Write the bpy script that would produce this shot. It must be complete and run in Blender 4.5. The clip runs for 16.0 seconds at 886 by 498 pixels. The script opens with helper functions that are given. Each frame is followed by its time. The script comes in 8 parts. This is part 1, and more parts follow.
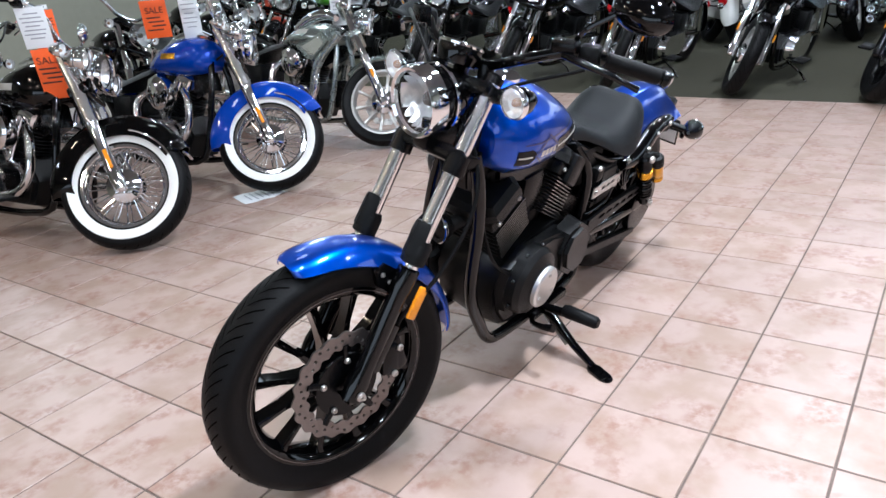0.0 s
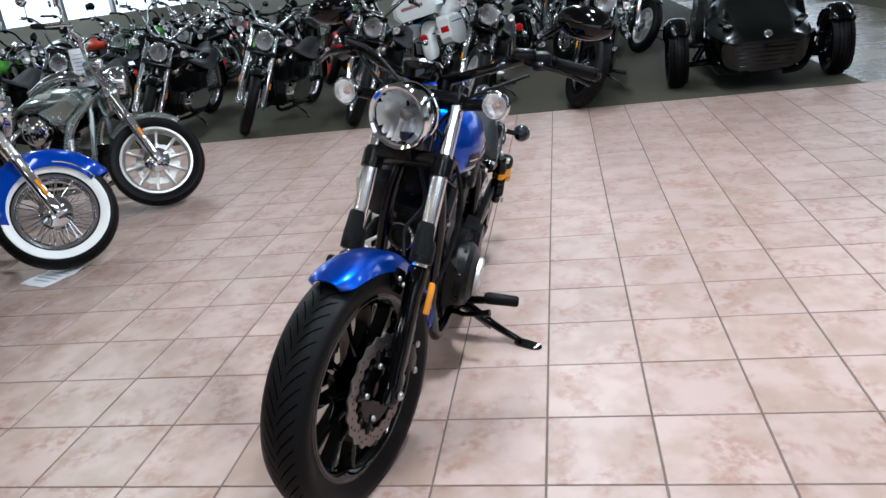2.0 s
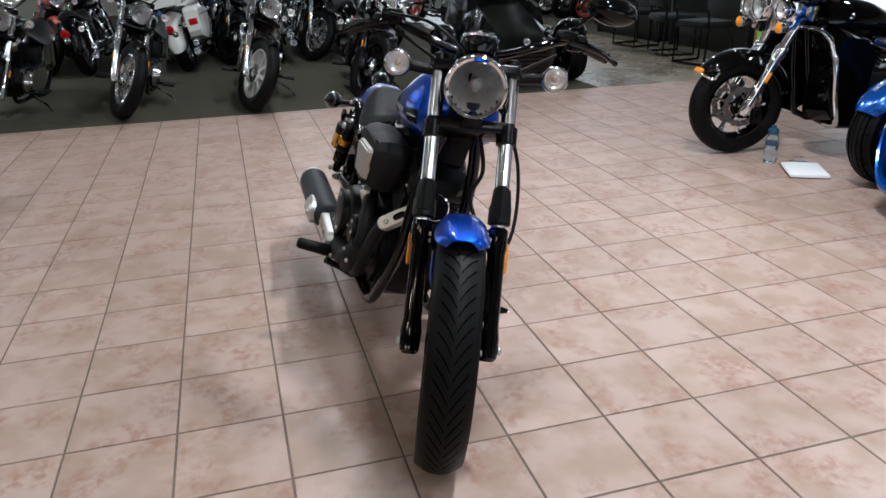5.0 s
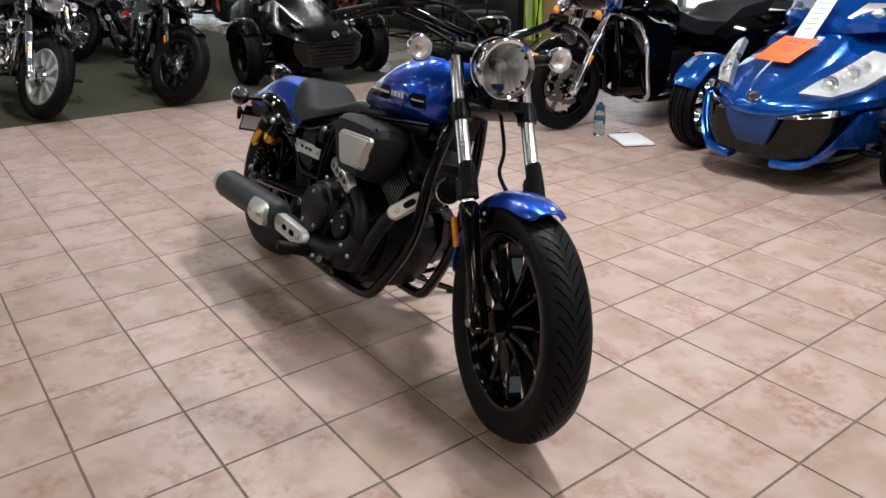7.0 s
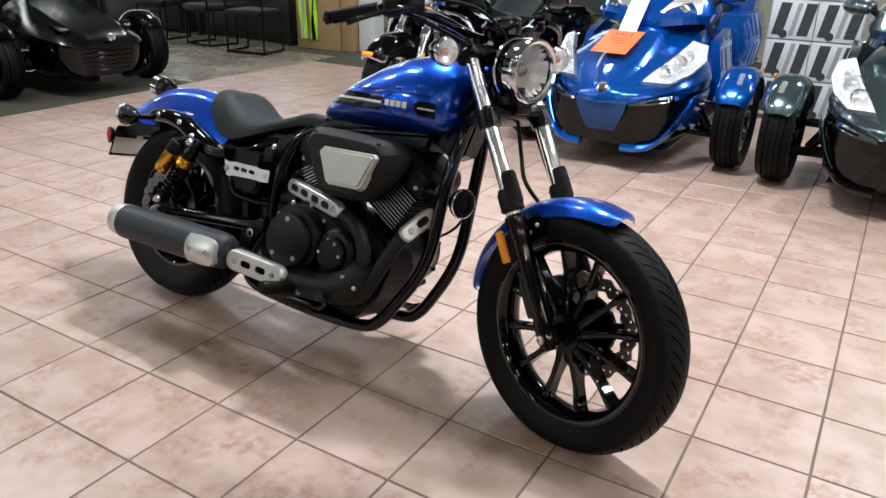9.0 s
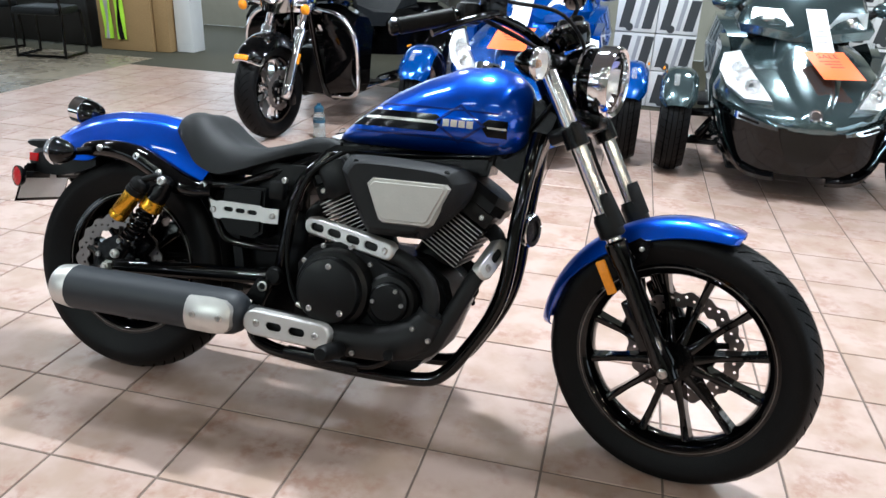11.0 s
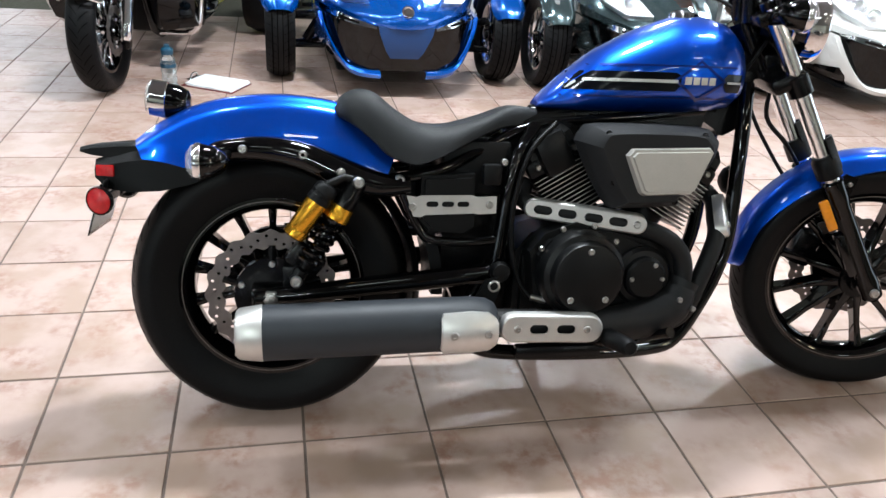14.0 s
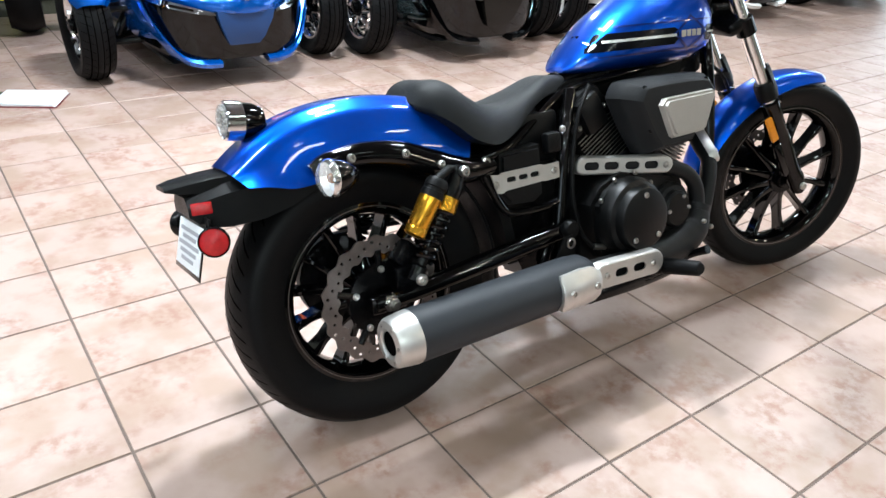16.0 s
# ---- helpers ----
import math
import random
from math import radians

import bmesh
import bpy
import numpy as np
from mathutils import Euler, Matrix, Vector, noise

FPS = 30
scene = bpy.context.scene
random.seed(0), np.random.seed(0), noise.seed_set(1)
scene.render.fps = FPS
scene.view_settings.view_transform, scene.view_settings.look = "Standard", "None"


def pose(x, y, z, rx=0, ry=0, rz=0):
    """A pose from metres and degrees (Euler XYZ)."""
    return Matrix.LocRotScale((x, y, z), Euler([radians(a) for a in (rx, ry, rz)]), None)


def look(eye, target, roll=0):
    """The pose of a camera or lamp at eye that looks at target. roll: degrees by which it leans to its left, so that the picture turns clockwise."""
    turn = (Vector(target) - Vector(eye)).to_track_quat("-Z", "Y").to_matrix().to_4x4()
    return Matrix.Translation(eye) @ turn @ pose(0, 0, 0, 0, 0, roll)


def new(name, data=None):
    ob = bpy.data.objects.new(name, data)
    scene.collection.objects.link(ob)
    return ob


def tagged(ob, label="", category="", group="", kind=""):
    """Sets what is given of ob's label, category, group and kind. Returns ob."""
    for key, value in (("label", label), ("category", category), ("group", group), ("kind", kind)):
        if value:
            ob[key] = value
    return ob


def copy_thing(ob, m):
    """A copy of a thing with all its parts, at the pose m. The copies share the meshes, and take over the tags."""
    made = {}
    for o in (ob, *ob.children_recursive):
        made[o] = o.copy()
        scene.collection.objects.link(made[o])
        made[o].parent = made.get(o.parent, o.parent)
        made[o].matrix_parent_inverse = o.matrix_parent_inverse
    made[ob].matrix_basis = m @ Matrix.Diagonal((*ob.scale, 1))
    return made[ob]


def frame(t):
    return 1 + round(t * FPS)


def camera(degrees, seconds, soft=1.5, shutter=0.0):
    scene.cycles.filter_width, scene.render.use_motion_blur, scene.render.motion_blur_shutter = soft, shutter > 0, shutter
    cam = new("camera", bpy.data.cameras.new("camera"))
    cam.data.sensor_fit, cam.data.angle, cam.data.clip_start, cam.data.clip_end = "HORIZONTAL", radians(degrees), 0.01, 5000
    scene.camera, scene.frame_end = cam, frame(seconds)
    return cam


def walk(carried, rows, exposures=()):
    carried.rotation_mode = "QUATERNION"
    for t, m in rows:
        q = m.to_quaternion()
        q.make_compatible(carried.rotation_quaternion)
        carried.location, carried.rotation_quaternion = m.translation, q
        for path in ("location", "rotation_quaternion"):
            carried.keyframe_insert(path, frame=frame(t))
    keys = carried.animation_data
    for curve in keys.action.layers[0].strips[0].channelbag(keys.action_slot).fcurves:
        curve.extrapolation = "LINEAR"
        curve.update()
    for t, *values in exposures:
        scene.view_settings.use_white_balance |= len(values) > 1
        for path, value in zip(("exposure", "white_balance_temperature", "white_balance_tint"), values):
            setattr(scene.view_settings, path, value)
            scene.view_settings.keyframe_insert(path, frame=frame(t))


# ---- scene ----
cam = camera(61.9, 16.0)
PATH = [
    (0, (2.375, 1.356, 1.289), (0.873, 0.267, 0.541), -5.1),
    (0.5, (2.473, 1.225, 1.305), (0.854, 0.311, 0.568), -5.6),
    (1, (2.652, 1.103, 1.317), (0.911, 0.422, 0.605), -6.5),
    (1.5, (2.772, 0.95, 1.311), (0.987, 0.406, 0.591), -6.1),
    (2, (2.853, 0.729, 1.314), (1.016, 0.382, 0.604), -7.3),
    (2.5, (2.924, 0.565, 1.312), (1.062, 0.39, 0.604), -5.3),
    (3, (3.026, 0.37, 1.314), (1.158, 0.379, 0.597), -5.8),
    (3.5, (3.027, 0.207, 1.319), (1.161, 0.352, 0.615), -3.5),
    (4, (2.978, 0.012, 1.32), (1.114, 0.318, 0.661), -4.4),
    (4.2, (2.971, -0.061, 1.322), (1.122, 0.268, 0.633), -3.3),
    (6.3, (2.703, -0.842, 1.308), (1.077, 0.041, 0.549), -1.9),
    (6.5, (2.664, -0.927, 1.3), (1.072, 0.018, 0.544), -1.8),
    (7, (2.567, -1.117, 1.303), (1.095, -0.005, 0.53), -0.1),
    (7.5, (2.379, -1.254, 1.292), (1.013, -0.007, 0.53), -0.6),
    (8, (2.193, -1.359, 1.292), (0.925, -0.011, 0.532), 0.1),
    (8.5, (1.996, -1.492, 1.288), (0.898, -0.011, 0.513), -0.3),
    (8.7, (1.928, -1.543, 1.291), (0.894, -0.016, 0.516), 0.5),
    (10.8, (1.099, -1.577, 1.294), (0.628, 0.198, 0.502), 1.7),
    (11, (1.013, -1.587, 1.278), (0.592, 0.207, 0.501), 2.5),
    (11.5, (0.762, -1.543, 1.286), (0.398, 0.247, 0.472), 1.9),
    (12, (0.539, -1.501, 1.301), (0.443, 0.31, 0.459), 3.3),
    (12.5, (0.313, -1.509, 1.303), (0.461, 0.281, 0.422), 3.7),
    (13, (0.095, -1.526, 1.274), (0.343, 0.257, 0.403), 4.2),
    (13.5, (-0.124, -1.447, 1.281), (0.205, 0.309, 0.381), 3.3),
    (14, (-0.356, -1.38, 1.282), (0.076, 0.329, 0.339), 5.1),
    (14.5, (-0.569, -1.356, 1.268), (0.072, 0.287, 0.324), 3.9),
    (15, (-0.773, -1.31, 1.29), (0.083, 0.218, 0.324), 5.6),
    (15.5, (-0.973, -1.196, 1.279), (-0.004, 0.273, 0.33), 4.0),
    (16, (-1.14, -1.083, 1.288), (-0.079, 0.3, 0.308), 4.0),
]
walk(cam, [(t, look(eye, target, roll)) for t, eye, target, roll in PATH], exposures=[(0.0, 0.19, 5930, 7), (0.5, 0.16, 5910, 6), (1.0, -0.01, 5870, 5), (2.0, -0.16, 5870, 5), (3.5, -0.27, 5900, 5), (6.5, -0.49, 6700, 9), (7.5, -0.12, 6680, 6), (8.5, -0.02, 6600, 6), (11.0, 0.37, 6100, 3), (12.5, 0.29, 6180, 5), (14.0, 0.41, 6220, 4), (16.0, 0.53, 6100, 2)])

# ---------------------------------------------------------------- light
FLOOR_Z, CEIL_Z = 0.0, 3.7
world = bpy.data.worlds.new("showroom_world")
scene.world = world
world.use_nodes = True
world.node_tree.nodes["Background"].inputs["Color"].default_value = (0.80, 0.89, 1.0, 1)
world.node_tree.nodes["Background"].inputs["Strength"].default_value = 2.2


def area(name, at, size, watts, colour, aim=(0, 0, -1)):
    d = bpy.data.lights.new(name, "AREA")
    d.shape, d.size, d.size_y, d.energy, d.color = "RECTANGLE", size[0], size[1], watts, colour
    ob = new(name, d)
    ob.matrix_world = look(at, Vector(at) + Vector(aim))
    return ob


# ---------------------------------------------------------------- materials
def nodes_of(m):
    return m.node_tree.nodes, m.node_tree.links


def mat(name, col, rough=0.5, metal=0.0, var=0.12, scale=30.0, bump=0.0, bump_scale=200.0, coat=0.0, fine=4.0, rough_var=0.08, spec=0.5):
    """A surface with tone and gloss varied at two scales and a fine relief."""
    m = bpy.data.materials.new(name)
    m.use_nodes = True
    n, l = nodes_of(m)
    p = n["Principled BSDF"]
    p.inputs["Metallic"].default_value = metal
    p.inputs["Coat Weight"].default_value = coat
    p.inputs["Specular IOR Level"].default_value = spec
    p.inputs["Coat Roughness"].default_value = 0.03
    p.inputs["Coat IOR"].default_value = 1.5
    tc = n.new("ShaderNodeTexCoord")
    a, b = n.new("ShaderNodeTexNoise"), n.new("ShaderNodeTexNoise")
    a.inputs["Scale"].default_value, b.inputs["Scale"].default_value = scale / fine, scale * fine
    a.inputs["Detail"].default_value, b.inputs["Detail"].default_value = 3, 2
    mix = n.new("ShaderNodeMath")
    mix.operation = "ADD"
    l.new(tc.outputs["Object"], a.inputs["Vector"])
    l.new(tc.outputs["Object"], b.inputs["Vector"])
    l.new(a.outputs["Fac"], mix.inputs[0])
    l.new(b.outputs["Fac"], mix.inputs[1])
    ramp = n.new("ShaderNodeMapRange")
    ramp.inputs["From Min"].default_value, ramp.inputs["From Max"].default_value = 0.6, 1.4
    ramp.inputs["To Min"].default_value, ramp.inputs["To Max"].default_value = 1 - var, 1 + var
    l.new(mix.outputs[0], ramp.inputs["Value"])
    mul = n.new("ShaderNodeVectorMath")
    mul.operation = "SCALE"
    mul.inputs[0].default_value = col[:3]
    l.new(ramp.outputs[0], mul.inputs["Scale"])
    l.new(mul.outputs[0], p.inputs["Base Color"])
    rr = n.new("ShaderNodeMapRange")
    rr.inputs["To Min"].default_value, rr.inputs["To Max"].default_value = max(0.02, rough - rough_var), min(1, rough + rough_var)
    l.new(a.outputs["Fac"], rr.inputs["Value"])
    l.new(rr.outputs[0], p.inputs["Roughness"])
    if bump:
        c = n.new("ShaderNodeTexNoise")
        c.inputs["Scale"].default_value = bump_scale
        l.new(tc.outputs["Object"], c.inputs["Vector"])
        bp = n.new("ShaderNodeBump")
        bp.inputs["Strength"].default_value, bp.inputs["Distance"].default_value = bump, 0.002
        l.new(c.outputs["Fac"], bp.inputs["Height"])
        l.new(bp.outputs["Normal"], p.inputs["Normal"])
    return m


def glass(name, col=(1, 1, 1), rough=0.02):
    m = mat(name, col, rough, rough_var=0.01, var=0.02)
    m.node_tree.nodes["Principled BSDF"].inputs["Transmission Weight"].default_value = 0.95
    return m


def thin_glass(name, rough, haze):
    """A thin clear pane: see-through, with gloss that grows towards the edge, and a little milky haze."""
    m = bpy.data.materials.new(name)
    m.use_nodes = True
    n, l = nodes_of(m)
    n.remove(n["Principled BSDF"])
    tr, gl, df, fr = n.new("ShaderNodeBsdfTransparent"), n.new("ShaderNodeBsdfGlossy"), n.new("ShaderNodeBsdfDiffuse"), n.new("ShaderNodeMapRange")
    lw, pw = n.new("ShaderNodeLayerWeight"), n.new("ShaderNodeMath")
    pw.operation = "POWER"
    pw.inputs[1].default_value = 3.0
    fr.inputs["To Min"].default_value, fr.inputs["To Max"].default_value = 0.04, 0.55
    l.new(lw.outputs["Facing"], pw.inputs[0])
    l.new(pw.outputs[0], fr.inputs["Value"])
    a, b = n.new("ShaderNodeMixShader"), n.new("ShaderNodeMixShader")
    gl.inputs["Roughness"].default_value = rough
    tr.inputs["Color"].default_value = (0.97, 0.98, 0.98, 1)
    a.inputs[0].default_value = haze
    l.new(tr.outputs[0], a.inputs[1])
    l.new(df.outputs[0], a.inputs[2])
    l.new(fr.outputs[0], b.inputs[0])
    l.new(a.outputs[0], b.inputs[1])
    l.new(gl.outputs[0], b.inputs[2])
    l.new(b.outputs[0], n["Material Output"].inputs["Surface"])
    return m


M_BLUE = mat("blue_metallic_paint", (0.0004, 0.062, 0.48), 0.32, 0.84, var=0.06, scale=300, coat=1.0, rough_var=0.02, spec=0.2)
M_BLUE_HD = mat("cobalt_paint", (0.001, 0.045, 0.38), 0.22, 0.2, var=0.03, scale=120, coat=1.0, rough_var=0.01, spec=0.15)
M_BLUE_TRIKE = mat("sky_blue_metallic_paint", (0.002, 0.088, 0.43), 0.16, 0.6, var=0.03, scale=300, coat=1.0, rough_var=0.01)
M_GREY_TRIKE = mat("graphite_metallic_paint", (0.10, 0.145, 0.155), 0.15, 0.8, var=0.03, scale=300, coat=1.0, rough_var=0.01)
M_WHITE_TRIKE = mat("pearl_white_paint", (0.78, 0.78, 0.76), 0.25, 0.0, var=0.02, scale=60, coat=1.0, rough_var=0.01)
M_SATIN_BLACK = mat("satin_black_paint", (0.0024, 0.0030, 0.0024), 0.2, 0.1, var=0.05, scale=300, rough_var=0.02, spec=0.3)
M_RED_BODY = mat("orange_red_paint", (0.55, 0.05, 0.015), 0.3, 0.1, coat=1.0)
M_GREEN_BODY = mat("lime_green_paint", (0.1, 0.42, 0.03), 0.3, 0.1, coat=1.0)
M_MAROON = mat("maroon_paint", (0.16, 0.008, 0.012), 0.28, 0.2, coat=1.0)
M_SILVER_BODY = mat("frosted_silver_paint", (0.36, 0.40, 0.39), 0.26, 0.9, var=0.06)
M_GLOSS_BLACK = mat("gloss_black_paint", (0.001, 0.001, 0.0012), 0.055, 0.0, var=0.2, coat=0.0, rough_var=0.03, spec=0.36)
M_BLACK = mat("black_powder_coat", (0.0016, 0.0016, 0.002), 0.24, 0.0, var=0.25, bump=0.08, bump_scale=900, spec=0.2)
M_ENGINE = mat("black_engine_paint", (0.0028, 0.0030, 0.0033), 0.33, 0.0, var=0.3, scale=60, bump=0.2, bump_scale=700, spec=0.2)
M_PLASTIC = mat("black_grained_plastic", (0.0020, 0.0022, 0.0026), 0.42, 0.0, var=0.2, scale=80, bump=0.2, bump_scale=1200, spec=0.17)
M_RUBBER = mat("tyre_rubber", (0.0032, 0.0032, 0.0036), 0.46, 0.0, var=0.35, scale=40, bump=0.3, bump_scale=300, rough_var=0.12, spec=0.12)
M_VINYL = mat("black_vinyl", (0.006, 0.0072, 0.0085), 0.52, 0.0, var=0.2, scale=60, spec=0.24, bump=0.45, bump_scale=700)
M_CHROME = mat("chrome", (0.82, 0.83, 0.85), 0.06, 1.0, var=0.04, rough_var=0.03)
M_POLISHED = mat("polished_cover_steel", (0.84, 0.84, 0.85), 0.16, 1.0, var=0.04, rough_var=0.03)
M_REFLECTOR = mat("lamp_reflector_metal", (0.84, 0.85, 0.86), 0.32, 1.0, var=0.04, bump=0.15, bump_scale=60, rough_var=0.04)
M_FIN = mat("machined_fin_edge", (0.46, 0.45, 0.43), 0.35, 1.0, var=0.2)
M_STEEL = mat("brushed_steel", (0.52, 0.5, 0.48), 0.3, 1.0, var=0.15, scale=120, bump=0.05, bump_scale=600)
M_ALU = mat("satin_aluminium", (0.60, 0.59, 0.57), 0.4, 0.85, var=0.08, scale=160, bump=0.08, bump_scale=900)
M_SATIN_SILVER = mat("satin_silver_paint", (0.46, 0.44, 0.41), 0.42, 0.55, var=0.06, scale=120)
M_DISC = mat("brake_disc_steel", (0.19, 0.168, 0.16), 0.36, 0.9, var=0.22, scale=140)
M_MUFFLER = mat("muffler_matt_grey", (0.022, 0.025, 0.030), 0.5, 0.0, var=0.08, scale=100, bump=0.06, bump_scale=900, spec=0.28)
M_PIPE = mat("matt_black_exhaust_paint", (0.0075, 0.0078, 0.0085), 0.5, 0.0, var=0.15, scale=70, bump=0.1, bump_scale=900, spec=0.2)
M_GOLD = mat("gold_anodised_aluminium", (0.72, 0.36, 0.03), 0.26, 0.95, var=0.08)
M_AMBER = mat("amber_reflector_plastic", (0.72, 0.25, 0.01), 0.2, 0.0, var=0.15, scale=300, bump=0.3, bump_scale=500)
M_BULB = mat("smoked_amber_bulb", (0.30, 0.13, 0.05), 0.25)
M_RED = mat("red_reflector_plastic", (0.46, 0.006, 0.010), 0.15, 0.0, var=0.3, scale=400, bump=0.4, bump_scale=700)
M_DARKLINE = mat("dark_stripe_film", (0.002, 0.0025, 0.004), 0.15, 0.0, spec=0.2)
M_NAVY = mat("navy_stripe_film", (0.0006, 0.016, 0.15), 0.3, 0.6, coat=1.0, spec=0.2)
M_SILVERLINE = mat("silver_stripe_film", (0.55, 0.55, 0.53), 0.3, 0.4)
M_WHITE = mat("white_rubber", (0.82, 0.82, 0.8), 0.45, 0.0, var=0.05, scale=30)
M_PAPER = mat("white_paper", (0.8, 0.82, 0.84), 0.7, 0.0, var=0.03)
M_SALE = mat("orange_sale_card", (0.95, 0.13, 0.02), 0.5, 0.0, var=0.05)
M_SALE_INK = mat("brown_ink", (0.45, 0.05, 0.02), 0.6)
M_INK = mat("dark_ink", (0.05, 0.02, 0.02), 0.6)
M_GREYINK = mat("grey_ink", (0.35, 0.36, 0.4), 0.6)
M_AIRBOX = mat("dark_grey_moulded_plastic", (0.0115, 0.012, 0.0132), 0.58, 0.0, var=0.12, scale=60, bump=0.2, bump_scale=1000, spec=0.2)
M_GLASS = thin_glass("clear_lens_glass", 0.03, 0.0)
M_LENS = thin_glass("ribbed_clear_lens", 0.10, 0.20)
M_BOTTLE = glass("pale_blue_bottle_plastic", (0.75, 0.9, 0.97), 0.05)
M_BLUECAP = mat("teal_bottle_plastic", (0.01, 0.06, 0.11), 0.35)
M_BLUE_PANEL = mat("satin_blue_panel", (0.008, 0.045, 0.16), 0.45, 0.2, var=0.06, scale=80)
M_CARD = mat("brown_cardboard", (0.34, 0.22, 0.10), 0.75, var=0.12, scale=14)
M_BOXWHITE = mat("white_printed_carton", (0.72, 0.73, 0.74), 0.55, var=0.05)
M_BOXGREY = mat("dark_grey_print", (0.045, 0.05, 0.055), 0.5)
M_YELLOW = mat("yellow_print", (0.75, 0.72, 0.04), 0.5)
M_HIVIS = mat("hi_vis_yellow_fabric", (0.45, 0.8, 0.05), 0.8, var=0.1, bump=0.3, bump_scale=300)
M_WALL = mat("painted_wall", (0.29, 0.285, 0.235), 0.8, var=0.05, scale=3, bump=0.1, bump_scale=150)
M_CEIL = mat("ceiling_tile", (0.20, 0.20, 0.195), 0.9, var=0.05, scale=8)
M_WOOD_DARK = mat("dark_laminate", (0.011, 0.010, 0.009), 0.4, var=0.3, scale=12)
M_FRAME_ALU = mat("window_frame_aluminium", (0.35, 0.35, 0.35), 0.45, 0.7)


def carpet_mat():
    m = mat("olive_grey_carpet", (0.046, 0.043, 0.026), 0.95, var=0.35, scale=6, bump=1.0, bump_scale=350, fine=14)
    return m


M_CARPET = carpet_mat()


def tile_mat():
    """Glazed floor tile: mottled pinkish beige, each tile with its own tone."""
    m = bpy.data.materials.new("glazed_tile")
    m.use_nodes = True
    n, l = nodes_of(m)
    p = n["Principled BSDF"]
    info, tc = n.new("ShaderNodeObjectInfo"), n.new("ShaderNodeNewGeometry")
    geo = n.new("ShaderNodeNewGeometry")
    add = n.new("ShaderNodeMath")
    add.operation = "ADD"
    l.new(info.outputs["Random"], add.inputs[0])
    l.new(geo.outputs["Random Per Island"], add.inputs[1])
    sh = n.new("ShaderNodeVectorMath")
    sh.operation = "MULTIPLY_ADD"
    comb = n.new("ShaderNodeCombineXYZ")
    for i in range(3):
        l.new(add.outputs[0], comb.inputs[i])
    l.new(comb.outputs[0], sh.inputs[0])
    sh.inputs[1].default_value = (37.0, 19.0, 11.0)
    l.new(tc.outputs["Position"], sh.inputs[2])
    n1, n2, n3 = [n.new("ShaderNodeTexNoise") for _ in range(3)]
    for nd, s, d in ((n1, 6.5, 2), (n2, 34.0, 5), (n3, 90.0, 3)):
        nd.inputs["Scale"].default_value, nd.inputs["Detail"].default_value = s, d
        nd.inputs["Roughness"].default_value = 0.6
        l.new(sh.outputs[0], nd.inputs["Vector"])
    # broad tan clouds, and reddish patches broken up by a fine grain
    n4 = n.new("ShaderNodeTexNoise")
    n4.inputs["Scale"].default_value, n4.inputs["Detail"].default_value = 7.0, 4.0
    l.new(sh.outputs[0], n4.inputs["Vector"])

    def ranged(node, lo, hi, to):
        q = n.new("ShaderNodeMapRange")
        q.interpolation_type = "SMOOTHSTEP"
        q.inputs["From Min"].default_value, q.inputs["From Max"].default_value, q.inputs["To Max"].default_value = lo, hi, to
        l.new(node.outputs["Fac"], q.inputs["Value"])
        return q

    def blend(fac, a, colour):
        q = n.new("ShaderNodeMix")
        q.data_type = "RGBA"
        l.new(fac.outputs[0], q.inputs[0])
        if a is None:
            q.inputs[6].default_value = (0.428, 0.316, 0.276, 1)
        else:
            l.new(a.outputs[2], q.inputs[6])
        q.inputs[7].default_value = colour
        return q

    red = n.new("ShaderNodeMath")
    red.operation = "MULTIPLY"
    l.new(ranged(n1, 0.44, 0.66, 1.0).outputs[0], red.inputs[0])
    l.new(ranged(n2, 0.36, 0.66, 1.0).outputs[0], red.inputs[1])
    c1 = blend(ranged(n4, 0.38, 0.66, 1.0), None, (0.352, 0.249, 0.197, 1))
    r1 = blend(red, c1, (0.304, 0.178, 0.138, 1))
    tone = n.new("ShaderNodeMapRange")
    tone.inputs["To Min"].default_value, tone.inputs["To Max"].default_value = 0.95, 1.05
    fr = n.new("ShaderNodeMath")
    fr.operation = "FRACT"
    l.new(add.outputs[0], fr.inputs[0])
    l.new(fr.outputs[0], tone.inputs["Value"])
    sc = n.new("ShaderNodeVectorMath")
    sc.operation = "SCALE"
    l.new(r1.outputs[2], sc.inputs[0])
    l.new(tone.outputs[0], sc.inputs["Scale"])
    l.new(sc.outputs[0], p.inputs["Base Color"])
    rr = n.new("ShaderNodeMapRange")
    rr.inputs["To Min"].default_value, rr.inputs["To Max"].default_value = 0.30, 0.47
    p.inputs["Specular IOR Level"].default_value = 0.5
    l.new(n2.outputs["Fac"], rr.inputs["Value"])
    l.new(rr.outputs[0], p.inputs["Roughness"])
    bp = n.new("ShaderNodeBump")
    bp.inputs["Strength"].default_value, bp.inputs["Distance"].default_value = 0.16, 0.004
    l.new(n1.outputs["Fac"], bp.inputs["Height"])
    bp2 = n.new("ShaderNodeBump")
    bp2.inputs["Strength"].default_value, bp2.inputs["Distance"].default_value = 0.1, 0.0015
    l.new(n3.outputs["Fac"], bp2.inputs["Height"])
    l.new(bp.outputs["Normal"], bp2.inputs["Normal"])
    l.new(bp2.outputs["Normal"], p.inputs["Normal"])
    return m


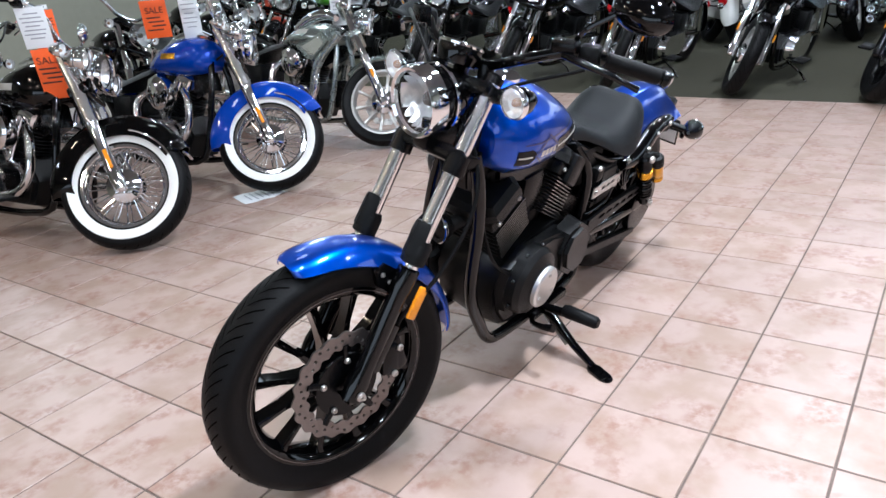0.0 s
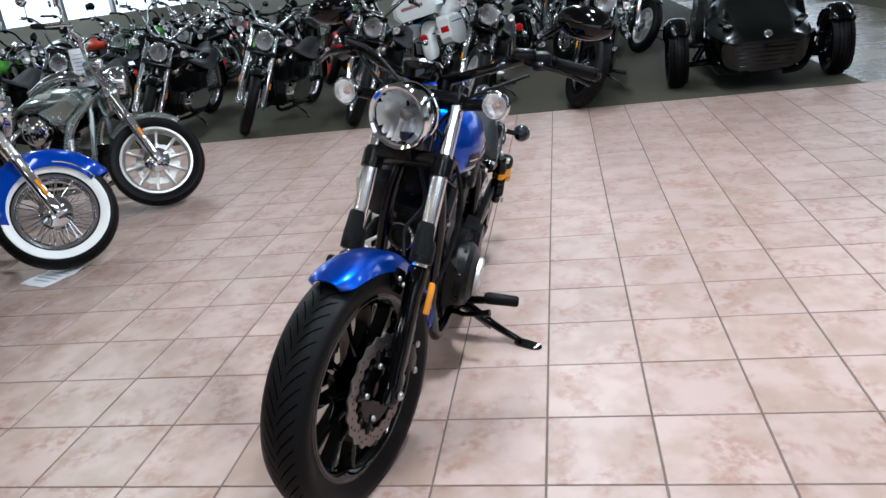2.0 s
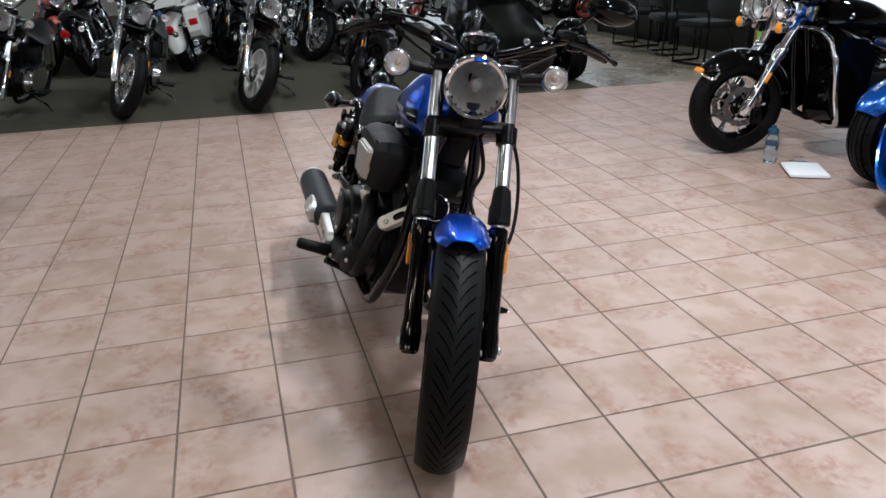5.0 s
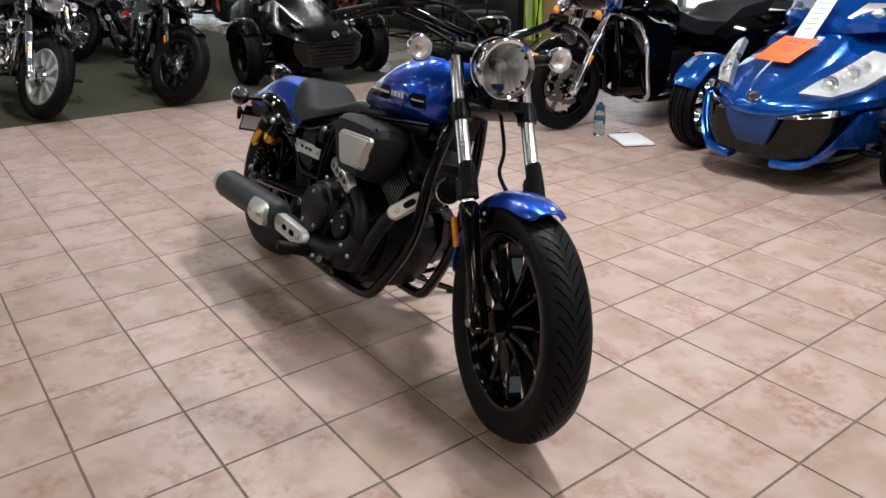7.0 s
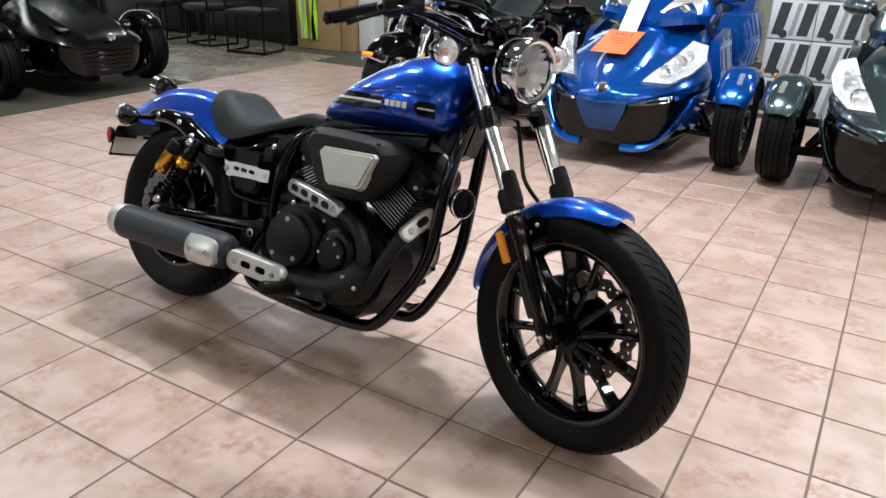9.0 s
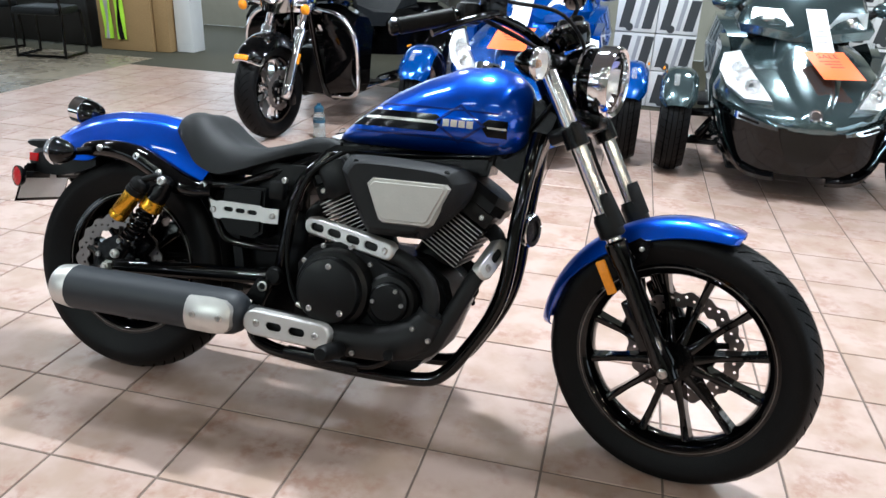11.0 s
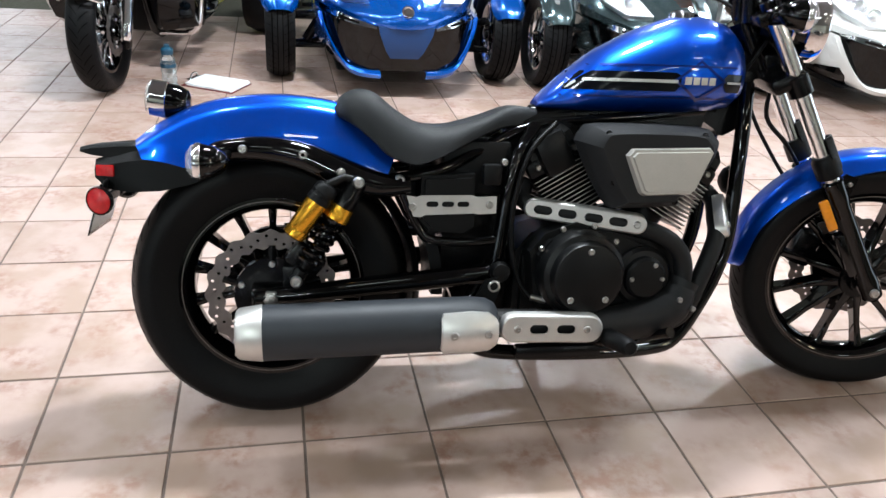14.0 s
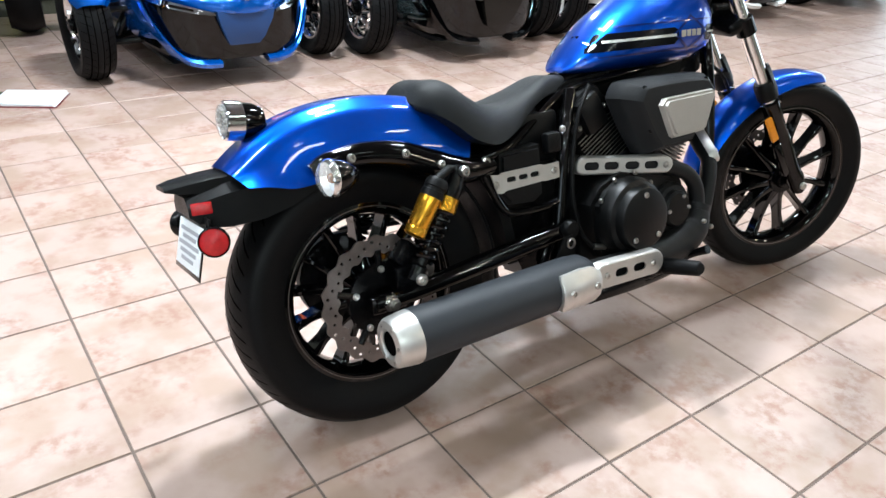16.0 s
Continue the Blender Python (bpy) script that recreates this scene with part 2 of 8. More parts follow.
M_TILE = tile_mat()
M_GROUT = mat("grey_brown_grout", (0.155, 0.117, 0.10), 0.9, var=0.3, scale=20, bump=0.5, bump_scale=400)
M_CONCRETE = mat("stained_sealed_concrete", (0.22, 0.19, 0.145), 0.26, var=0.6, scale=5, rough_var=0.14, fine=3)


# ---------------------------------------------------------------- shapes
def V(*a):
    return Vector(a)


def part(name, bm, material, parent, label="", m=None, angle=38, kind=""):
    """Link a bmesh as one mesh object under a thing or part."""
    if m is not None:
        bm.transform(m)
    bmesh.ops.recalc_face_normals(bm, faces=bm.faces)
    me = bpy.data.meshes.new(name)
    bm.to_mesh(me)
    bm.free()
    me.materials.append(material)
    me.shade_smooth()
    me.set_sharp_from_angle(angle=radians(angle))
    ob = new(name, me)
    if parent is not None:
        ob.parent = parent
    return tagged(ob, label, kind=kind)


def thing(name, m, label, category, group=""):
    ob = new(name)
    ob.empty_display_size = 0.1
    ob.matrix_world = m
    return tagged(ob, label, category, group)


def B():
    return bmesh.new()


def spline(pts, k=6):
    """Catmull-Rom through points."""
    p = [Vector(q) for q in pts]
    p = [2 * p[0] - p[1]] + p + [2 * p[-1] - p[-2]]
    out = []
    for i in range(1, len(p) - 2):
        for j in range(k):
            t = j / k
            a, b, c, d = p[i - 1], p[i], p[i + 1], p[i + 2]
            out.append(0.5 * (2 * b + (c - a) * t + (2 * a - 5 * b + 4 * c - d) * t * t + (3 * b - a - 3 * c + d) * t ** 3))
    out.append(p[-2])
    return out


def loft(bm, rings, close=True, caps=True):
    """Skin rings of points. close: each ring is a loop."""
    rows = [[bm.verts.new(q) for q in r] for r in rings]
    n = len(rows[0])
    for a, b in zip(rows, rows[1:]):
        for i in range(n if close else n - 1):
            j = (i + 1) % n
            bm.faces.new((a[i], a[j], b[j], b[i]))
    if caps and close:
        bm.faces.new(rows[0])
        bm.faces.new(rows[-1][::-1])
    return bm


def tube(bm, pts, r, n=10, k=0, caps=True):
    """A round tube along points; r a number or one per point."""
    p = spline(pts, k) if k else [Vector(q) for q in pts]
    rs = r if isinstance(r, (list, tuple)) else [r] * len(p)
    if k and isinstance(r, (list, tuple)):
        rs = [r[min(len(r) - 1, int(i / k))] * (1 - (i / k) % 1) + r[min(len(r) - 1, int(i / k) + 1)] * ((i / k) % 1) for i in range(len(p))]
    d0 = (p[1] - p[0]).normalized()
    up = V(0, 0, 1) if abs(d0.z) < 0.9 else V(1, 0, 0)
    u = d0.cross(up).normalized()
    rings = []
    for i, q in enumerate(p):
        d = (p[min(i + 1, len(p) - 1)] - p[max(i - 1, 0)]).normalized()
        u = (u - d * u.dot(d)).normalized()
        v = d.cross(u)
        rings.append([q + rs[i] * (math.cos(2 * math.pi * j / n) * u + math.sin(2 * math.pi * j / n) * v) for j in range(n)])
    return loft(bm, rings, True, caps)


def lathe(bm, prof, at, axis, n=32, caps=True):
    """Turn a profile of (radius, distance along axis)."""
    d = Vector(axis).normalized()
    u = d.cross(V(0, 0, 1) if abs(d.z) < 0.9 else V(1, 0, 0)).normalized()
    v = d.cross(u)
    at = Vector(at)
    return loft(bm, [[at + d * h + max(r, 1e-4) * (math.cos(2 * math.pi * j / n) * u + math.sin(2 * math.pi * j / n) * v) for j in range(n)] for r, h in prof], True, caps)


def box(bm, c, s, bev=0.0, m=None):
    """A box with rounded edges, centred at c, sized s."""
    g = bmesh.ops.create_cube(bm, size=1)
    vs = g["verts"]
    bmesh.ops.scale(bm, vec=s, verts=vs)
    if m is not None:
        bmesh.ops.transform(bm, matrix=m, verts=vs)
    bmesh.ops.translate(bm, vec=c, verts=vs)
    if bev:
        es = list({e for q in vs for e in q.link_edges})
        bmesh.ops.bevel(bm, geom=es, offset=bev, segments=2, affect="EDGES", profile=0.5)
    return bm


def slab(bm, poly, y0, y1, bev=0.004, inset=0.0, seg=2):
    """A plate in the x-z plane from y0 to y1 (the face at y1 is rounded and may be drawn in)."""
    c = sum((V(x, 0, z) for x, z in poly), V(0, 0, 0)) / len(poly)
    a = [bm.verts.new((x, y0, z)) for x, z in poly]
    b = []
    for x, z in poly:
        d = c - V(x, 0, z)
        q = V(x, 0, z) + d * (inset / max(d.length, 1e-6))
        b.append(bm.verts.new((q.x, y1, q.z)))
    n = len(poly)
    f = bm.faces.new(b)
    bm.faces.new(a[::-1])
    for i in range(n):
        bm.faces.new((a[i], a[(i + 1) % n], b[(i + 1) % n], b[i]))
    if bev:
        bmesh.ops.bevel(bm, geom=list(f.edges) , offset=bev, segments=seg, affect="EDGES")
    return bm


def stadium(cx, cz, half, r, tilt=0.0, n=6):
    """A rounded bar outline in x-z."""
    out = []
    for s in (1, -1):
        for i in range(n + 1):
            a = -math.pi / 2 + math.pi * i / n + (0 if s > 0 else math.pi)
            out.append((s * half + r * math.cos(a), r * math.sin(a)))
    ca, sa = math.cos(tilt), math.sin(tilt)
    return [(cx + x * ca - z * sa, cz + x * sa + z * ca) for x, z in out]


def slotted(bm, outer, holes, y0, y1):
    """A plate with holes through it, in x-z, from y0 to y1: bridged loops, filled by a triangle fill."""
    for y in (y0, y1):
        loops = []
        for lp in [outer] + holes:
            vs = [bm.verts.new((x, y, z)) for x, z in lp]
            loops.append([bm.edges.new((vs[i], vs[(i + 1) % len(vs)])) for i in range(len(vs))])
        es = [e for lp in loops for e in lp]
        bmesh.ops.triangle_fill(bm, use_beauty=True, use_dissolve=False, edges=es, normal=(0, 1, 0))
    for lp in [outer] + holes:
        k = len(lp)
        a = [bm.verts.new((x, y0, z)) for x, z in lp]
        b = [bm.verts.new((x, y1, z)) for x, z in lp]
        for i in range(k):
            bm.faces.new((a[i], a[(i + 1) % k], b[(i + 1) % k], b[i]))
    bmesh.ops.remove_doubles(bm, verts=bm.verts, dist=1e-5)
    return bm


def bolt(bm, at, axis, r=0.008, h=0.006):
    return lathe(bm, [(r, 0), (r, h * 0.6), (r * 0.75, h), (r * 0.45, h), (r * 0.4, h * 0.5)], at, axis, 12)


# ---------------------------------------------------------------- wheels and small bike parts
def wheel(parent, c, R, width, rim_r, style="cast", spokes=12, m=None, detail=1.0, rim_mat=None, wall_mat=None, hub_mat=None, tread=True, name="wheel", spoke_mat=None):
    """A tyred wheel as one part with sub-parts. Axle along y, at c."""
    n = int(64 * detail)
    rim_mat, hub_mat = rim_mat or M_GLOSS_BLACK, hub_mat or M_BLACK
    w = width / 2
    c = Vector(c)
    bm = B()
    prof = [(rim_r - 0.004, -w * 0.62), (rim_r + 0.012, -w * 0.72), (rim_r + (R - rim_r) * 0.45, -w * 0.98), (R - (R - rim_r) * 0.28, -w * 0.97),
            (R - w * 0.27, -w * 0.80), (R - w * 0.07, -w * 0.42), (R, 0)]
    prof = prof + [(r, -h) for r, h in prof[-2::-1]]
    tyre_bm = lathe(bm, prof + [prof[0]], c, (0, 1, 0), n, False)
    ob = part(name, tyre_bm, M_RUBBER, parent, "black rubber tyre on its rim", m, 60)
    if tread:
        # Flat near-black quads on the tread; the grooves' shade is in their colour.
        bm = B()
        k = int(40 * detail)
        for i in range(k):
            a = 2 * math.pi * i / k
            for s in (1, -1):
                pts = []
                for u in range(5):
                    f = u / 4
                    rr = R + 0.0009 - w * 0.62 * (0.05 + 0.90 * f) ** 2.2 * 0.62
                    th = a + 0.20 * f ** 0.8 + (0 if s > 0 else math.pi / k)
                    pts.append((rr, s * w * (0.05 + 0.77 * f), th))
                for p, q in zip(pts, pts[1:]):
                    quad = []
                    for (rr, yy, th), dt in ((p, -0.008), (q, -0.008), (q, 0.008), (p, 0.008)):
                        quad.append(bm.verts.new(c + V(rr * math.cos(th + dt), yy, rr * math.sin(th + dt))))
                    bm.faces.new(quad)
        part("groove_shade", bm, M_RECESS_SHADE, ob, m=m, kind="stuff")
    if wall_mat:
        for s in (1, -1):
            bm = lathe(B(), [(rim_r + 0.012, s * w * 0.76), (rim_r + (R - rim_r) * 0.3, s * (w * 0.93 + 0.002)), (rim_r + (R - rim_r) * 0.54, s * (w * 1.0 + 0.002)), (rim_r + (R - rim_r) * 0.58, s * w * 0.95)], c, (0, 1, 0), n, False)
            part("white_wall", bm, wall_mat, ob, "white sidewall band", m, 60)
    rw = w * 0.66
    bm = lathe(B(), [(rim_r + 0.003, -rw), (rim_r - 0.012, -rw * 1.02), (rim_r - 0.022, -rw * 0.8), (rim_r - 0.03, -rw * 0.3), (rim_r - 0.03, rw * 0.3), (rim_r - 0.022, rw * 0.8), (rim_r - 0.012, rw * 1.02), (rim_r + 0.003, rw)], c, (0, 1, 0), n, False)
    part("rim", bm, rim_mat, ob, m=m)
    hw = max(0.045, w * 0.7)
    bm = lathe(B(), [(0.015, -hw - 0.02), (0.03, -hw - 0.018), (0.032, -hw), (0.05, -hw), (0.052, -hw * 0.5), (0.04, 0), (0.052, hw * 0.5), (0.05, hw), (0.032, hw), (0.03, hw + 0.018), (0.015, hw + 0.02)], c, (0, 1, 0), 24)
    part("hub", bm, hub_mat, ob, m=m)
    if style == "cast":
        for i in range(spokes):
            a = 2 * math.pi * (i + 0.5) / spokes
            rings = []
            for rr, hy, ht in ((0.038, hw * 0.85, 0.014), (0.09, hw * 0.5, 0.0092), (0.15, hw * 0.36, 0.0078), (rim_r - 0.03, hw * 0.42, 0.010), (rim_r - 0.014, hw * 0.6, 0.017)):
                o = hw * 0.1
                rings.append([c + V(rr * math.cos(a) + t * -math.sin(a), y + o, rr * math.sin(a) + t * math.cos(a)) for t, y in ((-ht, -hy), (-ht * 0.5, -hy - 0.004), (ht * 0.5, -hy - 0.004), (ht, -hy), (ht, hy), (ht * 0.5, hy + 0.004), (-ht * 0.5, hy + 0.004), (-ht, hy))])
            part("spoke", loft(B(), rings), spoke_mat or rim_mat, ob, m=m)
    elif style == "wire":
        bm = B()
        for i in range(spokes):
            a = 2 * math.pi * i / spokes
            for s in (1, -1):
                a2 = a + s * 0.42 + (0.06 if i % 2 else 0)
                tube(bm, [c + V(0.045 * math.cos(a), s * hw * 0.9, 0.045 * math.sin(a)), c + V((rim_r - 0.02) * math.cos(a2), s * 0.008, (rim_r - 0.02) * math.sin(a2))], 0.0028, 5)
        part("wire_spokes", bm, M_CHROME, ob, m=m, kind="stuff")
    else:
        for i in range(spokes):
            a = 2 * math.pi * i / spokes
            rings = []
            for rr, hy, ht in ((0.04, hw * 0.8, 0.03), (0.10, hw * 0.5, 0.018), (rim_r - 0.03, hw * 0.5, 0.022), (rim_r - 0.012, hw * 0.6, 0.034)):
                rings.append([c + V(rr * math.cos(a) + t * -math.sin(a), y, rr * math.sin(a) + t * math.cos(a)) for t, y in ((-ht, -hy), (0, -hy - 0.008), (ht, -hy), (ht, hy), (0, hy + 0.008), (-ht, hy))])
            part("spoke", loft(B(), rings), spoke_mat or rim_mat, ob, m=m)
    return ob


def wave_disc(parent, c, R, r, y, m=None, lobes=10, holes=True, mat_=None, carrier=True):
    """A petal brake disc in the plane y, with drilled holes and a bolted carrier."""
    n = lobes * 12
    c = Vector(c)
    bm = B()
    out, inn = [], []
    for j in range(n):
        a = 2 * math.pi * j / n
        out.append((R + 0.004 * math.cos(lobes * 2 * a), a))
        inn.append((r + 0.004 * math.cos(lobes * 2 * a), a))
    outer = [(c.x + q * math.cos(a), c.z + q * math.sin(a)) for q, a in out]
    inner = [(c.x + q * math.cos(a), c.z + q * math.sin(a)) for q, a in inn]
    cut = [inner]
    if holes:
        for j in range(lobes * 4):
            a = 2 * math.pi * (j + 0.5) / (lobes * 4)
            q = r + (R - r) * (0.28, 0.5, 0.72, 0.5)[j % 4]
            cut.append([(c.x + q * math.cos(a) + 0.0043 * math.cos(b * math.pi / 3), c.z + q * math.sin(a) + 0.0043 * math.sin(b * math.pi / 3)) for b in range(6)])
    slotted(bm, outer, cut, y - 0.0025, y + 0.0025)
    ob = part("brake_disc", bm, mat_ or M_DISC, parent, "drilled petal-edged steel brake disc", m, 30)
    if carrier:
        bm = B()
        lathe(bm, [(0.03, y - 0.006), (r * 0.78, y - 0.006), (r * 0.8, y + 0.004), (0.03, y + 0.004)], (c.x, 0, c.z), (0, 1, 0), 36, False)
        for j in range(5):
            a = 2 * math.pi * j / 5 + 0.3
            tube(bm, [(c.x + r * 0.62 * math.cos(a), y, c.z + r * 0.62 * math.sin(a)), (c.x + (r + 0.006) * math.cos(a), y, c.z + (r + 0.006) * math.sin(a))], 0.009, 8)
        part("disc_carrier", bm, M_BLACK, ob, m=m)
        for j in range(5):
            a = 2 * math.pi * j / 5 + 0.3
            s = 1 if y > 0 else -1
            bm = bolt(B(), (c.x + r * 0.66 * math.cos(a), y + s * 0.007, c.z + r * 0.66 * math.sin(a)), (0, s, 0), 0.008, 0.007)
            part("disc_bolt", bm, M_STEEL, ob, m=m)
    return ob


def fender(parent, c, R, a0, a1, half, mat_, drop0=0.02, drop1=0.02, m=None, label="", name="fender", n=28, squash=1.0, flare=0.0, belly=0.0):
    """A mudguard round the wheel at c: angles from ahead (0) over the top (90) to behind (180)."""
    rings = []
    cs = 11
    for i in range(n + 1):
        f = i / n
        a = radians(a0 + (a1 - a0) * f)
        dr = drop0 + (drop1 - drop0) * f + belly * math.sin(math.pi * min(1.0, f * 1.25))
        end = min(1.0, min(f, 1 - f) * n / 2.2 + 0.32)
        if belly:
            e = min(1.0, min(f, 1 - f) / 0.11)
            end = (0.35 + 0.65 * math.sqrt(1 - (1 - e) ** 2)) ** 1.4
        ring = []
        for side in (1, 0):
            row = []
            for j in range(cs):
                u = -1 + 2 * j / (cs - 1)
                y = half * end ** 0.35 * math.copysign(abs(u) ** 0.8, u) if side else (half * end ** 0.35 - 0.004) * math.copysign(abs(u) ** 0.8, u)
                r = R * (1 + flare * f) - dr * abs(u) ** 3.0 - (0 if side else 0.004)
                row.append(V(c[0] + r * math.cos(a), y, c[2] + r * math.sin(a) * squash))
            ring += row if side else row[::-1]
        rings.append(ring)
    bm = loft(B(), rings)
    return part(name, bm, mat_, parent, label, m, 50)


def fluted_reflector(c, R, depth, n=11, k=9):
    """A bowl of upright mirror flutes, each stepped along its height."""
    bm, w = B(), R * 0.87
    for i in range(n):
        y0, y1 = -w + 2 * w * i / n, -w + 2 * w * (i + 1) / n
        ym = (y0 + y1) / 2
        zm = math.sqrt(w * w - ym * ym)
        rows = []
        for j in range(k + 1):
            z = -zm + 2 * zm * j / k
            step = R * 0.010 * ((i + j) % 2) + R * 0.008 * ((3 * i + 2 * j) % 3)
            row = []
            for y, lift in ((y0, 0.0), (ym, R * 0.014), (y1, 0.0)):
                row.append(V(c.x - depth * 0.55 * max(0.0, 1 - (y * y + z * z) / (w * w)) - 0.012 - step + lift, c.y + y, c.z + z))
            rows.append(row)
        loft(bm, rows, False, False)
    return bm


def headlamp(parent, c, R, depth, m=None, bucket=None, bezel=None, name="headlight"):
    """A round lamp that looks along +x."""
    c = Vector(c)
    d = (1, 0, 0)
    bm = lathe(B(), [(R * 0.18, -depth), (R * 0.55, -depth * 0.93), (R * 0.86, -depth * 0.62), (R * 0.96, -depth * 0.2), (R * 0.97, -0.012), (R * 0.88, -0.012)], c, d, 40, False)
    ob = part(name, bm, bucket or M_GLOSS_BLACK, parent, "round headlight in a black shell with chrome rim", m)
    bm = lathe(B(), [(R * 0.97, -depth * 0.26), (R * 1.02, -depth * 0.24), (R * 1.04, -0.012), (R * 1.03, 0.004), (R * 0.97, 0.010), (R * 0.88, 0.006), (R * 0.86, -0.004)], c, d, 48, False)
    part("chrome_bezel", bm, bezel or M_CHROME, ob, "chrome rim", m)
    part("shell_ring", lathe(B(), [(R * 0.95, -depth * 0.50), (R * 0.985, -depth * 0.49), (R * 0.985, -depth * 0.45), (R * 0.95, -depth * 0.44)], c, d, 40, False), bezel or M_CHROME, ob, "thin chrome ring", m)
    part("reflector", fluted_reflector(c, R, depth), M_REFLECTOR, ob, "fluted mirror reflector", m, 30)
    bm = lathe(B(), [(R * 0.2, -depth * 0.58), (R * 0.2, -depth * 0.3), (R * 0.22, -depth * 0.28), (R * 0.16, -depth * 0.22), (0.002, -depth * 0.2)], c, d, 16)
    part("bulb_cap", bm, M_DISC, ob, m=m)
    bm = lathe(B(), [(R * 0.87, -0.003), (R * 0.86, 0.006), (R * 0.6, 0.018), (R * 0.3, 0.024), (0.001, 0.026)], c, d, 40, False)
    g = part("lens", bm, M_GLASS, ob, m=m)
    g.visible_shadow = False
    return ob


def turn_signal(parent, c, axis, R=0.032, shell=None, m=None, stalk=None, lens=None, stalk_r=0.009):
    c, d = Vector(c), Vector(axis).normalized()
    bm = lathe(B(), [(0.006, -R * 1.6), (R * 0.5, -R * 1.4), (R * 0.85, -R * 0.8), (R, -R * 0.1), (R, 0.004), (R * 0.93, 0.008), (R * 0.92, 0.0)], c, d, 24, False)
    ob = part("turn_signal", bm, shell or M_CHROME, parent, "bullet turn signal with clear lens", m)
    bm = lathe(B(), [(R * 0.96, 0.006), (R * 0.9, 0.014), (R * 0.5, 0.024), (0.001, 0.027)], c, d, 24, False)
    part("lens", bm, lens or M_LENS, ob, m=m).visible_shadow = False
    if shell is M_GLOSS_BLACK:
        part("signal_rim", lathe(B(), [(R + 0.0005, -R * 0.16), (R + 0.002, -R * 0.1), (R + 0.002, 0.004), (R * 0.96, 0.009)], c, d, 24, False), M_CHROME, ob, "chrome rim", m)
    part("reflector", lathe(B(), [(0.001, -R * 0.35), (R * 0.4, -R * 0.3), (R * 0.75, -R * 0.12), (R * 0.92, 0.008)], c, d, 14, False), M_REFLECTOR, ob, m=m, angle=8)
    bm = lathe(B(), [(R * 0.28, -R * 0.3), (R * 0.28, 0.0), (R * 0.2, 0.005), (0.001, 0.007)], c, d, 14)
    part("amber_bulb", bm, M_BULB, ob, m=m)
    if stalk:
        part("stalk", tube(B(), [Vector(q) for q in stalk], stalk_r, 10), M_BLACK, ob, m=m)
    return ob


# Shade inside grooves and the muffler outlet, given as a near-black colour.
M_RECESS_SHADE = mat("recess_shade_black", (0.0008, 0.0008, 0.0008), 0.95, spec=0.02)


def price_tag(at, yaw, tilt=8, size=(0.10, 0.30), orange=True, card=(0.15, 0.22), label="orange sale card and white price sheet hung on a handlebar"):
    """A white price sheet with an orange card below it, hung up. Faces +x of its own."""
    t = thing("price_tag", pose(*at, 0, tilt, yaw), label, "price tag", "price tags")
    w, h = size
    bm = box(B(), (0, 0, -h / 2), (0.002, w, h), 0.0006)
    s = part("sheet", bm, M_PAPER, t)
    for i in range(7):
        bm = box(B(), (0.0016, -0.006 * (i % 2), -h * (0.15 + 0.1 * i)), (0.0008, w * (0.74 if i % 3 else 0.5), 0.006))
        part("printed_line", bm, M_GREYINK, s)
    if orange:
        z0 = -h - 0.015
        bm = box(B(), (0.001, 0.01, z0 + 0.01 - card[1] / 2), (0.002, card[0], card[1]), 0.0006)
        c = part("sale_card", bm, M_SALE, t, "orange sale card")
        text_on(c, "SALE", pose(0.0026, 0.01, z0 - 0.05, 90, 0, 90), 0.05, M_INK)
        for i in range(4):
            bm = box(B(), (0.0026, 0.01 + 0.012 * ((i * 7) % 3 - 1), z0 - 0.09 - 0.024 * i), (0.0008, 0.08 + 0.01 * (i % 2), 0.008))
            part("printed_line", bm, M_INK, c)
    return t


def text_on(parent, words, m, size, material, name="lettering"):
    cu = bpy.data.curves.new(name, "FONT")
    cu.body, cu.size, cu.align_x, cu.align_y, cu.extrude = words, size, "CENTER", "CENTER", 0.0003
    tmp = bpy.data.objects.new(name, cu)
    scene.collection.objects.link(tmp)
    me = bpy.data.meshes.new_from_object(tmp.evaluated_get(bpy.context.evaluated_depsgraph_get()))
    bpy.data.objects.remove(tmp)
    bpy.data.curves.remove(cu)
    me.transform(m)
    me.materials.clear()
    me.materials.append(material)
    ob = new(name, me)
    ob.parent = parent
    return ob


# ---------------------------------------------------------------- the blue bobber on its side stand
RAKE, STEER = radians(29), radians(-17.0)
AXIS_FOOT = V(1.70, 0, 0)


def steered(angle, foot=AXIS_FOOT, rake=RAKE):
    return Matrix.Translation(foot) @ Matrix.Rotation(angle, 4, V(-math.sin(rake), 0, math.cos(rake))) @ Matrix.Translation(-foot)


def tank_half(x, z, prof):
    """Half width of the tank at x and height z."""
    xs = [p[0] for p in prof]
    zt, zb, w = [float(np.interp(x, xs, [p[k] for p in prof])) for k in (1, 2, 3)]
    zc = zb + 0.36 * (zt - zb)
    if z >= zc:
        u = min(1, (z - zc) / (zt - zc))
        return w * max(0.0, 1 - u ** 2.1) ** (1 / 1.9)
    u = min(1, (zc - z) / (zc - zb))
    return w * max(0.0, 1 - 0.55 * u ** 2.6) ** (1 / 2.0)


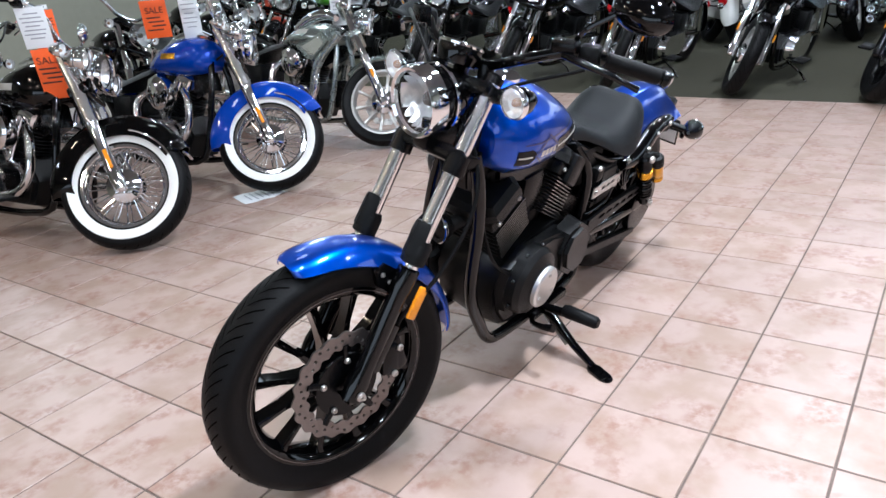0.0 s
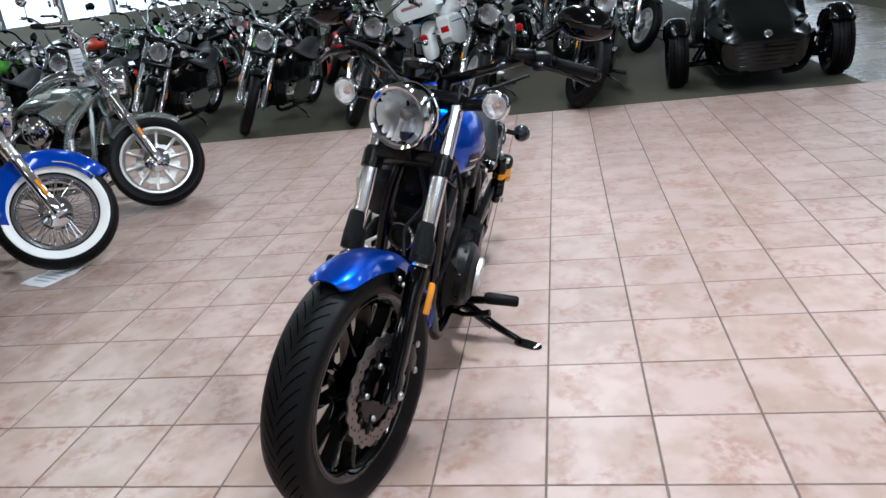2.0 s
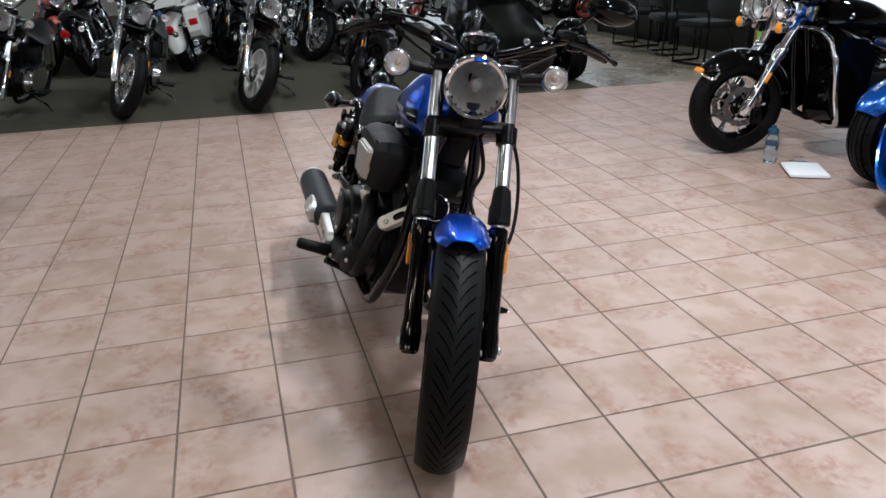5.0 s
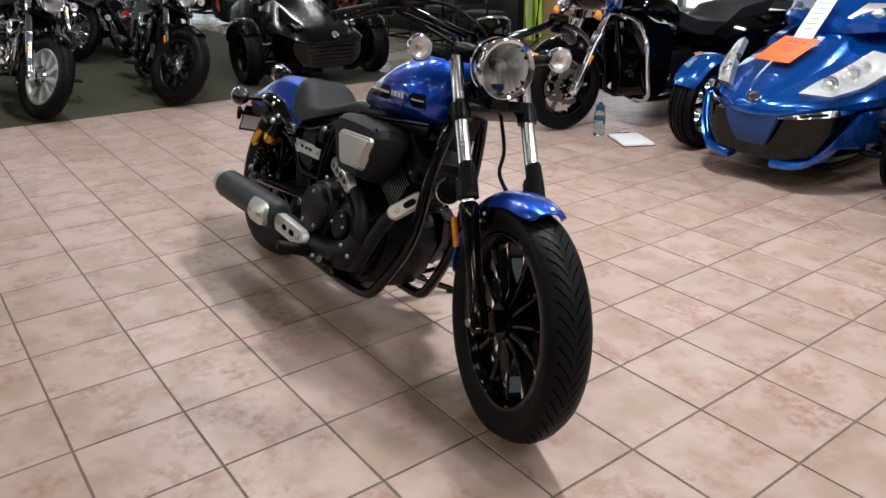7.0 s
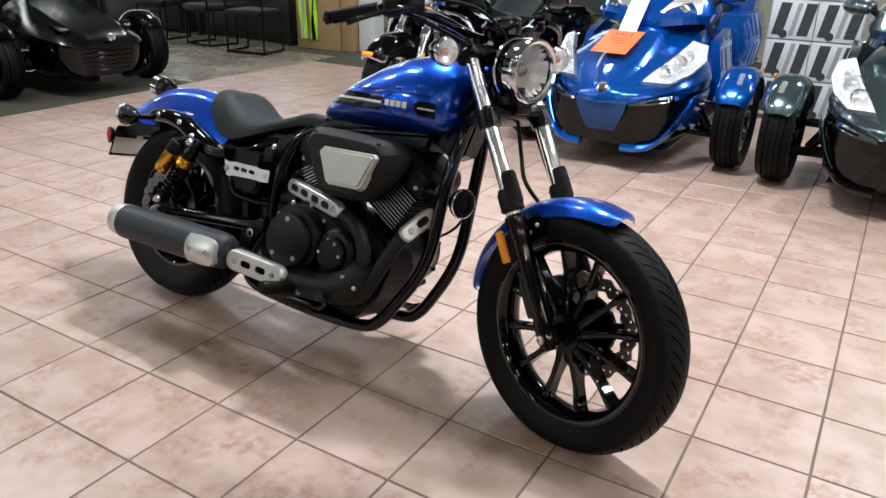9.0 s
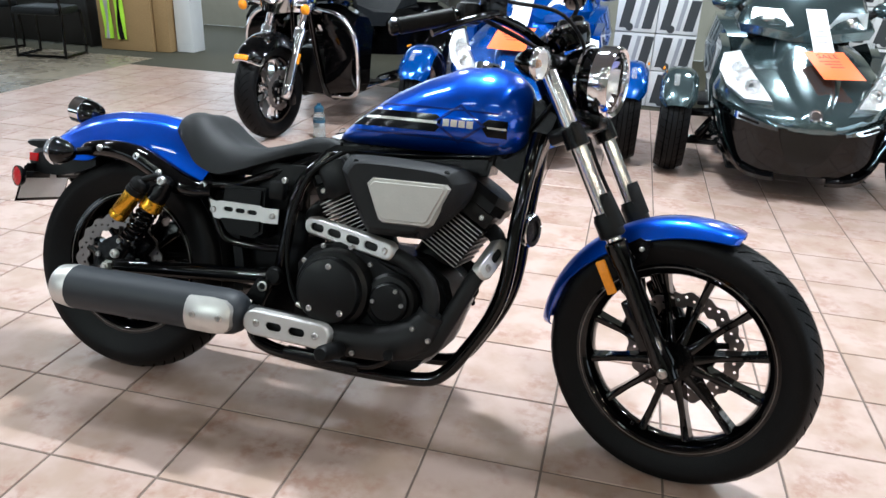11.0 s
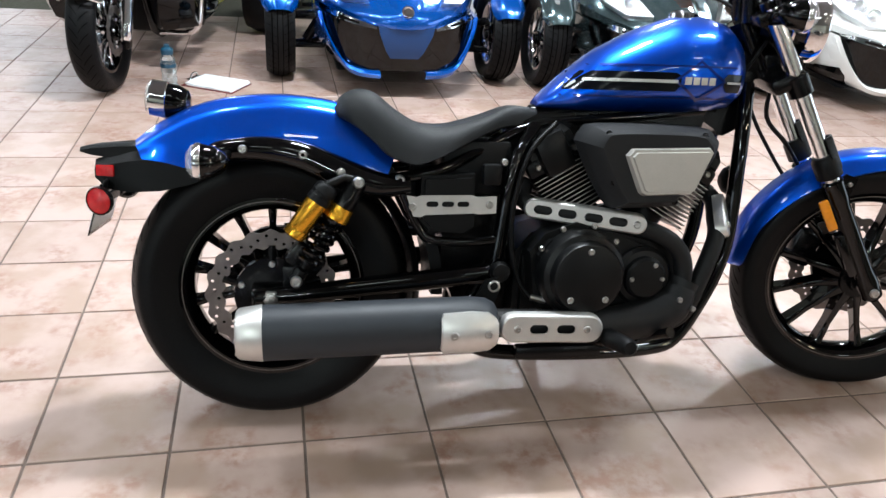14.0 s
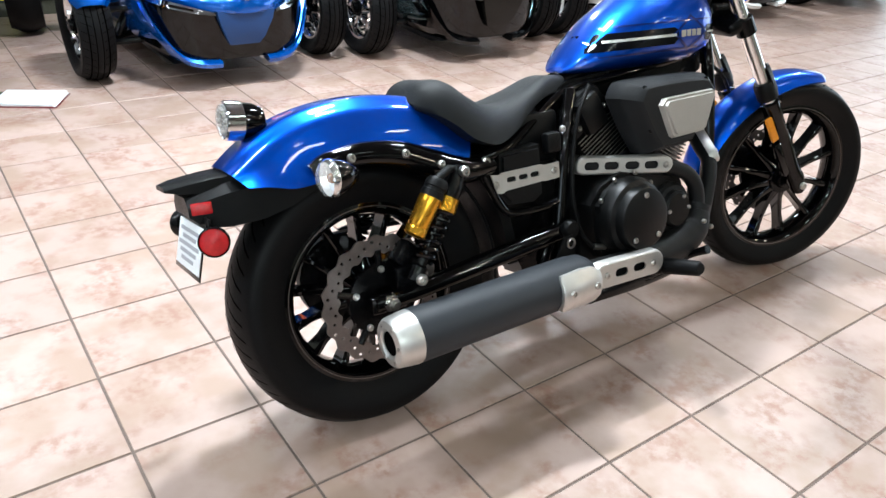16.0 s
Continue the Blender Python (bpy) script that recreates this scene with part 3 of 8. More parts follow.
def tank_mesh(prof, n=30, k=12):
    xs = [p[0] for p in prof]
    rings = []
    for i in range(n + 1):
        x = xs[0] + (xs[-1] - xs[0]) * (0.5 - 0.5 * math.cos(math.pi * i / n))
        zt, zb, w = [float(np.interp(x, xs, [p[q] for p in prof])) for q in (1, 2, 3)]
        ring = []
        for j in range(k + 1):
            u = math.sin(math.pi / 2 * j / k)
            z = zb + (zt - zb) * u
            ring.append(V(x, tank_half(x, z, prof), z))
        ring = ring[:-1] + [V(x, 0, zt)] + [V(q.x, -q.y, q.z) for q in ring[:-1][::-1]]
        rings.append(ring)
    return loft(B(), rings)


def tank_band(prof, pts, side, off=0.0014):
    """A film laid on the tank's side: pairs of (x, low z, high z)."""
    rows = []
    for x, z0, z1 in pts:
        rows.append([V(x, side * (tank_half(x, z0 + (z1 - z0) * j / 3, prof) + off), z0 + (z1 - z0) * j / 3) for j in range(4)])
    return loft(B(), rows, False, False)


def hero():
    mtx = pose(-0.375, 0.136, 0.0, 0, 0, -2.6) @ pose(0, 0, 0, -16.0, 0, 0) @ Matrix.Scale(1.0177, 4)
    bike = thing("motorcycle", mtx, "blue and black bobber motorcycle leaning on its side stand", "motorcycle", "showroom motorcycles")
    S = steered(STEER)
    # wheels
    rw = wheel(bike, (0, 0, 0.323), 0.325, 0.155, 0.212, "cast", 14, detail=1.3, name="rear_wheel")
    fw = wheel(bike, (1.575, 0, 0.325), 0.3295, 0.124, 0.244, "cast", 12, S, 1.4, name="front_wheel")
    # Thin steel-coloured rings stand in for the highlight along each rim edge.
    for wh, c, rr, yy, wm in ((rw, (0, 0, 0.323), 0.206, 0.0515, None), (fw, (1.575, 0, 0.325), 0.238, 0.0415, S)):
        for s in (1, -1):
            part("rim_glint", lathe(B(), [(rr - 0.0012, s * yy), (rr - 0.0008, s * (yy + 0.0012)), (rr + 0.0008, s * (yy + 0.0012)), (rr + 0.0012, s * yy)], c, (0, 1, 0), 80, False), M_DISC, wh, "thin ring drawing the rim edge highlight", wm)
    wave_disc(fw, (1.575, 0, 0.327), 0.146, 0.108, 0.070, S, 10)
    wave_disc(rw, (0, 0, 0.323), 0.146, 0.108, -0.098, None, 10)
    part("valve_stem", tube(B(), [(1.575 - 0.09, -0.012, 0.326 - 0.225), (1.575 - 0.075, -0.03, 0.326 - 0.19)], 0.004, 8), M_RUBBER, fw, m=S)
    part("axle_nut", lathe(B(), [(0.018, 0), (0.018, 0.012), (0.012, 0.02), (0.012, 0.026), (0.001, 0.027)], (1.575, -0.102, 0.326), (0, -1, 0), 6), M_STEEL, bike, "zinc axle nut", S, 20)
    part("axle_nut", lathe(B(), [(0.02, 0), (0.02, 0.008), (0.015, 0.008), (0.015, 0.022), (0.009, 0.023), (0.009, 0.03), (0.001, 0.031)], (0, -0.138, 0.323), (0, -1, 0), 6), M_STEEL, bike, "zinc axle nut", None, 20)
    # front fork
    part("fork_crown", box(box(B(), (1.195, 0, 1.005), (0.075, 0.25, 0.035), 0.01, Matrix.Rotation(-RAKE, 4, "Y")), (1.262, 0, 0.852), (0.085, 0.25, 0.04), 0.012, Matrix.Rotation(-RAKE, 4, "Y")), M_BLACK, bike, m=S)
    ax = V(-math.sin(RAKE), 0, math.cos(RAKE))
    base = V(1.575, 0, 0.326)
    for s in (1, -1):
        o = V(0, s * 0.104, 0)
        at = lambda z: base + o + ax * ((z - 0.326) / math.cos(RAKE))
        part("fork_tube", tube(B(), [at(0.55), at(1.03)], 0.0205, 20), M_POLISHED, bike, "polished chrome fork tube", S)
        part("fork_cap", lathe(B(), [(0.023, 0), (0.023, 0.018), (0.014, 0.024), (0.001, 0.025)], at(1.022), ax, 16), M_BLACK, bike, m=S)
        bm = lathe(B(), [(0.016, -0.032), (0.026, -0.022), (0.029, 0.03), (0.0245, 0.06), (0.0245, 0.26), (0.028, 0.275), (0.028, 0.325), (0.023, 0.33)], at(0.326), ax, 20)
        box(bm, at(0.42) + V(-0.03, 0, 0.0), (0.03, 0.03, 0.13), 0.008, Matrix.Rotation(-RAKE, 4, "Y"))
        lower = part("fork_lower", bm, M_GLOSS_BLACK, bike, m=S)
        part("axle_bolt", bolt(B(), at(0.326) + V(0, s * 0.028, 0), (0, s, 0), 0.012, 0.008), M_STEEL, lower, "steel axle bolt", S)
        bm = lathe(B(), [(0.024, 0), (0.0315, 0.004), (0.0315, 0.05), (0.028, 0.056), (0.027, 0.062), (0.0215, 0.063)], at(0.622), ax, 20)
        rg = []
        for h, hw in ((0.02, 0.028), (0.06, 0.027), (0.098, 0.023), (0.106, 0.016)):
            q = at(0.622) + ax * h
            rg.append([q + V(0.0265 * math.cos(b), hw * 0.95 * math.sin(b), 0.014 * math.cos(b)) for b in [radians(d) for d in (-70, -35, 0, 35, 70)]] + [q + V(0.0315 * math.cos(b), (hw * 0.95 + 0.004) * math.sin(b), 0.017 * math.cos(b)) for b in [radians(d) for d in (70, 35, 0, -35, -70)]])
        loft(bm, rg)
        part("fork_guard", bm, M_PLASTIC, lower, "black ribbed fork guard", S)
        bm = box(B(), at(0.535) + V(-0.045, s * 0.030, -0.005), (0.024, 0.012, 0.085), 0.004, Matrix.Rotation(-RAKE, 4, "Y"))
        part("side_reflector", bm, M_AMBER, lower, "amber side reflector", S)
        part("clamp_ring", lathe(B(), [(0.022, -0.026), (0.029, -0.024), (0.029, 0.024), (0.022, 0.026)], at(0.845), ax, 20), M_BLACK, bike, m=S)
        part("clamp_ring", lathe(B(), [(0.022, -0.014), (0.028, -0.012), (0.028, 0.012), (0.022, 0.014)], at(1.005), ax, 20), M_BLACK, bike, m=S)
        turn_signal(bike, (1.228, s * 0.222, 1.010), (1, 0, -0.05), 0.036, M_GLOSS_BLACK, S, [(1.195, s * 0.10, 0.995), (1.20, s * 0.20, 1.006)], stalk_r=0.016)
    # front mudguard and its stays
    fender(bike, (1.575, 0, 0.326), 0.355, 71, 177, 0.070, M_BLUE, 0.022, 0.03, S, "glossy blue front mudguard", "front_mudguard", 44, belly=0.022)
    for s in (1, -1):
        bm = slab(B(), [(1.43, 0.60), (1.465, 0.625), (1.495, 0.615), (1.485, 0.57), (1.455, 0.545)], s * 0.058, s * 0.076, 0.003)
        part("mudguard_stay", bm, M_BLACK, bike, m=S)
        for q in ((1.475, 0.60), (1.455, 0.575)):
            part("stay_bolt", bolt(B(), (q[0], s * 0.078, q[1]), (0, s, 0), 0.006), M_STEEL, bike, m=S)
    # front brake caliper and hoses
    bm = box(box(B(), (1.455, 0.075, 0.375), (0.07, 0.055, 0.105), 0.014, Matrix.Rotation(0.3, 4, "Y")), (1.475, 0.105, 0.38), (0.05, 0.025, 0.08), 0.008)
    part("brake_caliper", bm, M_BLACK, bike, "black front brake caliper", S)
    for q in ((1.45, 0.41), (1.465, 0.34)):
        part("caliper_bolt", bolt(B(), (q[0], 0.117, q[1]), (0, 1, 0), 0.009), M_STEEL, bike, m=S)
    part("brake_hose", tube(B(), [(1.10, -0.26, 1.10), (1.20, -0.12, 1.03), (1.23, 0.06, 0.93), (1.24, 0.13, 0.82), (1.28, 0.155, 0.72), (1.36, 0.15, 0.60), (1.43, 0.11, 0.5), (1.455, 0.09, 0.43)], 0.0055, 8, 5), M_RUBBER, bike, "black brake hose", S)
    part("wiring_hose", tube(B(), [(1.27, 0.03, 0.84), (1.28, 0.05, 0.74), (1.33, 0.02, 0.68), (1.38, 0.04, 0.62)], 0.006, 8, 5), M_RUBBER, bike, m=S)
    part("clutch_cable", tube(B(), [(1.10, 0.25, 1.10), (1.20, 0.10, 1.02), (1.20, 0.03, 0.90), (1.15, 0.06, 0.72), (1.10, 0.12, 0.52), (0.98, 0.14, 0.42)], 0.0045, 8, 5), M_RUBBER, bike)
    part("throttle_cable", tube(B(), [(1.09, -0.27, 1.10), (1.20, -0.16, 1.10), (1.25, -0.05, 1.02), (1.18, -0.05, 0.90), (1.08, -0.05, 0.76)], 0.0045, 8, 5), M_RUBBER, bike)
    # headlight, clock, bars
    headlamp(bike, (1.334, 0, 0.976), 0.083, 0.15, S @ Matrix.Translation((1.334, 0, 0.976)) @ Matrix.Rotation(radians(3), 4, "Y") @ Matrix.Translation((-1.334, 0, -0.976)))
    part("headlight_bracket", tube(box(B(), (1.27, 0, 0.885), (0.10, 0.06, 0.05), 0.01), [(1.29, 0, 0.90), (1.285, 0, 0.93)], 0.02, 10), M_BLACK, bike, m=S)
    bm = lathe(B(), [(0.012, -0.045), (0.046, -0.04), (0.053, -0.02), (0.054, 0.0), (0.05, 0.008), (0.044, 0.004), (0.001, 0.003)], (1.20, 0, 1.09), (-0.35, 0, 0.94), 32)
    ck = part("speedometer", bm, M_GLOSS_BLACK, bike, "round black speedometer", S)
    part("dial_ring", lathe(B(), [(0.054, 0.001), (0.055, 0.006), (0.050, 0.010), (0.047, 0.007)], (1.20, 0, 1.09), (-0.35, 0, 0.94), 32, False), M_CHROME, ck, m=S)
    bars = [(0.968, 0.395, 1.072), (1.05, 0.315, 1.100), (1.10, 0.25, 1.112), (1.15, 0.16, 1.085), (1.155, 0.05, 1.052)]
    bm = tube(B(), [V(*q) for q in bars] + [V(q[0], -q[1], q[2]) for q in bars[::-1]], 0.0125, 12, 5)
    hb = part("handlebar", bm, M_GLOSS_BLACK, bike, "black flat handlebar", S)
    for s in (1, -1):
        part("riser", tube(B(), [(1.165, s * 0.045, 0.985), (1.155, s * 0.045, 1.052)], 0.02, 12), M_BLACK, hb, m=S)
        a, b = V(0.968, s * 0.395, 1.072), V(1.052, s * 0.313, 1.101)
        bm = tube(B(), [a + (a - b) * 0.06, a, b, b - (a - b) * 0.02], [0.012, 0.018, 0.018, 0.021], 16)
        part("grip", bm, M_RUBBER, hb, "black rubber grip", S)
        part("bar_end", lathe(B(), [(0.016, 0), (0.018, 0.012), (0.012, 0.018), (0.001, 0.019)], a + (a - b) * 0.05, (a - b), 14), M_BLACK, hb, m=S)
        bm = box(B(), (1.076, s * 0.286, 1.108), (0.045, 0.05, 0.05), 0.012, Matrix.Rotation(s * 0.5, 4, "Z"))
        part("switch_box", bm, M_PLASTIC, hb, m=S)
        bm = box(B(), (1.122, s * 0.255, 1.128), (0.035, 0.06, 0.03 if s > 0 else 0.045), 0.008, Matrix.Rotation(s * 0.3, 4, "Z"))
        part("lever_mount", bm, M_BLACK, hb, m=S)
        lv = [(1.135, s * 0.262, 1.112), (1.132, s * 0.31, 1.104), (1.108, s * 0.36, 1.088), (1.078, s * 0.40, 1.068), (1.066, s * 0.418, 1.060)]
        part("lever", tube(B(), lv, [0.008, 0.009, 0.007, 0.006, 0.008], 10, 4), M_GLOSS_BLACK, hb, "black hand lever", S)
        part("mirror_stalk", tube(B(), [(1.10, s * 0.25, 1.125), (1.105, s * 0.29, 1.165), (1.07, s * 0.335, 1.20)], 0.006, 8, 5), M_GLOSS_BLACK, hb, m=S)
        rg = []
        for f in range(7):
            t = f / 6
            k = math.sqrt(max(0.0, 1 - (1 - t) ** 2)) if t < 1 else 1
            rg.append([V(1.085 - 0.04 * t, s * 0.385 + 0.075 * max(k, 0.05) * math.cos(b) - s * 0.012 * math.sin(b), 1.208 + 0.043 * max(k, 0.05) * math.sin(b)) for b in [2 * math.pi * j / 24 for j in range(24)]])
        mr = part("mirror", loft(B(), rg), M_GLOSS_BLACK, hb, "black oval mirror", S)
        part("mirror_glass", loft(B(), [[V(q.x - 0.0015, q.y, q.z) for q in rg[-1]], [V(q.x - 0.003, q.y * 0.9 + s * 0.0385, q.z * 0.9 + 0.1208) for q in rg[-1]]]), M_CHROME, mr, m=S)
    # tank
    prof = [(0.628, 0.775, 0.760, 0.034), (0.645, 0.795, 0.757, 0.060), (0.685, 0.832, 0.755, 0.090), (0.765, 0.897, 0.755, 0.120), (0.86, 0.947, 0.755, 0.142), (0.955, 0.983, 0.758, 0.153), (1.035, 0.990, 0.763, 0.152), (1.09, 0.976, 0.772, 0.134), (1.12, 0.955, 0.785, 0.108), (1.136, 0.925, 0.81, 0.078)]
    tank = part("fuel_tank", tank_mesh(prof), M_BLUE, bike, "glossy blue teardrop fuel tank with dark side stripes", None, 60)
    cx, cz = 0.980, 0.830
    for s in (1, -1):
        dk = [(0.672, 0.804, 0.8045), (0.682, 0.804, 0.818), (0.702, 0.804, 0.848)] + [(0.72 + 0.20 * i / 8, 0.804 + 0.001 * i / 8, 0.848) for i in range(9)] + [(0.933, 0.818, 0.840)]
        part("stripe", tank_band(prof, dk, s), M_DARKLINE, tank, "dark stripe film")
        part("stripe", tank_band(prof, [(0.690 + 0.235 * i / 8, 0.8245, 0.8315) for i in range(9)], s, 0.0022), M_SILVERLINE, tank, "silver pinstripe")
        part("stripe", tank_band(prof, [(0.679, 0.8065, 0.808), (0.690, 0.813, 0.819), (0.702, 0.821, 0.8262)], s, 0.0022), M_SILVERLINE, tank, "silver stripe hook")
        part("stripe", tank_band(prof, [(0.665 + 0.415 * i / 12, 0.788, 0.7925) for i in range(13)], s), M_NAVY, tank, "navy pinstripe")
        part("stripe", tank_band(prof, [(0.735 + 0.345 * i / 12, 0.861, 0.8655) for i in range(13)], s), M_NAVY, tank, "navy pinstripe")
        part("stripe", tank_band(prof, [(1.040, 0.822, 0.838)] + [(1.052 + 0.045 * i / 3, 0.806, 0.848) for i in range(4)], s), M_DARKLINE, tank, "dark stripe film")
        part("stripe", tank_band(prof, [(1.050 + 0.045 * i / 3, 0.8255, 0.8305) for i in range(4)], s, 0.0022), M_SILVERLINE, tank, "silver pinstripe")
        for sx in (-1, 1):
            for sz in (-1, 1):
                pts = []
                for i in range(7):
                    x = cx + sx * 0.066 * i / 6
                    zo, zi = 0.048 * (1 - i / 6), max(0.0, 0.041 * (1 - abs(x - cx) / 0.056))
                    pts.append((x, cz + min(sz * zo, sz * zi), cz + max(sz * zo, sz * zi)))
                part("diamond_line", tank_band(prof, pts, s, 0.0018), M_NAVY, tank, "navy diamond outline")
        for i in range(4):
            x0 = cx - 0.0395 + 0.020 * i
            part("emblem_bar", tank_band(prof, [(x0, cz - 0.0085, cz + 0.0085), (x0 + 0.0075, cz - 0.0085, cz + 0.0085), (x0 + 0.016, cz - 0.0085, cz + 0.0085)], s, 0.0032), M_SILVERLINE, tank, "silver emblem bar")
    part("filler_cap", lathe(B(), [(0.036, -0.01), (0.036, 0.004), (0.03, 0.01), (0.001, 0.013)], (1.0, 0, 0.988), (0.05, 0, 1), 28), M_CHROME, tank, "chrome fuel cap")
    # seat
    top = [(0.142, 0.742), (0.165, 0.772), (0.20, 0.786), (0.235, 0.779), (0.282, 0.743), (0.337, 0.714), (0.407, 0.708), (0.491, 0.730), (0.565, 0.757), (0.628, 0.752)]
    low = [(0.150, 0.730), (0.185, 0.712), (0.222, 0.683), (0.255, 0.652), (0.295, 0.634), (0.335, 0.630), (0.395, 0.652), (0.461, 0.682), (0.54, 0.712), (0.622, 0.722)]
    wid = [0.09, 0.128, 0.15, 0.163, 0.168, 0.162, 0.142, 0.105, 0.072, 0.05]
    tp, lw, wd = spline([V(a, 0, b) for a, b in top], 4), spline([V(a, 0, b) for a, b in low], 4), spline([V(i, w, 0) for i, w in enumerate(wid)], 4)
    rings = []
    for a, b, w in zip(tp, lw, wd):
        ring = []
        for j in range(21):
            u = -1 + 2 * j / 20
            f = abs(u) ** 3.2
            c = a.lerp(b, f)
            dish = 0.004 * (1 - (2 * abs(u) - 1) ** 2) if abs(u) < 1 else 0
            ring.append(V(c.x, math.copysign(w.y * abs(u) ** 0.75 * (1 - 0.10 * f), u), c.z + dish))
        ring += [V(b.x, w.y * 0.8, b.z - 0.004), V(b.x, -w.y * 0.8, b.z - 0.004)]
        rings.append(ring)
    part("seat", loft(B(), rings), M_VINYL, bike, "black vinyl solo seat", None, 55)
    # rear mudguard, rails and tail
    ftop = [(0.30, 0.690), (0.225, 0.722), (0.144, 0.744), (0.066, 0.755), (-0.012, 0.756), (-0.09, 0.747), (-0.163, 0.727), (-0.232, 0.692), (-0.284, 0.652)]
    fdep = [0.10, 0.105, 0.108, 0.108, 0.108, 0.112, 0.122, 0.095, 0.03]
    sp, sd = spline([V(a, 0, b) for a, b in ftop], 5), spline([V(i, d, 0) for i, d in enumerate(fdep)], 5)
    rings = []
    for i, (q, d) in enumerate(zip(sp, sd)):
        t = (sp[min(i + 1, len(sp) - 1)] - sp[max(i - 1, 0)]).normalized()
        nrm = V(t.z, 0, -t.x)
        nrm = nrm if nrm.z < 0 else -nrm
        ring = []
        for inner in (0, 1):
            row = []
            for j in range(41):
                u = -1 + 2 * j / 40
                w = 0.112 - inner * 0.004
                ridge = 0.007 / (1 + math.exp((abs(u) - 0.28) * 40)) + 0.008 / (1 + math.exp((abs(u) - 0.60) * 40))
                row.append(q + nrm * (d.y * abs(u) ** 2.6 - ridge + inner * 0.004 * (1 - abs(u))) + V(0, w * math.copysign(abs(u) ** 0.72, u), 0))
            ring += row if not inner else row[::-1]
        rings.append(ring)
    part("rear_mudguard", loft(B(), rings), M_BLUE, bike, "glossy blue bobbed rear mudguard", None, 55)
    for s in (1, -1):
        rl = part("mudguard_rail", tube(B(), [(-0.132, s * 0.112, 0.640), (-0.10, s * 0.116, 0.650), (-0.02, s * 0.117, 0.655), (0.067, s * 0.117, 0.641), (0.152, s * 0.122, 0.605), (0.235, s * 0.128, 0.580), (0.31, s * 0.130, 0.580)], [0.014, 0.023, 0.028, 0.033, 0.036, 0.031, 0.018], 18, 5), M_GLOSS_BLACK, bike, "gloss black mudguard rail")
        for q, yb in (((-0.054, 0.660), 0.138), ((0.072, 0.650), 0.143), ((0.154, 0.614), 0.153)):
            part("rail_bolt", bolt(B(), (q[0], s * yb, q[1] - 0.004), (0, s, 0), 0.010, 0.010), M_STEEL, rl)
        turn_signal(bike, (-0.135, s * 0.212, 0.636), (-1, 0, 0), 0.037, M_GLOSS_BLACK, None, [(-0.08, s * 0.10, 0.648), (-0.10, s * 0.20, 0.638)], stalk_r=0.011)
    bm = lathe(B(), [(0.018, 0.075), (0.034, 0.066), (0.043, 0.04), (0.045, 0.0)], (-0.235, 0, 0.767), (1, 0, -0.12), 28)
    tm = Matrix.Translation((-0.232, 0, 0.751)) @ Matrix.Scale(0.86, 4) @ Matrix.Diagonal((0.86, 1, 1, 1)) @ Matrix.Translation((0.235, 0, -0.767))
    tl = part("tail_light", bm, M_GLOSS_BLACK, bike, "round chrome tail light with clear lens", tm)
    part("chrome_band", lathe(B(), [(0.045, 0.008), (0.0475, 0.006), (0.0475, -0.038), (0.044, -0.042), (0.040, -0.040)], (-0.235, 0, 0.767), (1, 0, -0.12), 32, False), M_CHROME, tl, "chrome band", tm)
    bm = lathe(B(), [(0.042, -0.038), (0.038, -0.050), (0.02, -0.056), (0.001, -0.058)], (-0.235, 0, 0.767), (1, 0, -0.12), 28)
    part("lens", bm, M_LENS, tl, m=tm)
    for i in range(12):
        a = 2 * math.pi * i / 12
        part("led_cell", lathe(B(), [(0.007, -0.041), (0.005, -0.047), (0.001, -0.049)], (-0.235, 0.027 * math.cos(a), 0.767 + 0.027 * math.sin(a)), (1, 0, -0.12), 8), M_SATIN_SILVER, tl, m=tm)
    part("tail_light_bracket", box(B(), (-0.190, 0, 0.712), (0.05, 0.05, 0.06), 0.012, Matrix.Rotation(0.5, 4, "Y")), M_GLOSS_BLACK, tl)
    bm = B()
    rg = []
    for x, z0, z1, w in ((-0.11, 0.598, 0.640, 0.088), (-0.17, 0.572, 0.645, 0.087), (-0.235, 0.556, 0.646, 0.084), (-0.30, 0.552, 0.640, 0.076), (-0.35, 0.558, 0.630, 0.064), (-0.376, 0.582, 0.620, 0.056)):
        rg.append([V(x, w, z0), V(x, w, z1 - 0.02), V(x, w * 0.7, z1), V(x, -w * 0.7, z1), V(x, -w, z1 - 0.02), V(x, -w, z0)])
    loft(bm, rg)
    tail = part("plate_carrier", bm, M_PLASTIC, bike, "matt black plastic plate carrier")
    rg = []
    for x, z0, z1, w in ((-0.24, 0.612, 0.658, 0.058), (-0.32, 0.622, 0.656, 0.054), (-0.385, 0.630, 0.650, 0.046), (-0.410, 0.636, 0.645, 0.034)):
        rg.append([V(x, w, z0), V(x, w, z1 - 0.006), V(x, w * 0.8, z1), V(x, -w * 0.8, z1), V(x, -w, z1 - 0.006), V(x, -w, z0)])
    part("plate_lamp", loft(B(), rg), M_PLASTIC, tail)
    pm = Matrix.Translation((-0.372, 0, 0.515)) @ Matrix.Rotation(radians(16), 4, "Y")
    part("plate_backing", box(B(), (0.006, 0, 0.054), (0.006, 0.19, 0.03), 0.003), M_PLASTIC, tail, m=pm)
    part("plate_frame", box(B(), (0.0, 0, 0), (0.003, 0.190, 0.117), 0.001), M_BLACK, tail, "black plate frame", pm)
    pl = part("number_plate", box(B(), (0.0, 0, 0), (0.0066, 0.178, 0.096), 0.001), M_PAPER, tail, "white dealer plate", pm)
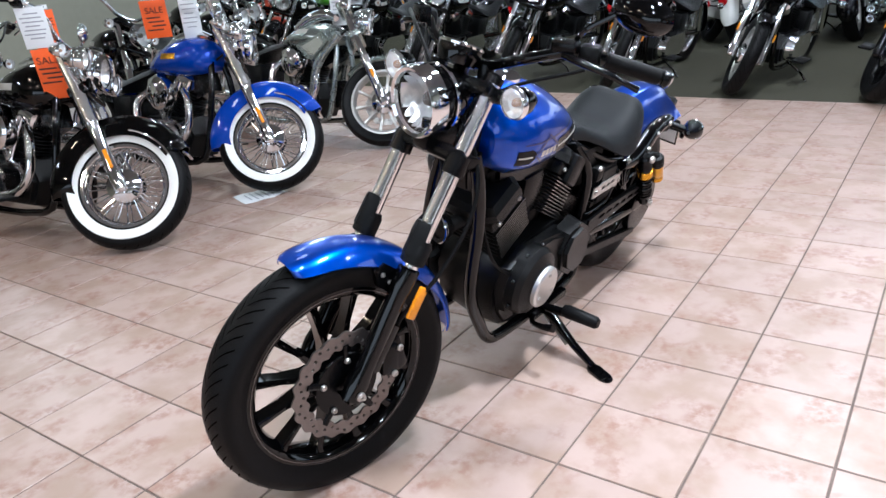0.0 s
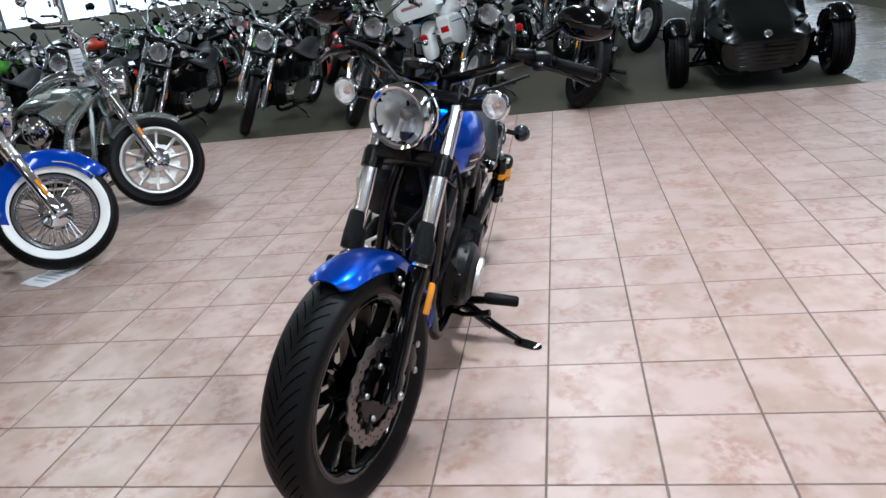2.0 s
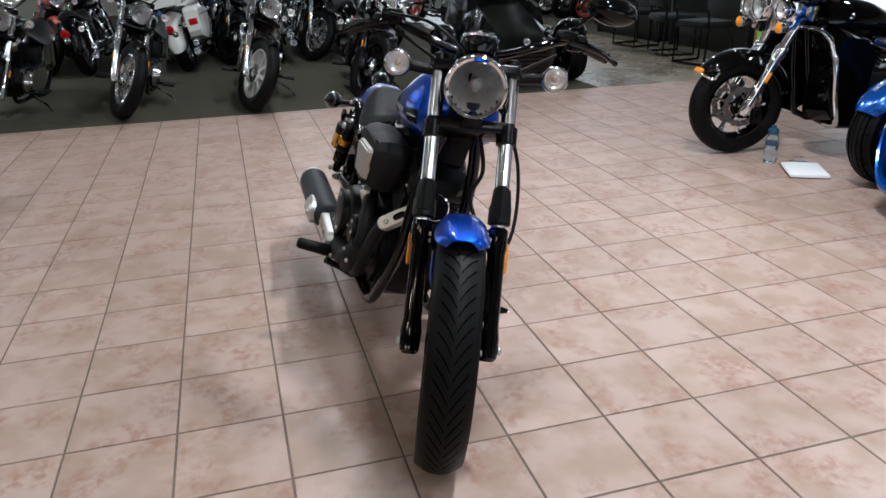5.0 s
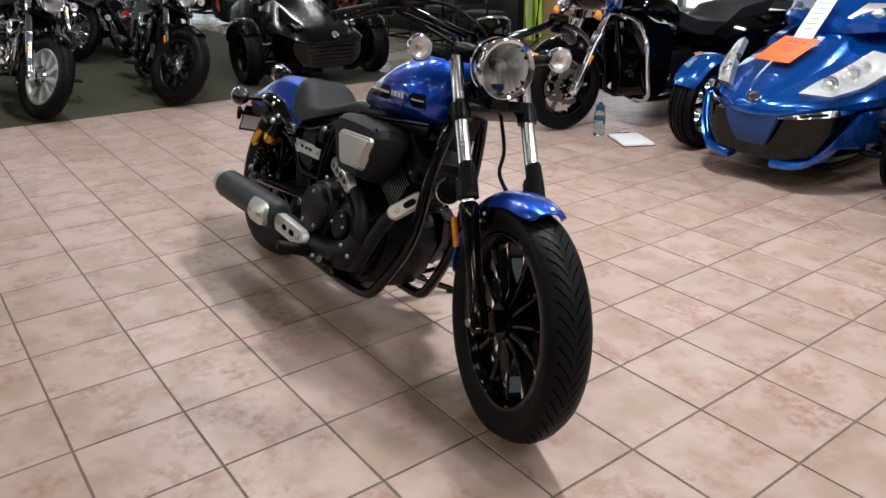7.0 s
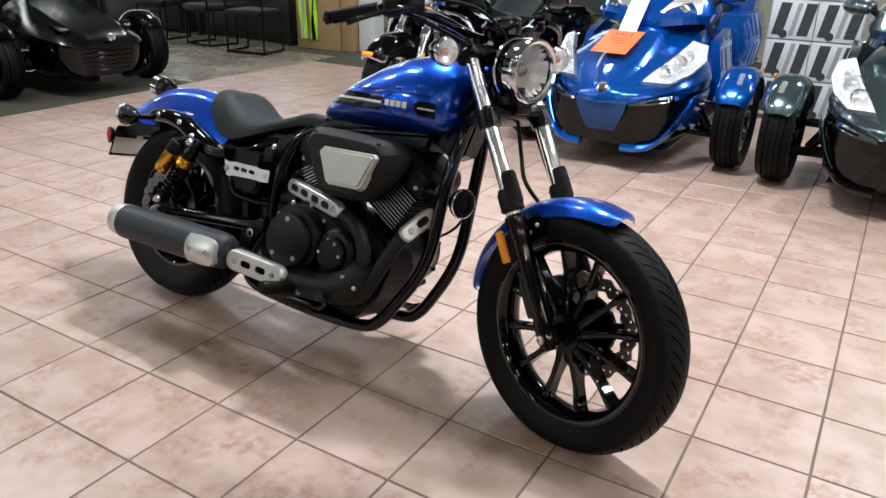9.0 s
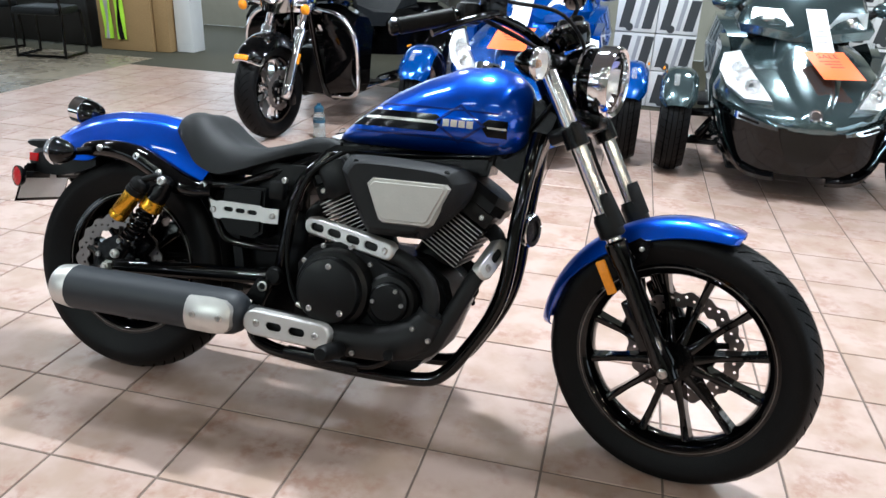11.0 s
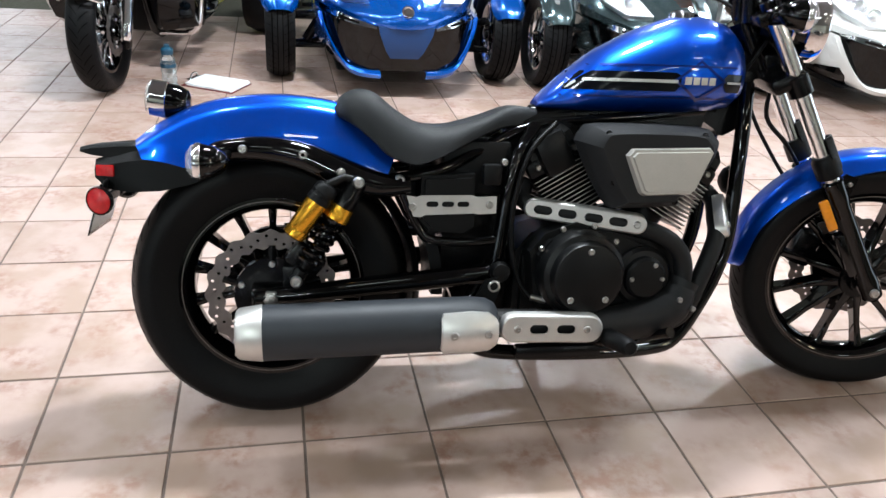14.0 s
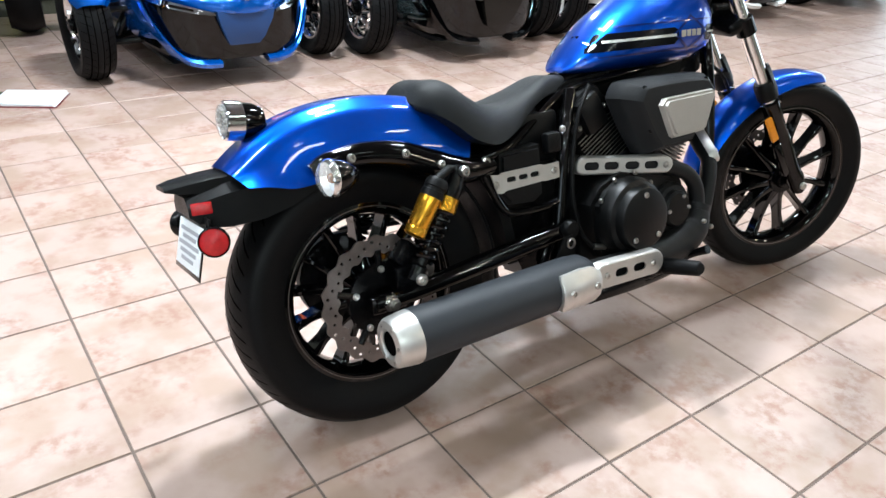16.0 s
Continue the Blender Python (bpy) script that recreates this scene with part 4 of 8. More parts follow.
    for i in range(5):
        part("plate_bar", box(B(), (-0.0039, 0.0, 0.030 - 0.015 * i), (0.001, (0.14, 0.10, 0.15, 0.12, 0.09)[i], 0.008)), M_GREYINK, pl, m=pm)
    for s in (1, -1):
        bm = lathe(B(), [(0.027, 0.0), (0.0275, -0.006), (0.021, -0.010), (0.001, -0.012)], (-0.352, s * 0.118, 0.540), (0.36, -s * 0.93, 0.05), 28)
        part("rear_reflector", bm, M_RED, tail, "round red reflector")
        part("reflector_shell", lathe(B(), [(0.001, 0.012), (0.024, 0.010), (0.0305, 0.002), (0.031, -0.006), (0.0285, -0.008), (0.027, -0.003)], (-0.352, s * 0.118, 0.540), (0.36, -s * 0.93, 0.05), 28), M_BLACK, tail, "black reflector shell")
        part("reflector_stay", box(B(), (-0.340, s * 0.065, 0.545), (0.008, 0.10, 0.02), 0.003), M_PLASTIC, tail)
        part("red_marker", box(B(), (-0.352, s * 0.0655, 0.598), (0.040, 0.006, 0.024), 0.002, Matrix.Rotation(s * 0.25, 4, "Z")), M_RED, tail)
    # shocks with gold reservoirs
    for s in (1, -1):
        a, b = V(0.190, s * 0.165, 0.592), V(0.056, s * 0.165, 0.374)
        d = (b - a).normalized()
        Ln = (b - a).length
        bm = lathe(B(), [(0.012, -0.01), (0.022, 0.0), (0.023, 0.03), (0.026, 0.035), (0.026, 0.065), (0.02, 0.067), (0.012, 0.07), (0.012, Ln - 0.03), (0.018, Ln - 0.025), (0.018, Ln + 0.008)], a, d, 20)
        sh = part("shock_absorber", bm, M_BLACK, bike, "rear shock with gold piggyback reservoir")
        coil = []
        u = d.cross(V(0, 1, 0)).normalized()
        v = d.cross(u)
        for i in range(7 * 14 + 1):
            t = i / (7 * 14)
            an = 2 * math.pi * 7 * t
            coil.append(a + d * (0.095 + (Ln - 0.135) * t) + (u * math.cos(an) + v * math.sin(an)) * 0.0245)
        part("spring", tube(B(), coil, 0.0052, 7), M_GLOSS_BLACK, sh, "black coil spring")
        part("adjuster_ring", lathe(B(), [(0.02, 0.062), (0.0285, 0.064), (0.0285, 0.082), (0.030, 0.084), (0.030, 0.096), (0.02, 0.098)], a, d, 20), M_GOLD, sh, "gold adjuster ring")
        r0 = V(0.119, s * 0.185, 0.574)
        e = V(-0.066, 0, -0.095).normalized()
        part("reservoir_head", lathe(B(), [(0.010, -0.016), (0.020, -0.014), (0.0255, -0.006), (0.0265, 0.006), (0.0245, 0.008), (0.0245, 0.014), (0.0265, 0.016), (0.0265, 0.030), (0.02, 0.032)], r0, e, 20), M_PLASTIC, sh)
        part("reservoir", lathe(B(), [(0.022, 0.028), (0.0245, 0.03), (0.0245, 0.098), (0.023, 0.1), (0.0245, 0.102), (0.0245, 0.118), (0.018, 0.122), (0.001, 0.123)], r0, e, 24), M_GOLD, sh, "gold anodised reservoir")
        part("reservoir_link", tube(B(), [r0 + V(0.004, 0, 0.012), V(0.16, s * 0.176, 0.602), a], [0.010, 0.009, 0.010], 10), M_PLASTIC, sh)
        for q in (a, b):
            part("shock_bolt", bolt(B(), q + V(0, s * 0.022, 0), (0, s, 0), 0.013, 0.012), M_STEEL, sh)
        # swingarm
        bm = tube(B(), [(0.52, s * 0.12, 0.372), (0.30, s * 0.125, 0.352), (0.06, s * 0.128, 0.328), (-0.035, s * 0.128, 0.323)], [0.024, 0.024, 0.022, 0.018], 14)
        box(bm, (0.0, s * 0.128, 0.323), (0.09, 0.018, 0.045), 0.006)
        part("swingarm", bm, M_GLOSS_BLACK, bike, "gloss black tubular swingarm")
        part("pivot_cap", lathe(B(), [(0.024, 0), (0.026, 0.01), (0.02, 0.022), (0.001, 0.024)], (0.525, s * 0.138, 0.380), (0, s, 0), 20), M_PLASTIC, bike)
    part("rear_caliper", box(box(B(), (0.075, -0.105, 0.405), (0.085, 0.05, 0.06), 0.012, Matrix.Rotation(0.7, 4, "Y")), (0.05, -0.128, 0.36), (0.05, 0.012, 0.07), 0.004), M_BLACK, bike)
    # frame
    for s in (1, -1):
        dt = [(1.165, s * 0.045, 0.83), (1.152, s * 0.07, 0.72), (1.142, s * 0.082, 0.60), (1.134, s * 0.085, 0.45), (1.108, s * 0.09, 0.355), (1.055, s * 0.10, 0.258), (1.010, s * 0.105, 0.195), (0.955, s * 0.11, 0.168), (0.80, s * 0.115, 0.160), (0.62, s * 0.115, 0.164), (0.50, s * 0.113, 0.176), (0.455, s * 0.11, 0.215), (0.465, s * 0.105, 0.30), (0.515, s * 0.10, 0.39)]
        part("down_tube", tube(B(), dt, 0.0185, 14, 4), M_GLOSS_BLACK, bike, "gloss black frame tube")
        part("seat_rail", tube(B(), [(1.05, s * 0.05, 0.76), (0.80, s * 0.052, 0.735), (0.62, s * 0.052, 0.715), (0.50, s * 0.068, 0.665), (0.38, s * 0.10, 0.610), (0.27, s * 0.108, 0.590)], 0.014, 12, 4), M_GLOSS_BLACK, bike)
        part("side_tube", tube(B(), [(0.615, s * 0.07, 0.715), (0.555, s * 0.11, 0.62), (0.53, s * 0.112, 0.46), (0.515, s * 0.11, 0.36)], 0.017, 12, 4), M_GLOSS_BLACK, bike)
        part("lower_stay", tube(B(), [(0.285, s * 0.115, 0.60), (0.30, s * 0.115, 0.55), (0.335, s * 0.118, 0.475), (0.37, s * 0.118, 0.45), (0.46, s * 0.118, 0.445), (0.53, s * 0.112, 0.45)], 0.011, 10, 4), M_GLOSS_BLACK, bike)
        part("rail_bolt", bolt(B(), (0.285, s * 0.135, 0.592), (0, s, 0), 0.013, 0.012), M_STEEL, bike)
        # side box with silver plate
        bx = part("side_box", slab(B(), [(0.335, 0.605), (0.465, 0.61), (0.468, 0.48), (0.44, 0.462), (0.355, 0.468), (0.328, 0.50)], s * 0.06, s * 0.128, 0.008, 0.006), M_PLASTIC, bike)
        dz = -0.008
        holes = [stadium(0.362 + 0.036 * i, 0.545 + dz, 0.008, 0.0065) for i in range(3)]
        pl = slotted(B(), [(x, z + dz) for x, z in ((0.302, 0.565), (0.325, 0.561), (0.335, 0.565), (0.455, 0.566), (0.465, 0.562), (0.512, 0.564), (0.512, 0.524), (0.47, 0.522), (0.46, 0.524), (0.345, 0.520), (0.335, 0.515), (0.318, 0.517))], holes, s * 0.129, s * 0.133)
        part("slotted_plate", pl, M_ALU, bx, "silver slotted trim plate", None, 30)
        for q in ((0.316, 0.531), (0.495, 0.536)):
            part("plate_bolt", bolt(B(), (q[0], s * 0.133, q[1]), (0, s, 0), 0.009, 0.005), M_STEEL, bx)
        part("hinge_block", box(B(), (0.50, s * 0.122, 0.605), (0.045, 0.03, 0.05), 0.008), M_PLASTIC, bike)
        part("frame_bolt", bolt(B(), (0.525, s * 0.135, 0.635), (0, s, 0), 0.009, 0.008), M_STEEL, bike)
    part("head_tube", tube(B(), [(1.225, 0, 0.855), (1.155, 0, 0.985)], 0.034, 18), M_GLOSS_BLACK, bike)
    part("backbone", tube(B(), [(1.17, 0, 0.90), (0.95, 0, 0.80), (0.62, 0, 0.735)], 0.028, 12), M_BLACK, bike)
    part("neck_gusset", slab(B(), [(1.20, 0.88), (1.12, 0.93), (1.02, 0.76), (1.12, 0.70), (1.16, 0.72)], -0.035, 0.035, 0.004), M_BLACK, bike)
    part("horn", lathe(B(), [(0.012, -0.03), (0.03, -0.02), (0.042, 0), (0.042, 0.012), (0.03, 0.014), (0.028, 0.008), (0.001, 0.012)], (1.165, -0.02, 0.585), (1, -0.35, 0), 24), M_PLASTIC, bike, "round black horn")
    part("horn_rim", lathe(B(), [(0.0415, 0.004), (0.0440, 0.008), (0.0440, 0.013), (0.0405, 0.016), (0.0395, 0.012)], (1.165, -0.02, 0.585), (1, -0.35, 0), 28, False), M_CHROME, bike, "chrome horn rim")
    part("under_tank_tray", slab(slab(B(), [(0.53, 0.64), (0.56, 0.708), (0.62, 0.742), (1.06, 0.772), (1.05, 0.715), (0.92, 0.675)], 0.0, -0.062, 0.01, 0.0), [(0.53, 0.64), (0.56, 0.708), (0.62, 0.742), (1.06, 0.772), (1.05, 0.715), (0.92, 0.675)], 0.0, 0.062, 0.01, 0.0), M_BLACK, bike)
    part("battery_case", slab(B(), [(0.40, 0.52), (0.56, 0.60), (0.575, 0.26), (0.45, 0.25), (0.40, 0.36)], -0.05, 0.05, 0.008), M_BLACK, bike)
    fender(bike, (0, 0, 0.323), 0.352, -22, 62, 0.085, M_PLASTIC, 0.02, 0.02, None, "black plastic inner mudguard", "inner_mudguard", 16)
    part("sump", slab(B(), [(0.60, 0.20), (0.94, 0.20), (0.90, 0.165), (0.84, 0.155), (0.70, 0.155), (0.63, 0.17)], -0.10, 0.10, 0.012, 0.02), M_ENGINE, bike)
    hg = part("muffler_hanger", slab(B(), [(0.455, 0.315), (0.485, 0.368), (0.515, 0.372), (0.522, 0.345), (0.505, 0.30)], -0.165, -0.171, 0.002), M_PLASTIC, bike)
    part("hanger_ring", lathe(B(), [(0.010, 0.0), (0.014, 0.001), (0.014, 0.004), (0.010, 0.005)], (0.505, -0.171, 0.352), (0, -1, 0), 18, False), M_STEEL, hg)
    part("tool_box", box(B(), (0.475, 0, 0.615), (0.17, 0.17, 0.13), 0.015), M_PLASTIC, bike)
    part("inner_mudguard", loft(B(), [[V(0.372 * math.cos(a) , -0.085, 0.323 + 0.372 * math.sin(a)), V(0.372 * math.cos(a), 0.085, 0.323 + 0.372 * math.sin(a)), V(0.40 * math.cos(a), 0.085, 0.323 + 0.40 * math.sin(a)), V(0.40 * math.cos(a), -0.085, 0.323 + 0.40 * math.sin(a))] for a in [radians(d) for d in range(-2, 56, 6)]]), M_PLASTIC, bike)
    engine(bike)
    return bike


def cylinder(parent, foot, lean, s0, s1):
    """One finned cylinder and its head: foot in x-z, lean in degrees from upright (plus: forward)."""
    m = Matrix.Translation((foot[0], 0, foot[1])) @ Matrix.Rotation(radians(lean), 4, "Y")
    cyl = part("cylinder", lathe(B(), [(0.055, 0.0), (0.055, s1)], (0, 0, 0), (0, 0, 1), 24), M_ENGINE, parent, "finned black cylinder", m)
    n = 12
    for i in range(n):
        z = s0 + (s1 - s0) * i / (n - 1)
        w = 0.074 + 0.003 * (i % 2)
        bm = box(B(), (0, 0, z), (2 * w, 0.19, 0.0036), 0.0012)
        part("cooling_fin", bm, M_ENGINE, cyl, m=m)
        for sy in (1, -1):
            part("fin_edge", box(B(), (0, sy * 0.0955, z), (2 * w - 0.006, 0.0016, 0.0022)), M_FIN, cyl, "machined bright fin edge", m)
    bm = box(B(), (0, 0, s1 + 0.028), (0.155, 0.185, 0.045), 0.012)
    part("cylinder_head", bm, M_ENGINE, cyl, m=m)
    rg = []
    for z, k in ((s1 + 0.05, 1.0), (s1 + 0.075, 0.98), (s1 + 0.095, 0.82), (s1 + 0.10, 0.6)):
        rg.append([V(0.085 * k * sx, 0.10 * k * sy, z) for sx, sy in ((-1, -0.6), (-0.7, -1), (0.7, -1), (1, -0.6), (1, 0.6), (0.7, 1), (-0.7, 1), (-1, 0.6))])
    part("rocker_cover", loft(B(), rg), M_ENGINE, cyl, "black rocker cover", m, 30)
    for sy in (1, -1):
        for sx in (1, -1):
            part("cover_bolt", bolt(B(), (sx * 0.05, sy * 0.093, s1 + 0.03), (0, sy, 0), 0.008, 0.007), M_STEEL, cyl, m=m)
    return cyl


def engine(bike):
    # cases
    case = [(0.56, 0.42), (0.60, 0.47), (0.70, 0.50), (0.93, 0.49), (1.0, 0.44), (1.03, 0.36), (1.0, 0.26), (0.94, 0.19), (0.62, 0.185), (0.56, 0.24)]
    part("crankcase", slab(slab(B(), case, 0.0, -0.115, 0.015, 0.012), case, 0.0, 0.115, 0.015, 0.012), M_ENGINE, bike, "black engine cases")
    cylinder(bike, (0.815, 0.38), -30, 0.16, 0.275)
    cylinder(bike, (0.860, 0.38), 31, 0.15, 0.265)
    for s in (1, -1):
        part("intake_side", box(B(), (0.84, s * 0.05, 0.62), (0.12, 0.05, 0.14), 0.02), M_BLACK, bike)
    # right side: clutch and pump covers
    part("case_cover", slab(B(), [(0.585, 0.43), (0.62, 0.475), (0.70, 0.505), (0.80, 0.485), (0.90, 0.455), (0.95, 0.41), (0.955, 0.33), (0.90, 0.285), (0.63, 0.275), (0.60, 0.32)], -0.11, -0.168, 0.014, 0.010), M_ENGINE, bike, "black clutch side cover")
    cc = part("clutch_cover", lathe(B(), [(0.106, 0.13), (0.105, 0.185), (0.098, 0.200), (0.086, 0.206), (0.0845, 0.222), (0.0805, 0.229), (0.072, 0.232), (0.001, 0.233)], (0.713, 0, 0.380), (0, -1, 0), 56), M_ENGINE, bike, "round matt black clutch cover", None, 25)
    for a in (90, 229, 311):
        part("cover_bolt", bolt(B(), (0.713 + 0.064 * math.cos(radians(a)), -0.231, 0.380 + 0.064 * math.sin(radians(a))), (0, -1, 0), 0.008, 0.006), M_STEEL, cc)
    for a in (40, 75, 115, 150, 250, 290):
        part("case_bolt", bolt(B(), (0.713 + 0.112 * math.cos(radians(a)), -0.166, 0.383 + 0.112 * math.sin(radians(a))), (0, -1, 0), 0.007, 0.006), M_STEEL, cc)
    pc = part("pump_cover", lathe(B(), [(0.074, 0.13), (0.072, 0.178), (0.064, 0.186), (0.052, 0.188), (0.05, 0.200), (0.044, 0.206), (0.001, 0.208)], (0.866, 0, 0.372), (0, -1, 0), 40), M_ENGINE, bike, "small round black engine cover", None, 25)
    for a in (180, 0, 60):
        part("cover_bolt", bolt(B(), (0.866 + 0.038 * math.cos(radians(a)), -0.205, 0.372 + 0.038 * math.sin(radians(a))), (0, -1, 0), 0.006, 0.006), M_STEEL, pc)
    # air box with silver plate
    am = Matrix.Translation((-0.006, -0.016, -0.022))
    pts = [(0.700, 0.710), (0.712, 0.734), (0.752, 0.751), (0.985, 0.749), (1.03, 0.728), (1.042, 0.706), (1.018, 0.650), (0.945, 0.572), (0.925, 0.560), (0.80, 0.556), (0.785, 0.562), (0.745, 0.62)]
    mx, mz = sum(a for a, b in pts) / len(pts), sum(b for a, b in pts) / len(pts)
    rp = spline([V(a, 0, b) for a, b in pts + pts[:1]], 3)[:-1]
    lay = ((0.085, 0.93), (0.10, 1.0), (0.145, 1.0), (0.157, 0.975), (0.183, 0.86), (0.191, 0.82), (0.195, 0.78))
    ab = part("air_box", loft(B(), [[V(mx + (v.x - mx) * k, -y, mz + (v.z - mz) * k) for v in rp] for y, k in lay]), M_AIRBOX, bike, "dark grey air cleaner housing", am, 24)
    part("silver_cover", slab(B(), [(0.788, 0.685), (0.802, 0.701), (0.995, 0.706), (1.005, 0.696), (0.968, 0.604), (0.956, 0.595), (0.838, 0.591), (0.826, 0.598)], -0.19, -0.212, 0.006, 0.010), M_SATIN_SILVER, ab, "satin silver cover plate", am, 25)
    for b in ((0.752, 0.730), (0.985, 0.729), (0.772, 0.622), (0.925, 0.578)):
        part("cover_bolt", bolt(B(), (b[0], -0.184, b[1]), (0, -1, 0), 0.008, 0.005), M_BLACK, ab, m=am)
    # exhaust
    part("front_header", tube(B(), [(1.01, -0.015, 0.575), (1.07, -0.025, 0.57), (1.098, -0.055, 0.540), (1.083, -0.105, 0.498), (1.062, -0.150, 0.450), (1.005, -0.17, 0.32), (0.975, -0.17, 0.268), (0.92, -0.178, 0.25)], 0.0215, 16, 4), M_PIPE, bike, "matt black front exhaust header")
    part("rear_header", tube(B(), [(0.60, -0.05, 0.575), (0.59, -0.085, 0.542), (0.64, -0.105, 0.522), (0.76, -0.138, 0.508), (0.88, -0.165, 0.482), (0.945, -0.176, 0.447), (0.972, -0.178, 0.39), (0.962, -0.178, 0.32), (0.94, -0.178, 0.275)], 0.0215, 16, 4), M_PIPE, bike, "matt black rear exhaust header")
    bm = tube(B(), [(0.974, -0.176, 0.352), (0.966, -0.178, 0.335), (0.945, -0.180, 0.302), (0.905, -0.184, 0.279), (0.85, -0.190, 0.266), (0.76, -0.200, 0.260), (0.66, -0.203, 0.266), (0.50, -0.212, 0.276)], [0.033, 0.040, 0.049, 0.050, 0.046, 0.041, 0.034, 0.033], 20, 4)
    part("collector", bm, M_PIPE, bike, "matt black exhaust collector")
    part("joint_clamp", tube(B(), [(0.978, -0.176, 0.362), (0.971, -0.177, 0.346)], 0.037, 18), M_PIPE, bike)
    for q in ((0.945, -0.222, 0.325), (0.985, -0.214, 0.300), (0.80, -0.236, 0.240)):
        part("clamp_bolt", bolt(B(), q, (0, -1, 0), 0.007, 0.008), M_STEEL, bike)
    ax = V(1, 0.012, 0.018).normalized()
    mo = V(-0.066, -0.242, 0.276)
    mf = part("muffler", lathe(B(), [(0.056, 0.045), (0.060, 0.05), (0.060, 0.42), (0.060, 0.505), (0.056, 0.538), (0.046, 0.556), (0.034, 0.562)], mo, ax, 44), M_MUFFLER, bike, "matt grey cylindrical muffler")
    part("end_cap", lathe(B(), [(0.028, 0.03), (0.028, 0.0), (0.034, -0.004), (0.050, -0.001), (0.055, 0.006), (0.0605, 0.05), (0.060, 0.053), (0.056, 0.053)], mo, ax, 44, False), M_ALU, mf, "satin silver end cap")
    part("outlet", lathe(B(), [(0.027, 0.002), (0.026, 0.03), (0.001, 0.032)], mo, ax, 24), M_RECESS_SHADE, mf)
    for i in range(6):
        a = 2 * math.pi * i / 6
        part("cap_rivet", bolt(B(), mo + V(0.0, 0.042 * math.cos(a), 0.042 * math.sin(a)), (-1, 0, 0), 0.005, 0.004), M_STEEL, mf)
    # shields hug the pipes on their outer side
    rg = []
    for x, hh, off in ((0.362, 0.035, 0.0), (0.367, 0.044, 0.004), (0.43, 0.046, 0.004), (0.468, 0.042, 0.002), (0.484, 0.030, -0.004), (0.489, 0.018, -0.008)):
        cz = mo.z + 0.018 * (x - mo.x) - 0.004
        row = [V(x, mo.y - math.sqrt(max(0.0, 0.0615 ** 2 - (hh * u) ** 2)) - 0.002 - off, cz + hh * u) for u in [-1, -0.6, -0.2, 0.2, 0.6, 1]]
        rg.append(row + [q + V(0, 0.02, 0) for q in row[::-1]])
    sh = part("muffler_shield", loft(B(), rg), M_ALU, mf, "satin silver muffler shield", None, 40)
    for x in (0.389, 0.464):
        part("shield_bolt", bolt(B(), (x, mo.y - 0.064, mo.z + 0.018 * (x - mo.x) - 0.004), (0, -1, 0), 0.010, 0.006), M_STEEL, sh)

    def shield(cx, cz, half, r, tilt, y, slots, bolts, depth=0.02, turn=0.0, axis=None):
        h = [stadium(x, 0, 0.0115, 0.0105) for x in slots]
        o = stadium(0, 0, half, r - 0.005, 0, 8)
        bm = slotted(B(), o, h, -0.003, -0.007)
        skirt = [(stadium(0, 0, half, q, 0, 8), yy) for q, yy in ((r - 0.005, -0.007), (r - 0.002, -0.0055), (r, -0.002), (r * 1.06, depth))]
        loft(bm, [[V(x, yy, z) for x, z in ring] for ring, yy in skirt], True, False)
        m = Matrix.Translation((cx, y, cz)) @ Matrix.Rotation(turn, 4, "Z") @ Matrix.Rotation(-tilt, 4, "Y")
        if axis:
            d = Vector(axis).normalized()
            out = V(0.75, -0.6, 0.3)
            out = (out - d * out.dot(d)).normalized()
            m = Matrix.Translation(V(cx, y, cz) + out * 0.022) @ Matrix((d, -out, d.cross(-out))).transposed().to_4x4()
        ob = part("heat_shield", bm, M_ALU, bike, "satin silver slotted heat shield", m, 35)
        for x in bolts:
            part("shield_bolt", bolt(B(), (x, -0.006, 0), (0, -1, 0), 0.009, 0.006), M_STEEL, ob, m=m)
        return ob

    shield(0.724, 0.512, 0.122, 0.0235, radians(-6.5), -0.148, (-0.100, -0.042, 0.020, 0.078), (0.122,), turn=radians(-15))
    shield(0.624, 0.2725, 0.089, 0.0325, radians(-1.7), -0.252, (-0.032, 0.032), (-0.082, 0.082), 0.02)
    shield(1.083, 0.502, 0.042, 0.023, 0.0, -0.103, (0.012,), (-0.034,), axis=(0.035, 0.10, 0.086))
    # pegs, pedals
    for s in (1, -1):
        part("peg_mount", tube(B(), [(0.72, s * 0.11, 0.20), (0.755, s * 0.17, 0.215), (0.765, s * 0.24, 0.235)], 0.014, 10, 3), M_BLACK, bike)
        bm = tube(B(), [(0.765, s * 0.235, 0.243), (0.765, s * 0.25, 0.245), (0.768, s * 0.35, 0.258), (0.768, s * 0.358, 0.259)], [0.018, 0.0225, 0.02, 0.014], 12)
        part("foot_peg", bm, M_RUBBER, bike, "black rubber foot peg")
        part("foot_lever", tube(B(), [(0.72, s * 0.13, 0.178), (0.82, s * 0.16, 0.19), (0.89, s * 0.215, 0.235), (0.905, s * 0.27, 0.262)], [0.009, 0.009, 0.009, 0.013], 10, 3), M_BLACK, bike)
        part("peg_bracket", box(B(), (0.68, s * 0.14, 0.178), (0.22, 0.035, 0.035), 0.01), M_BLACK, bike)
    # side stand
    sd = part("side_stand", tube(B(), [(0.715, 0.125, 0.195), (0.74, 0.21, 0.172), (0.77, 0.30, 0.143), (0.80, 0.392, 0.126)], [0.020, 0.016, 0.014, 0.011], 12, 4), M_GLOSS_BLACK, bike, "black side stand, folded out")
    rg = []
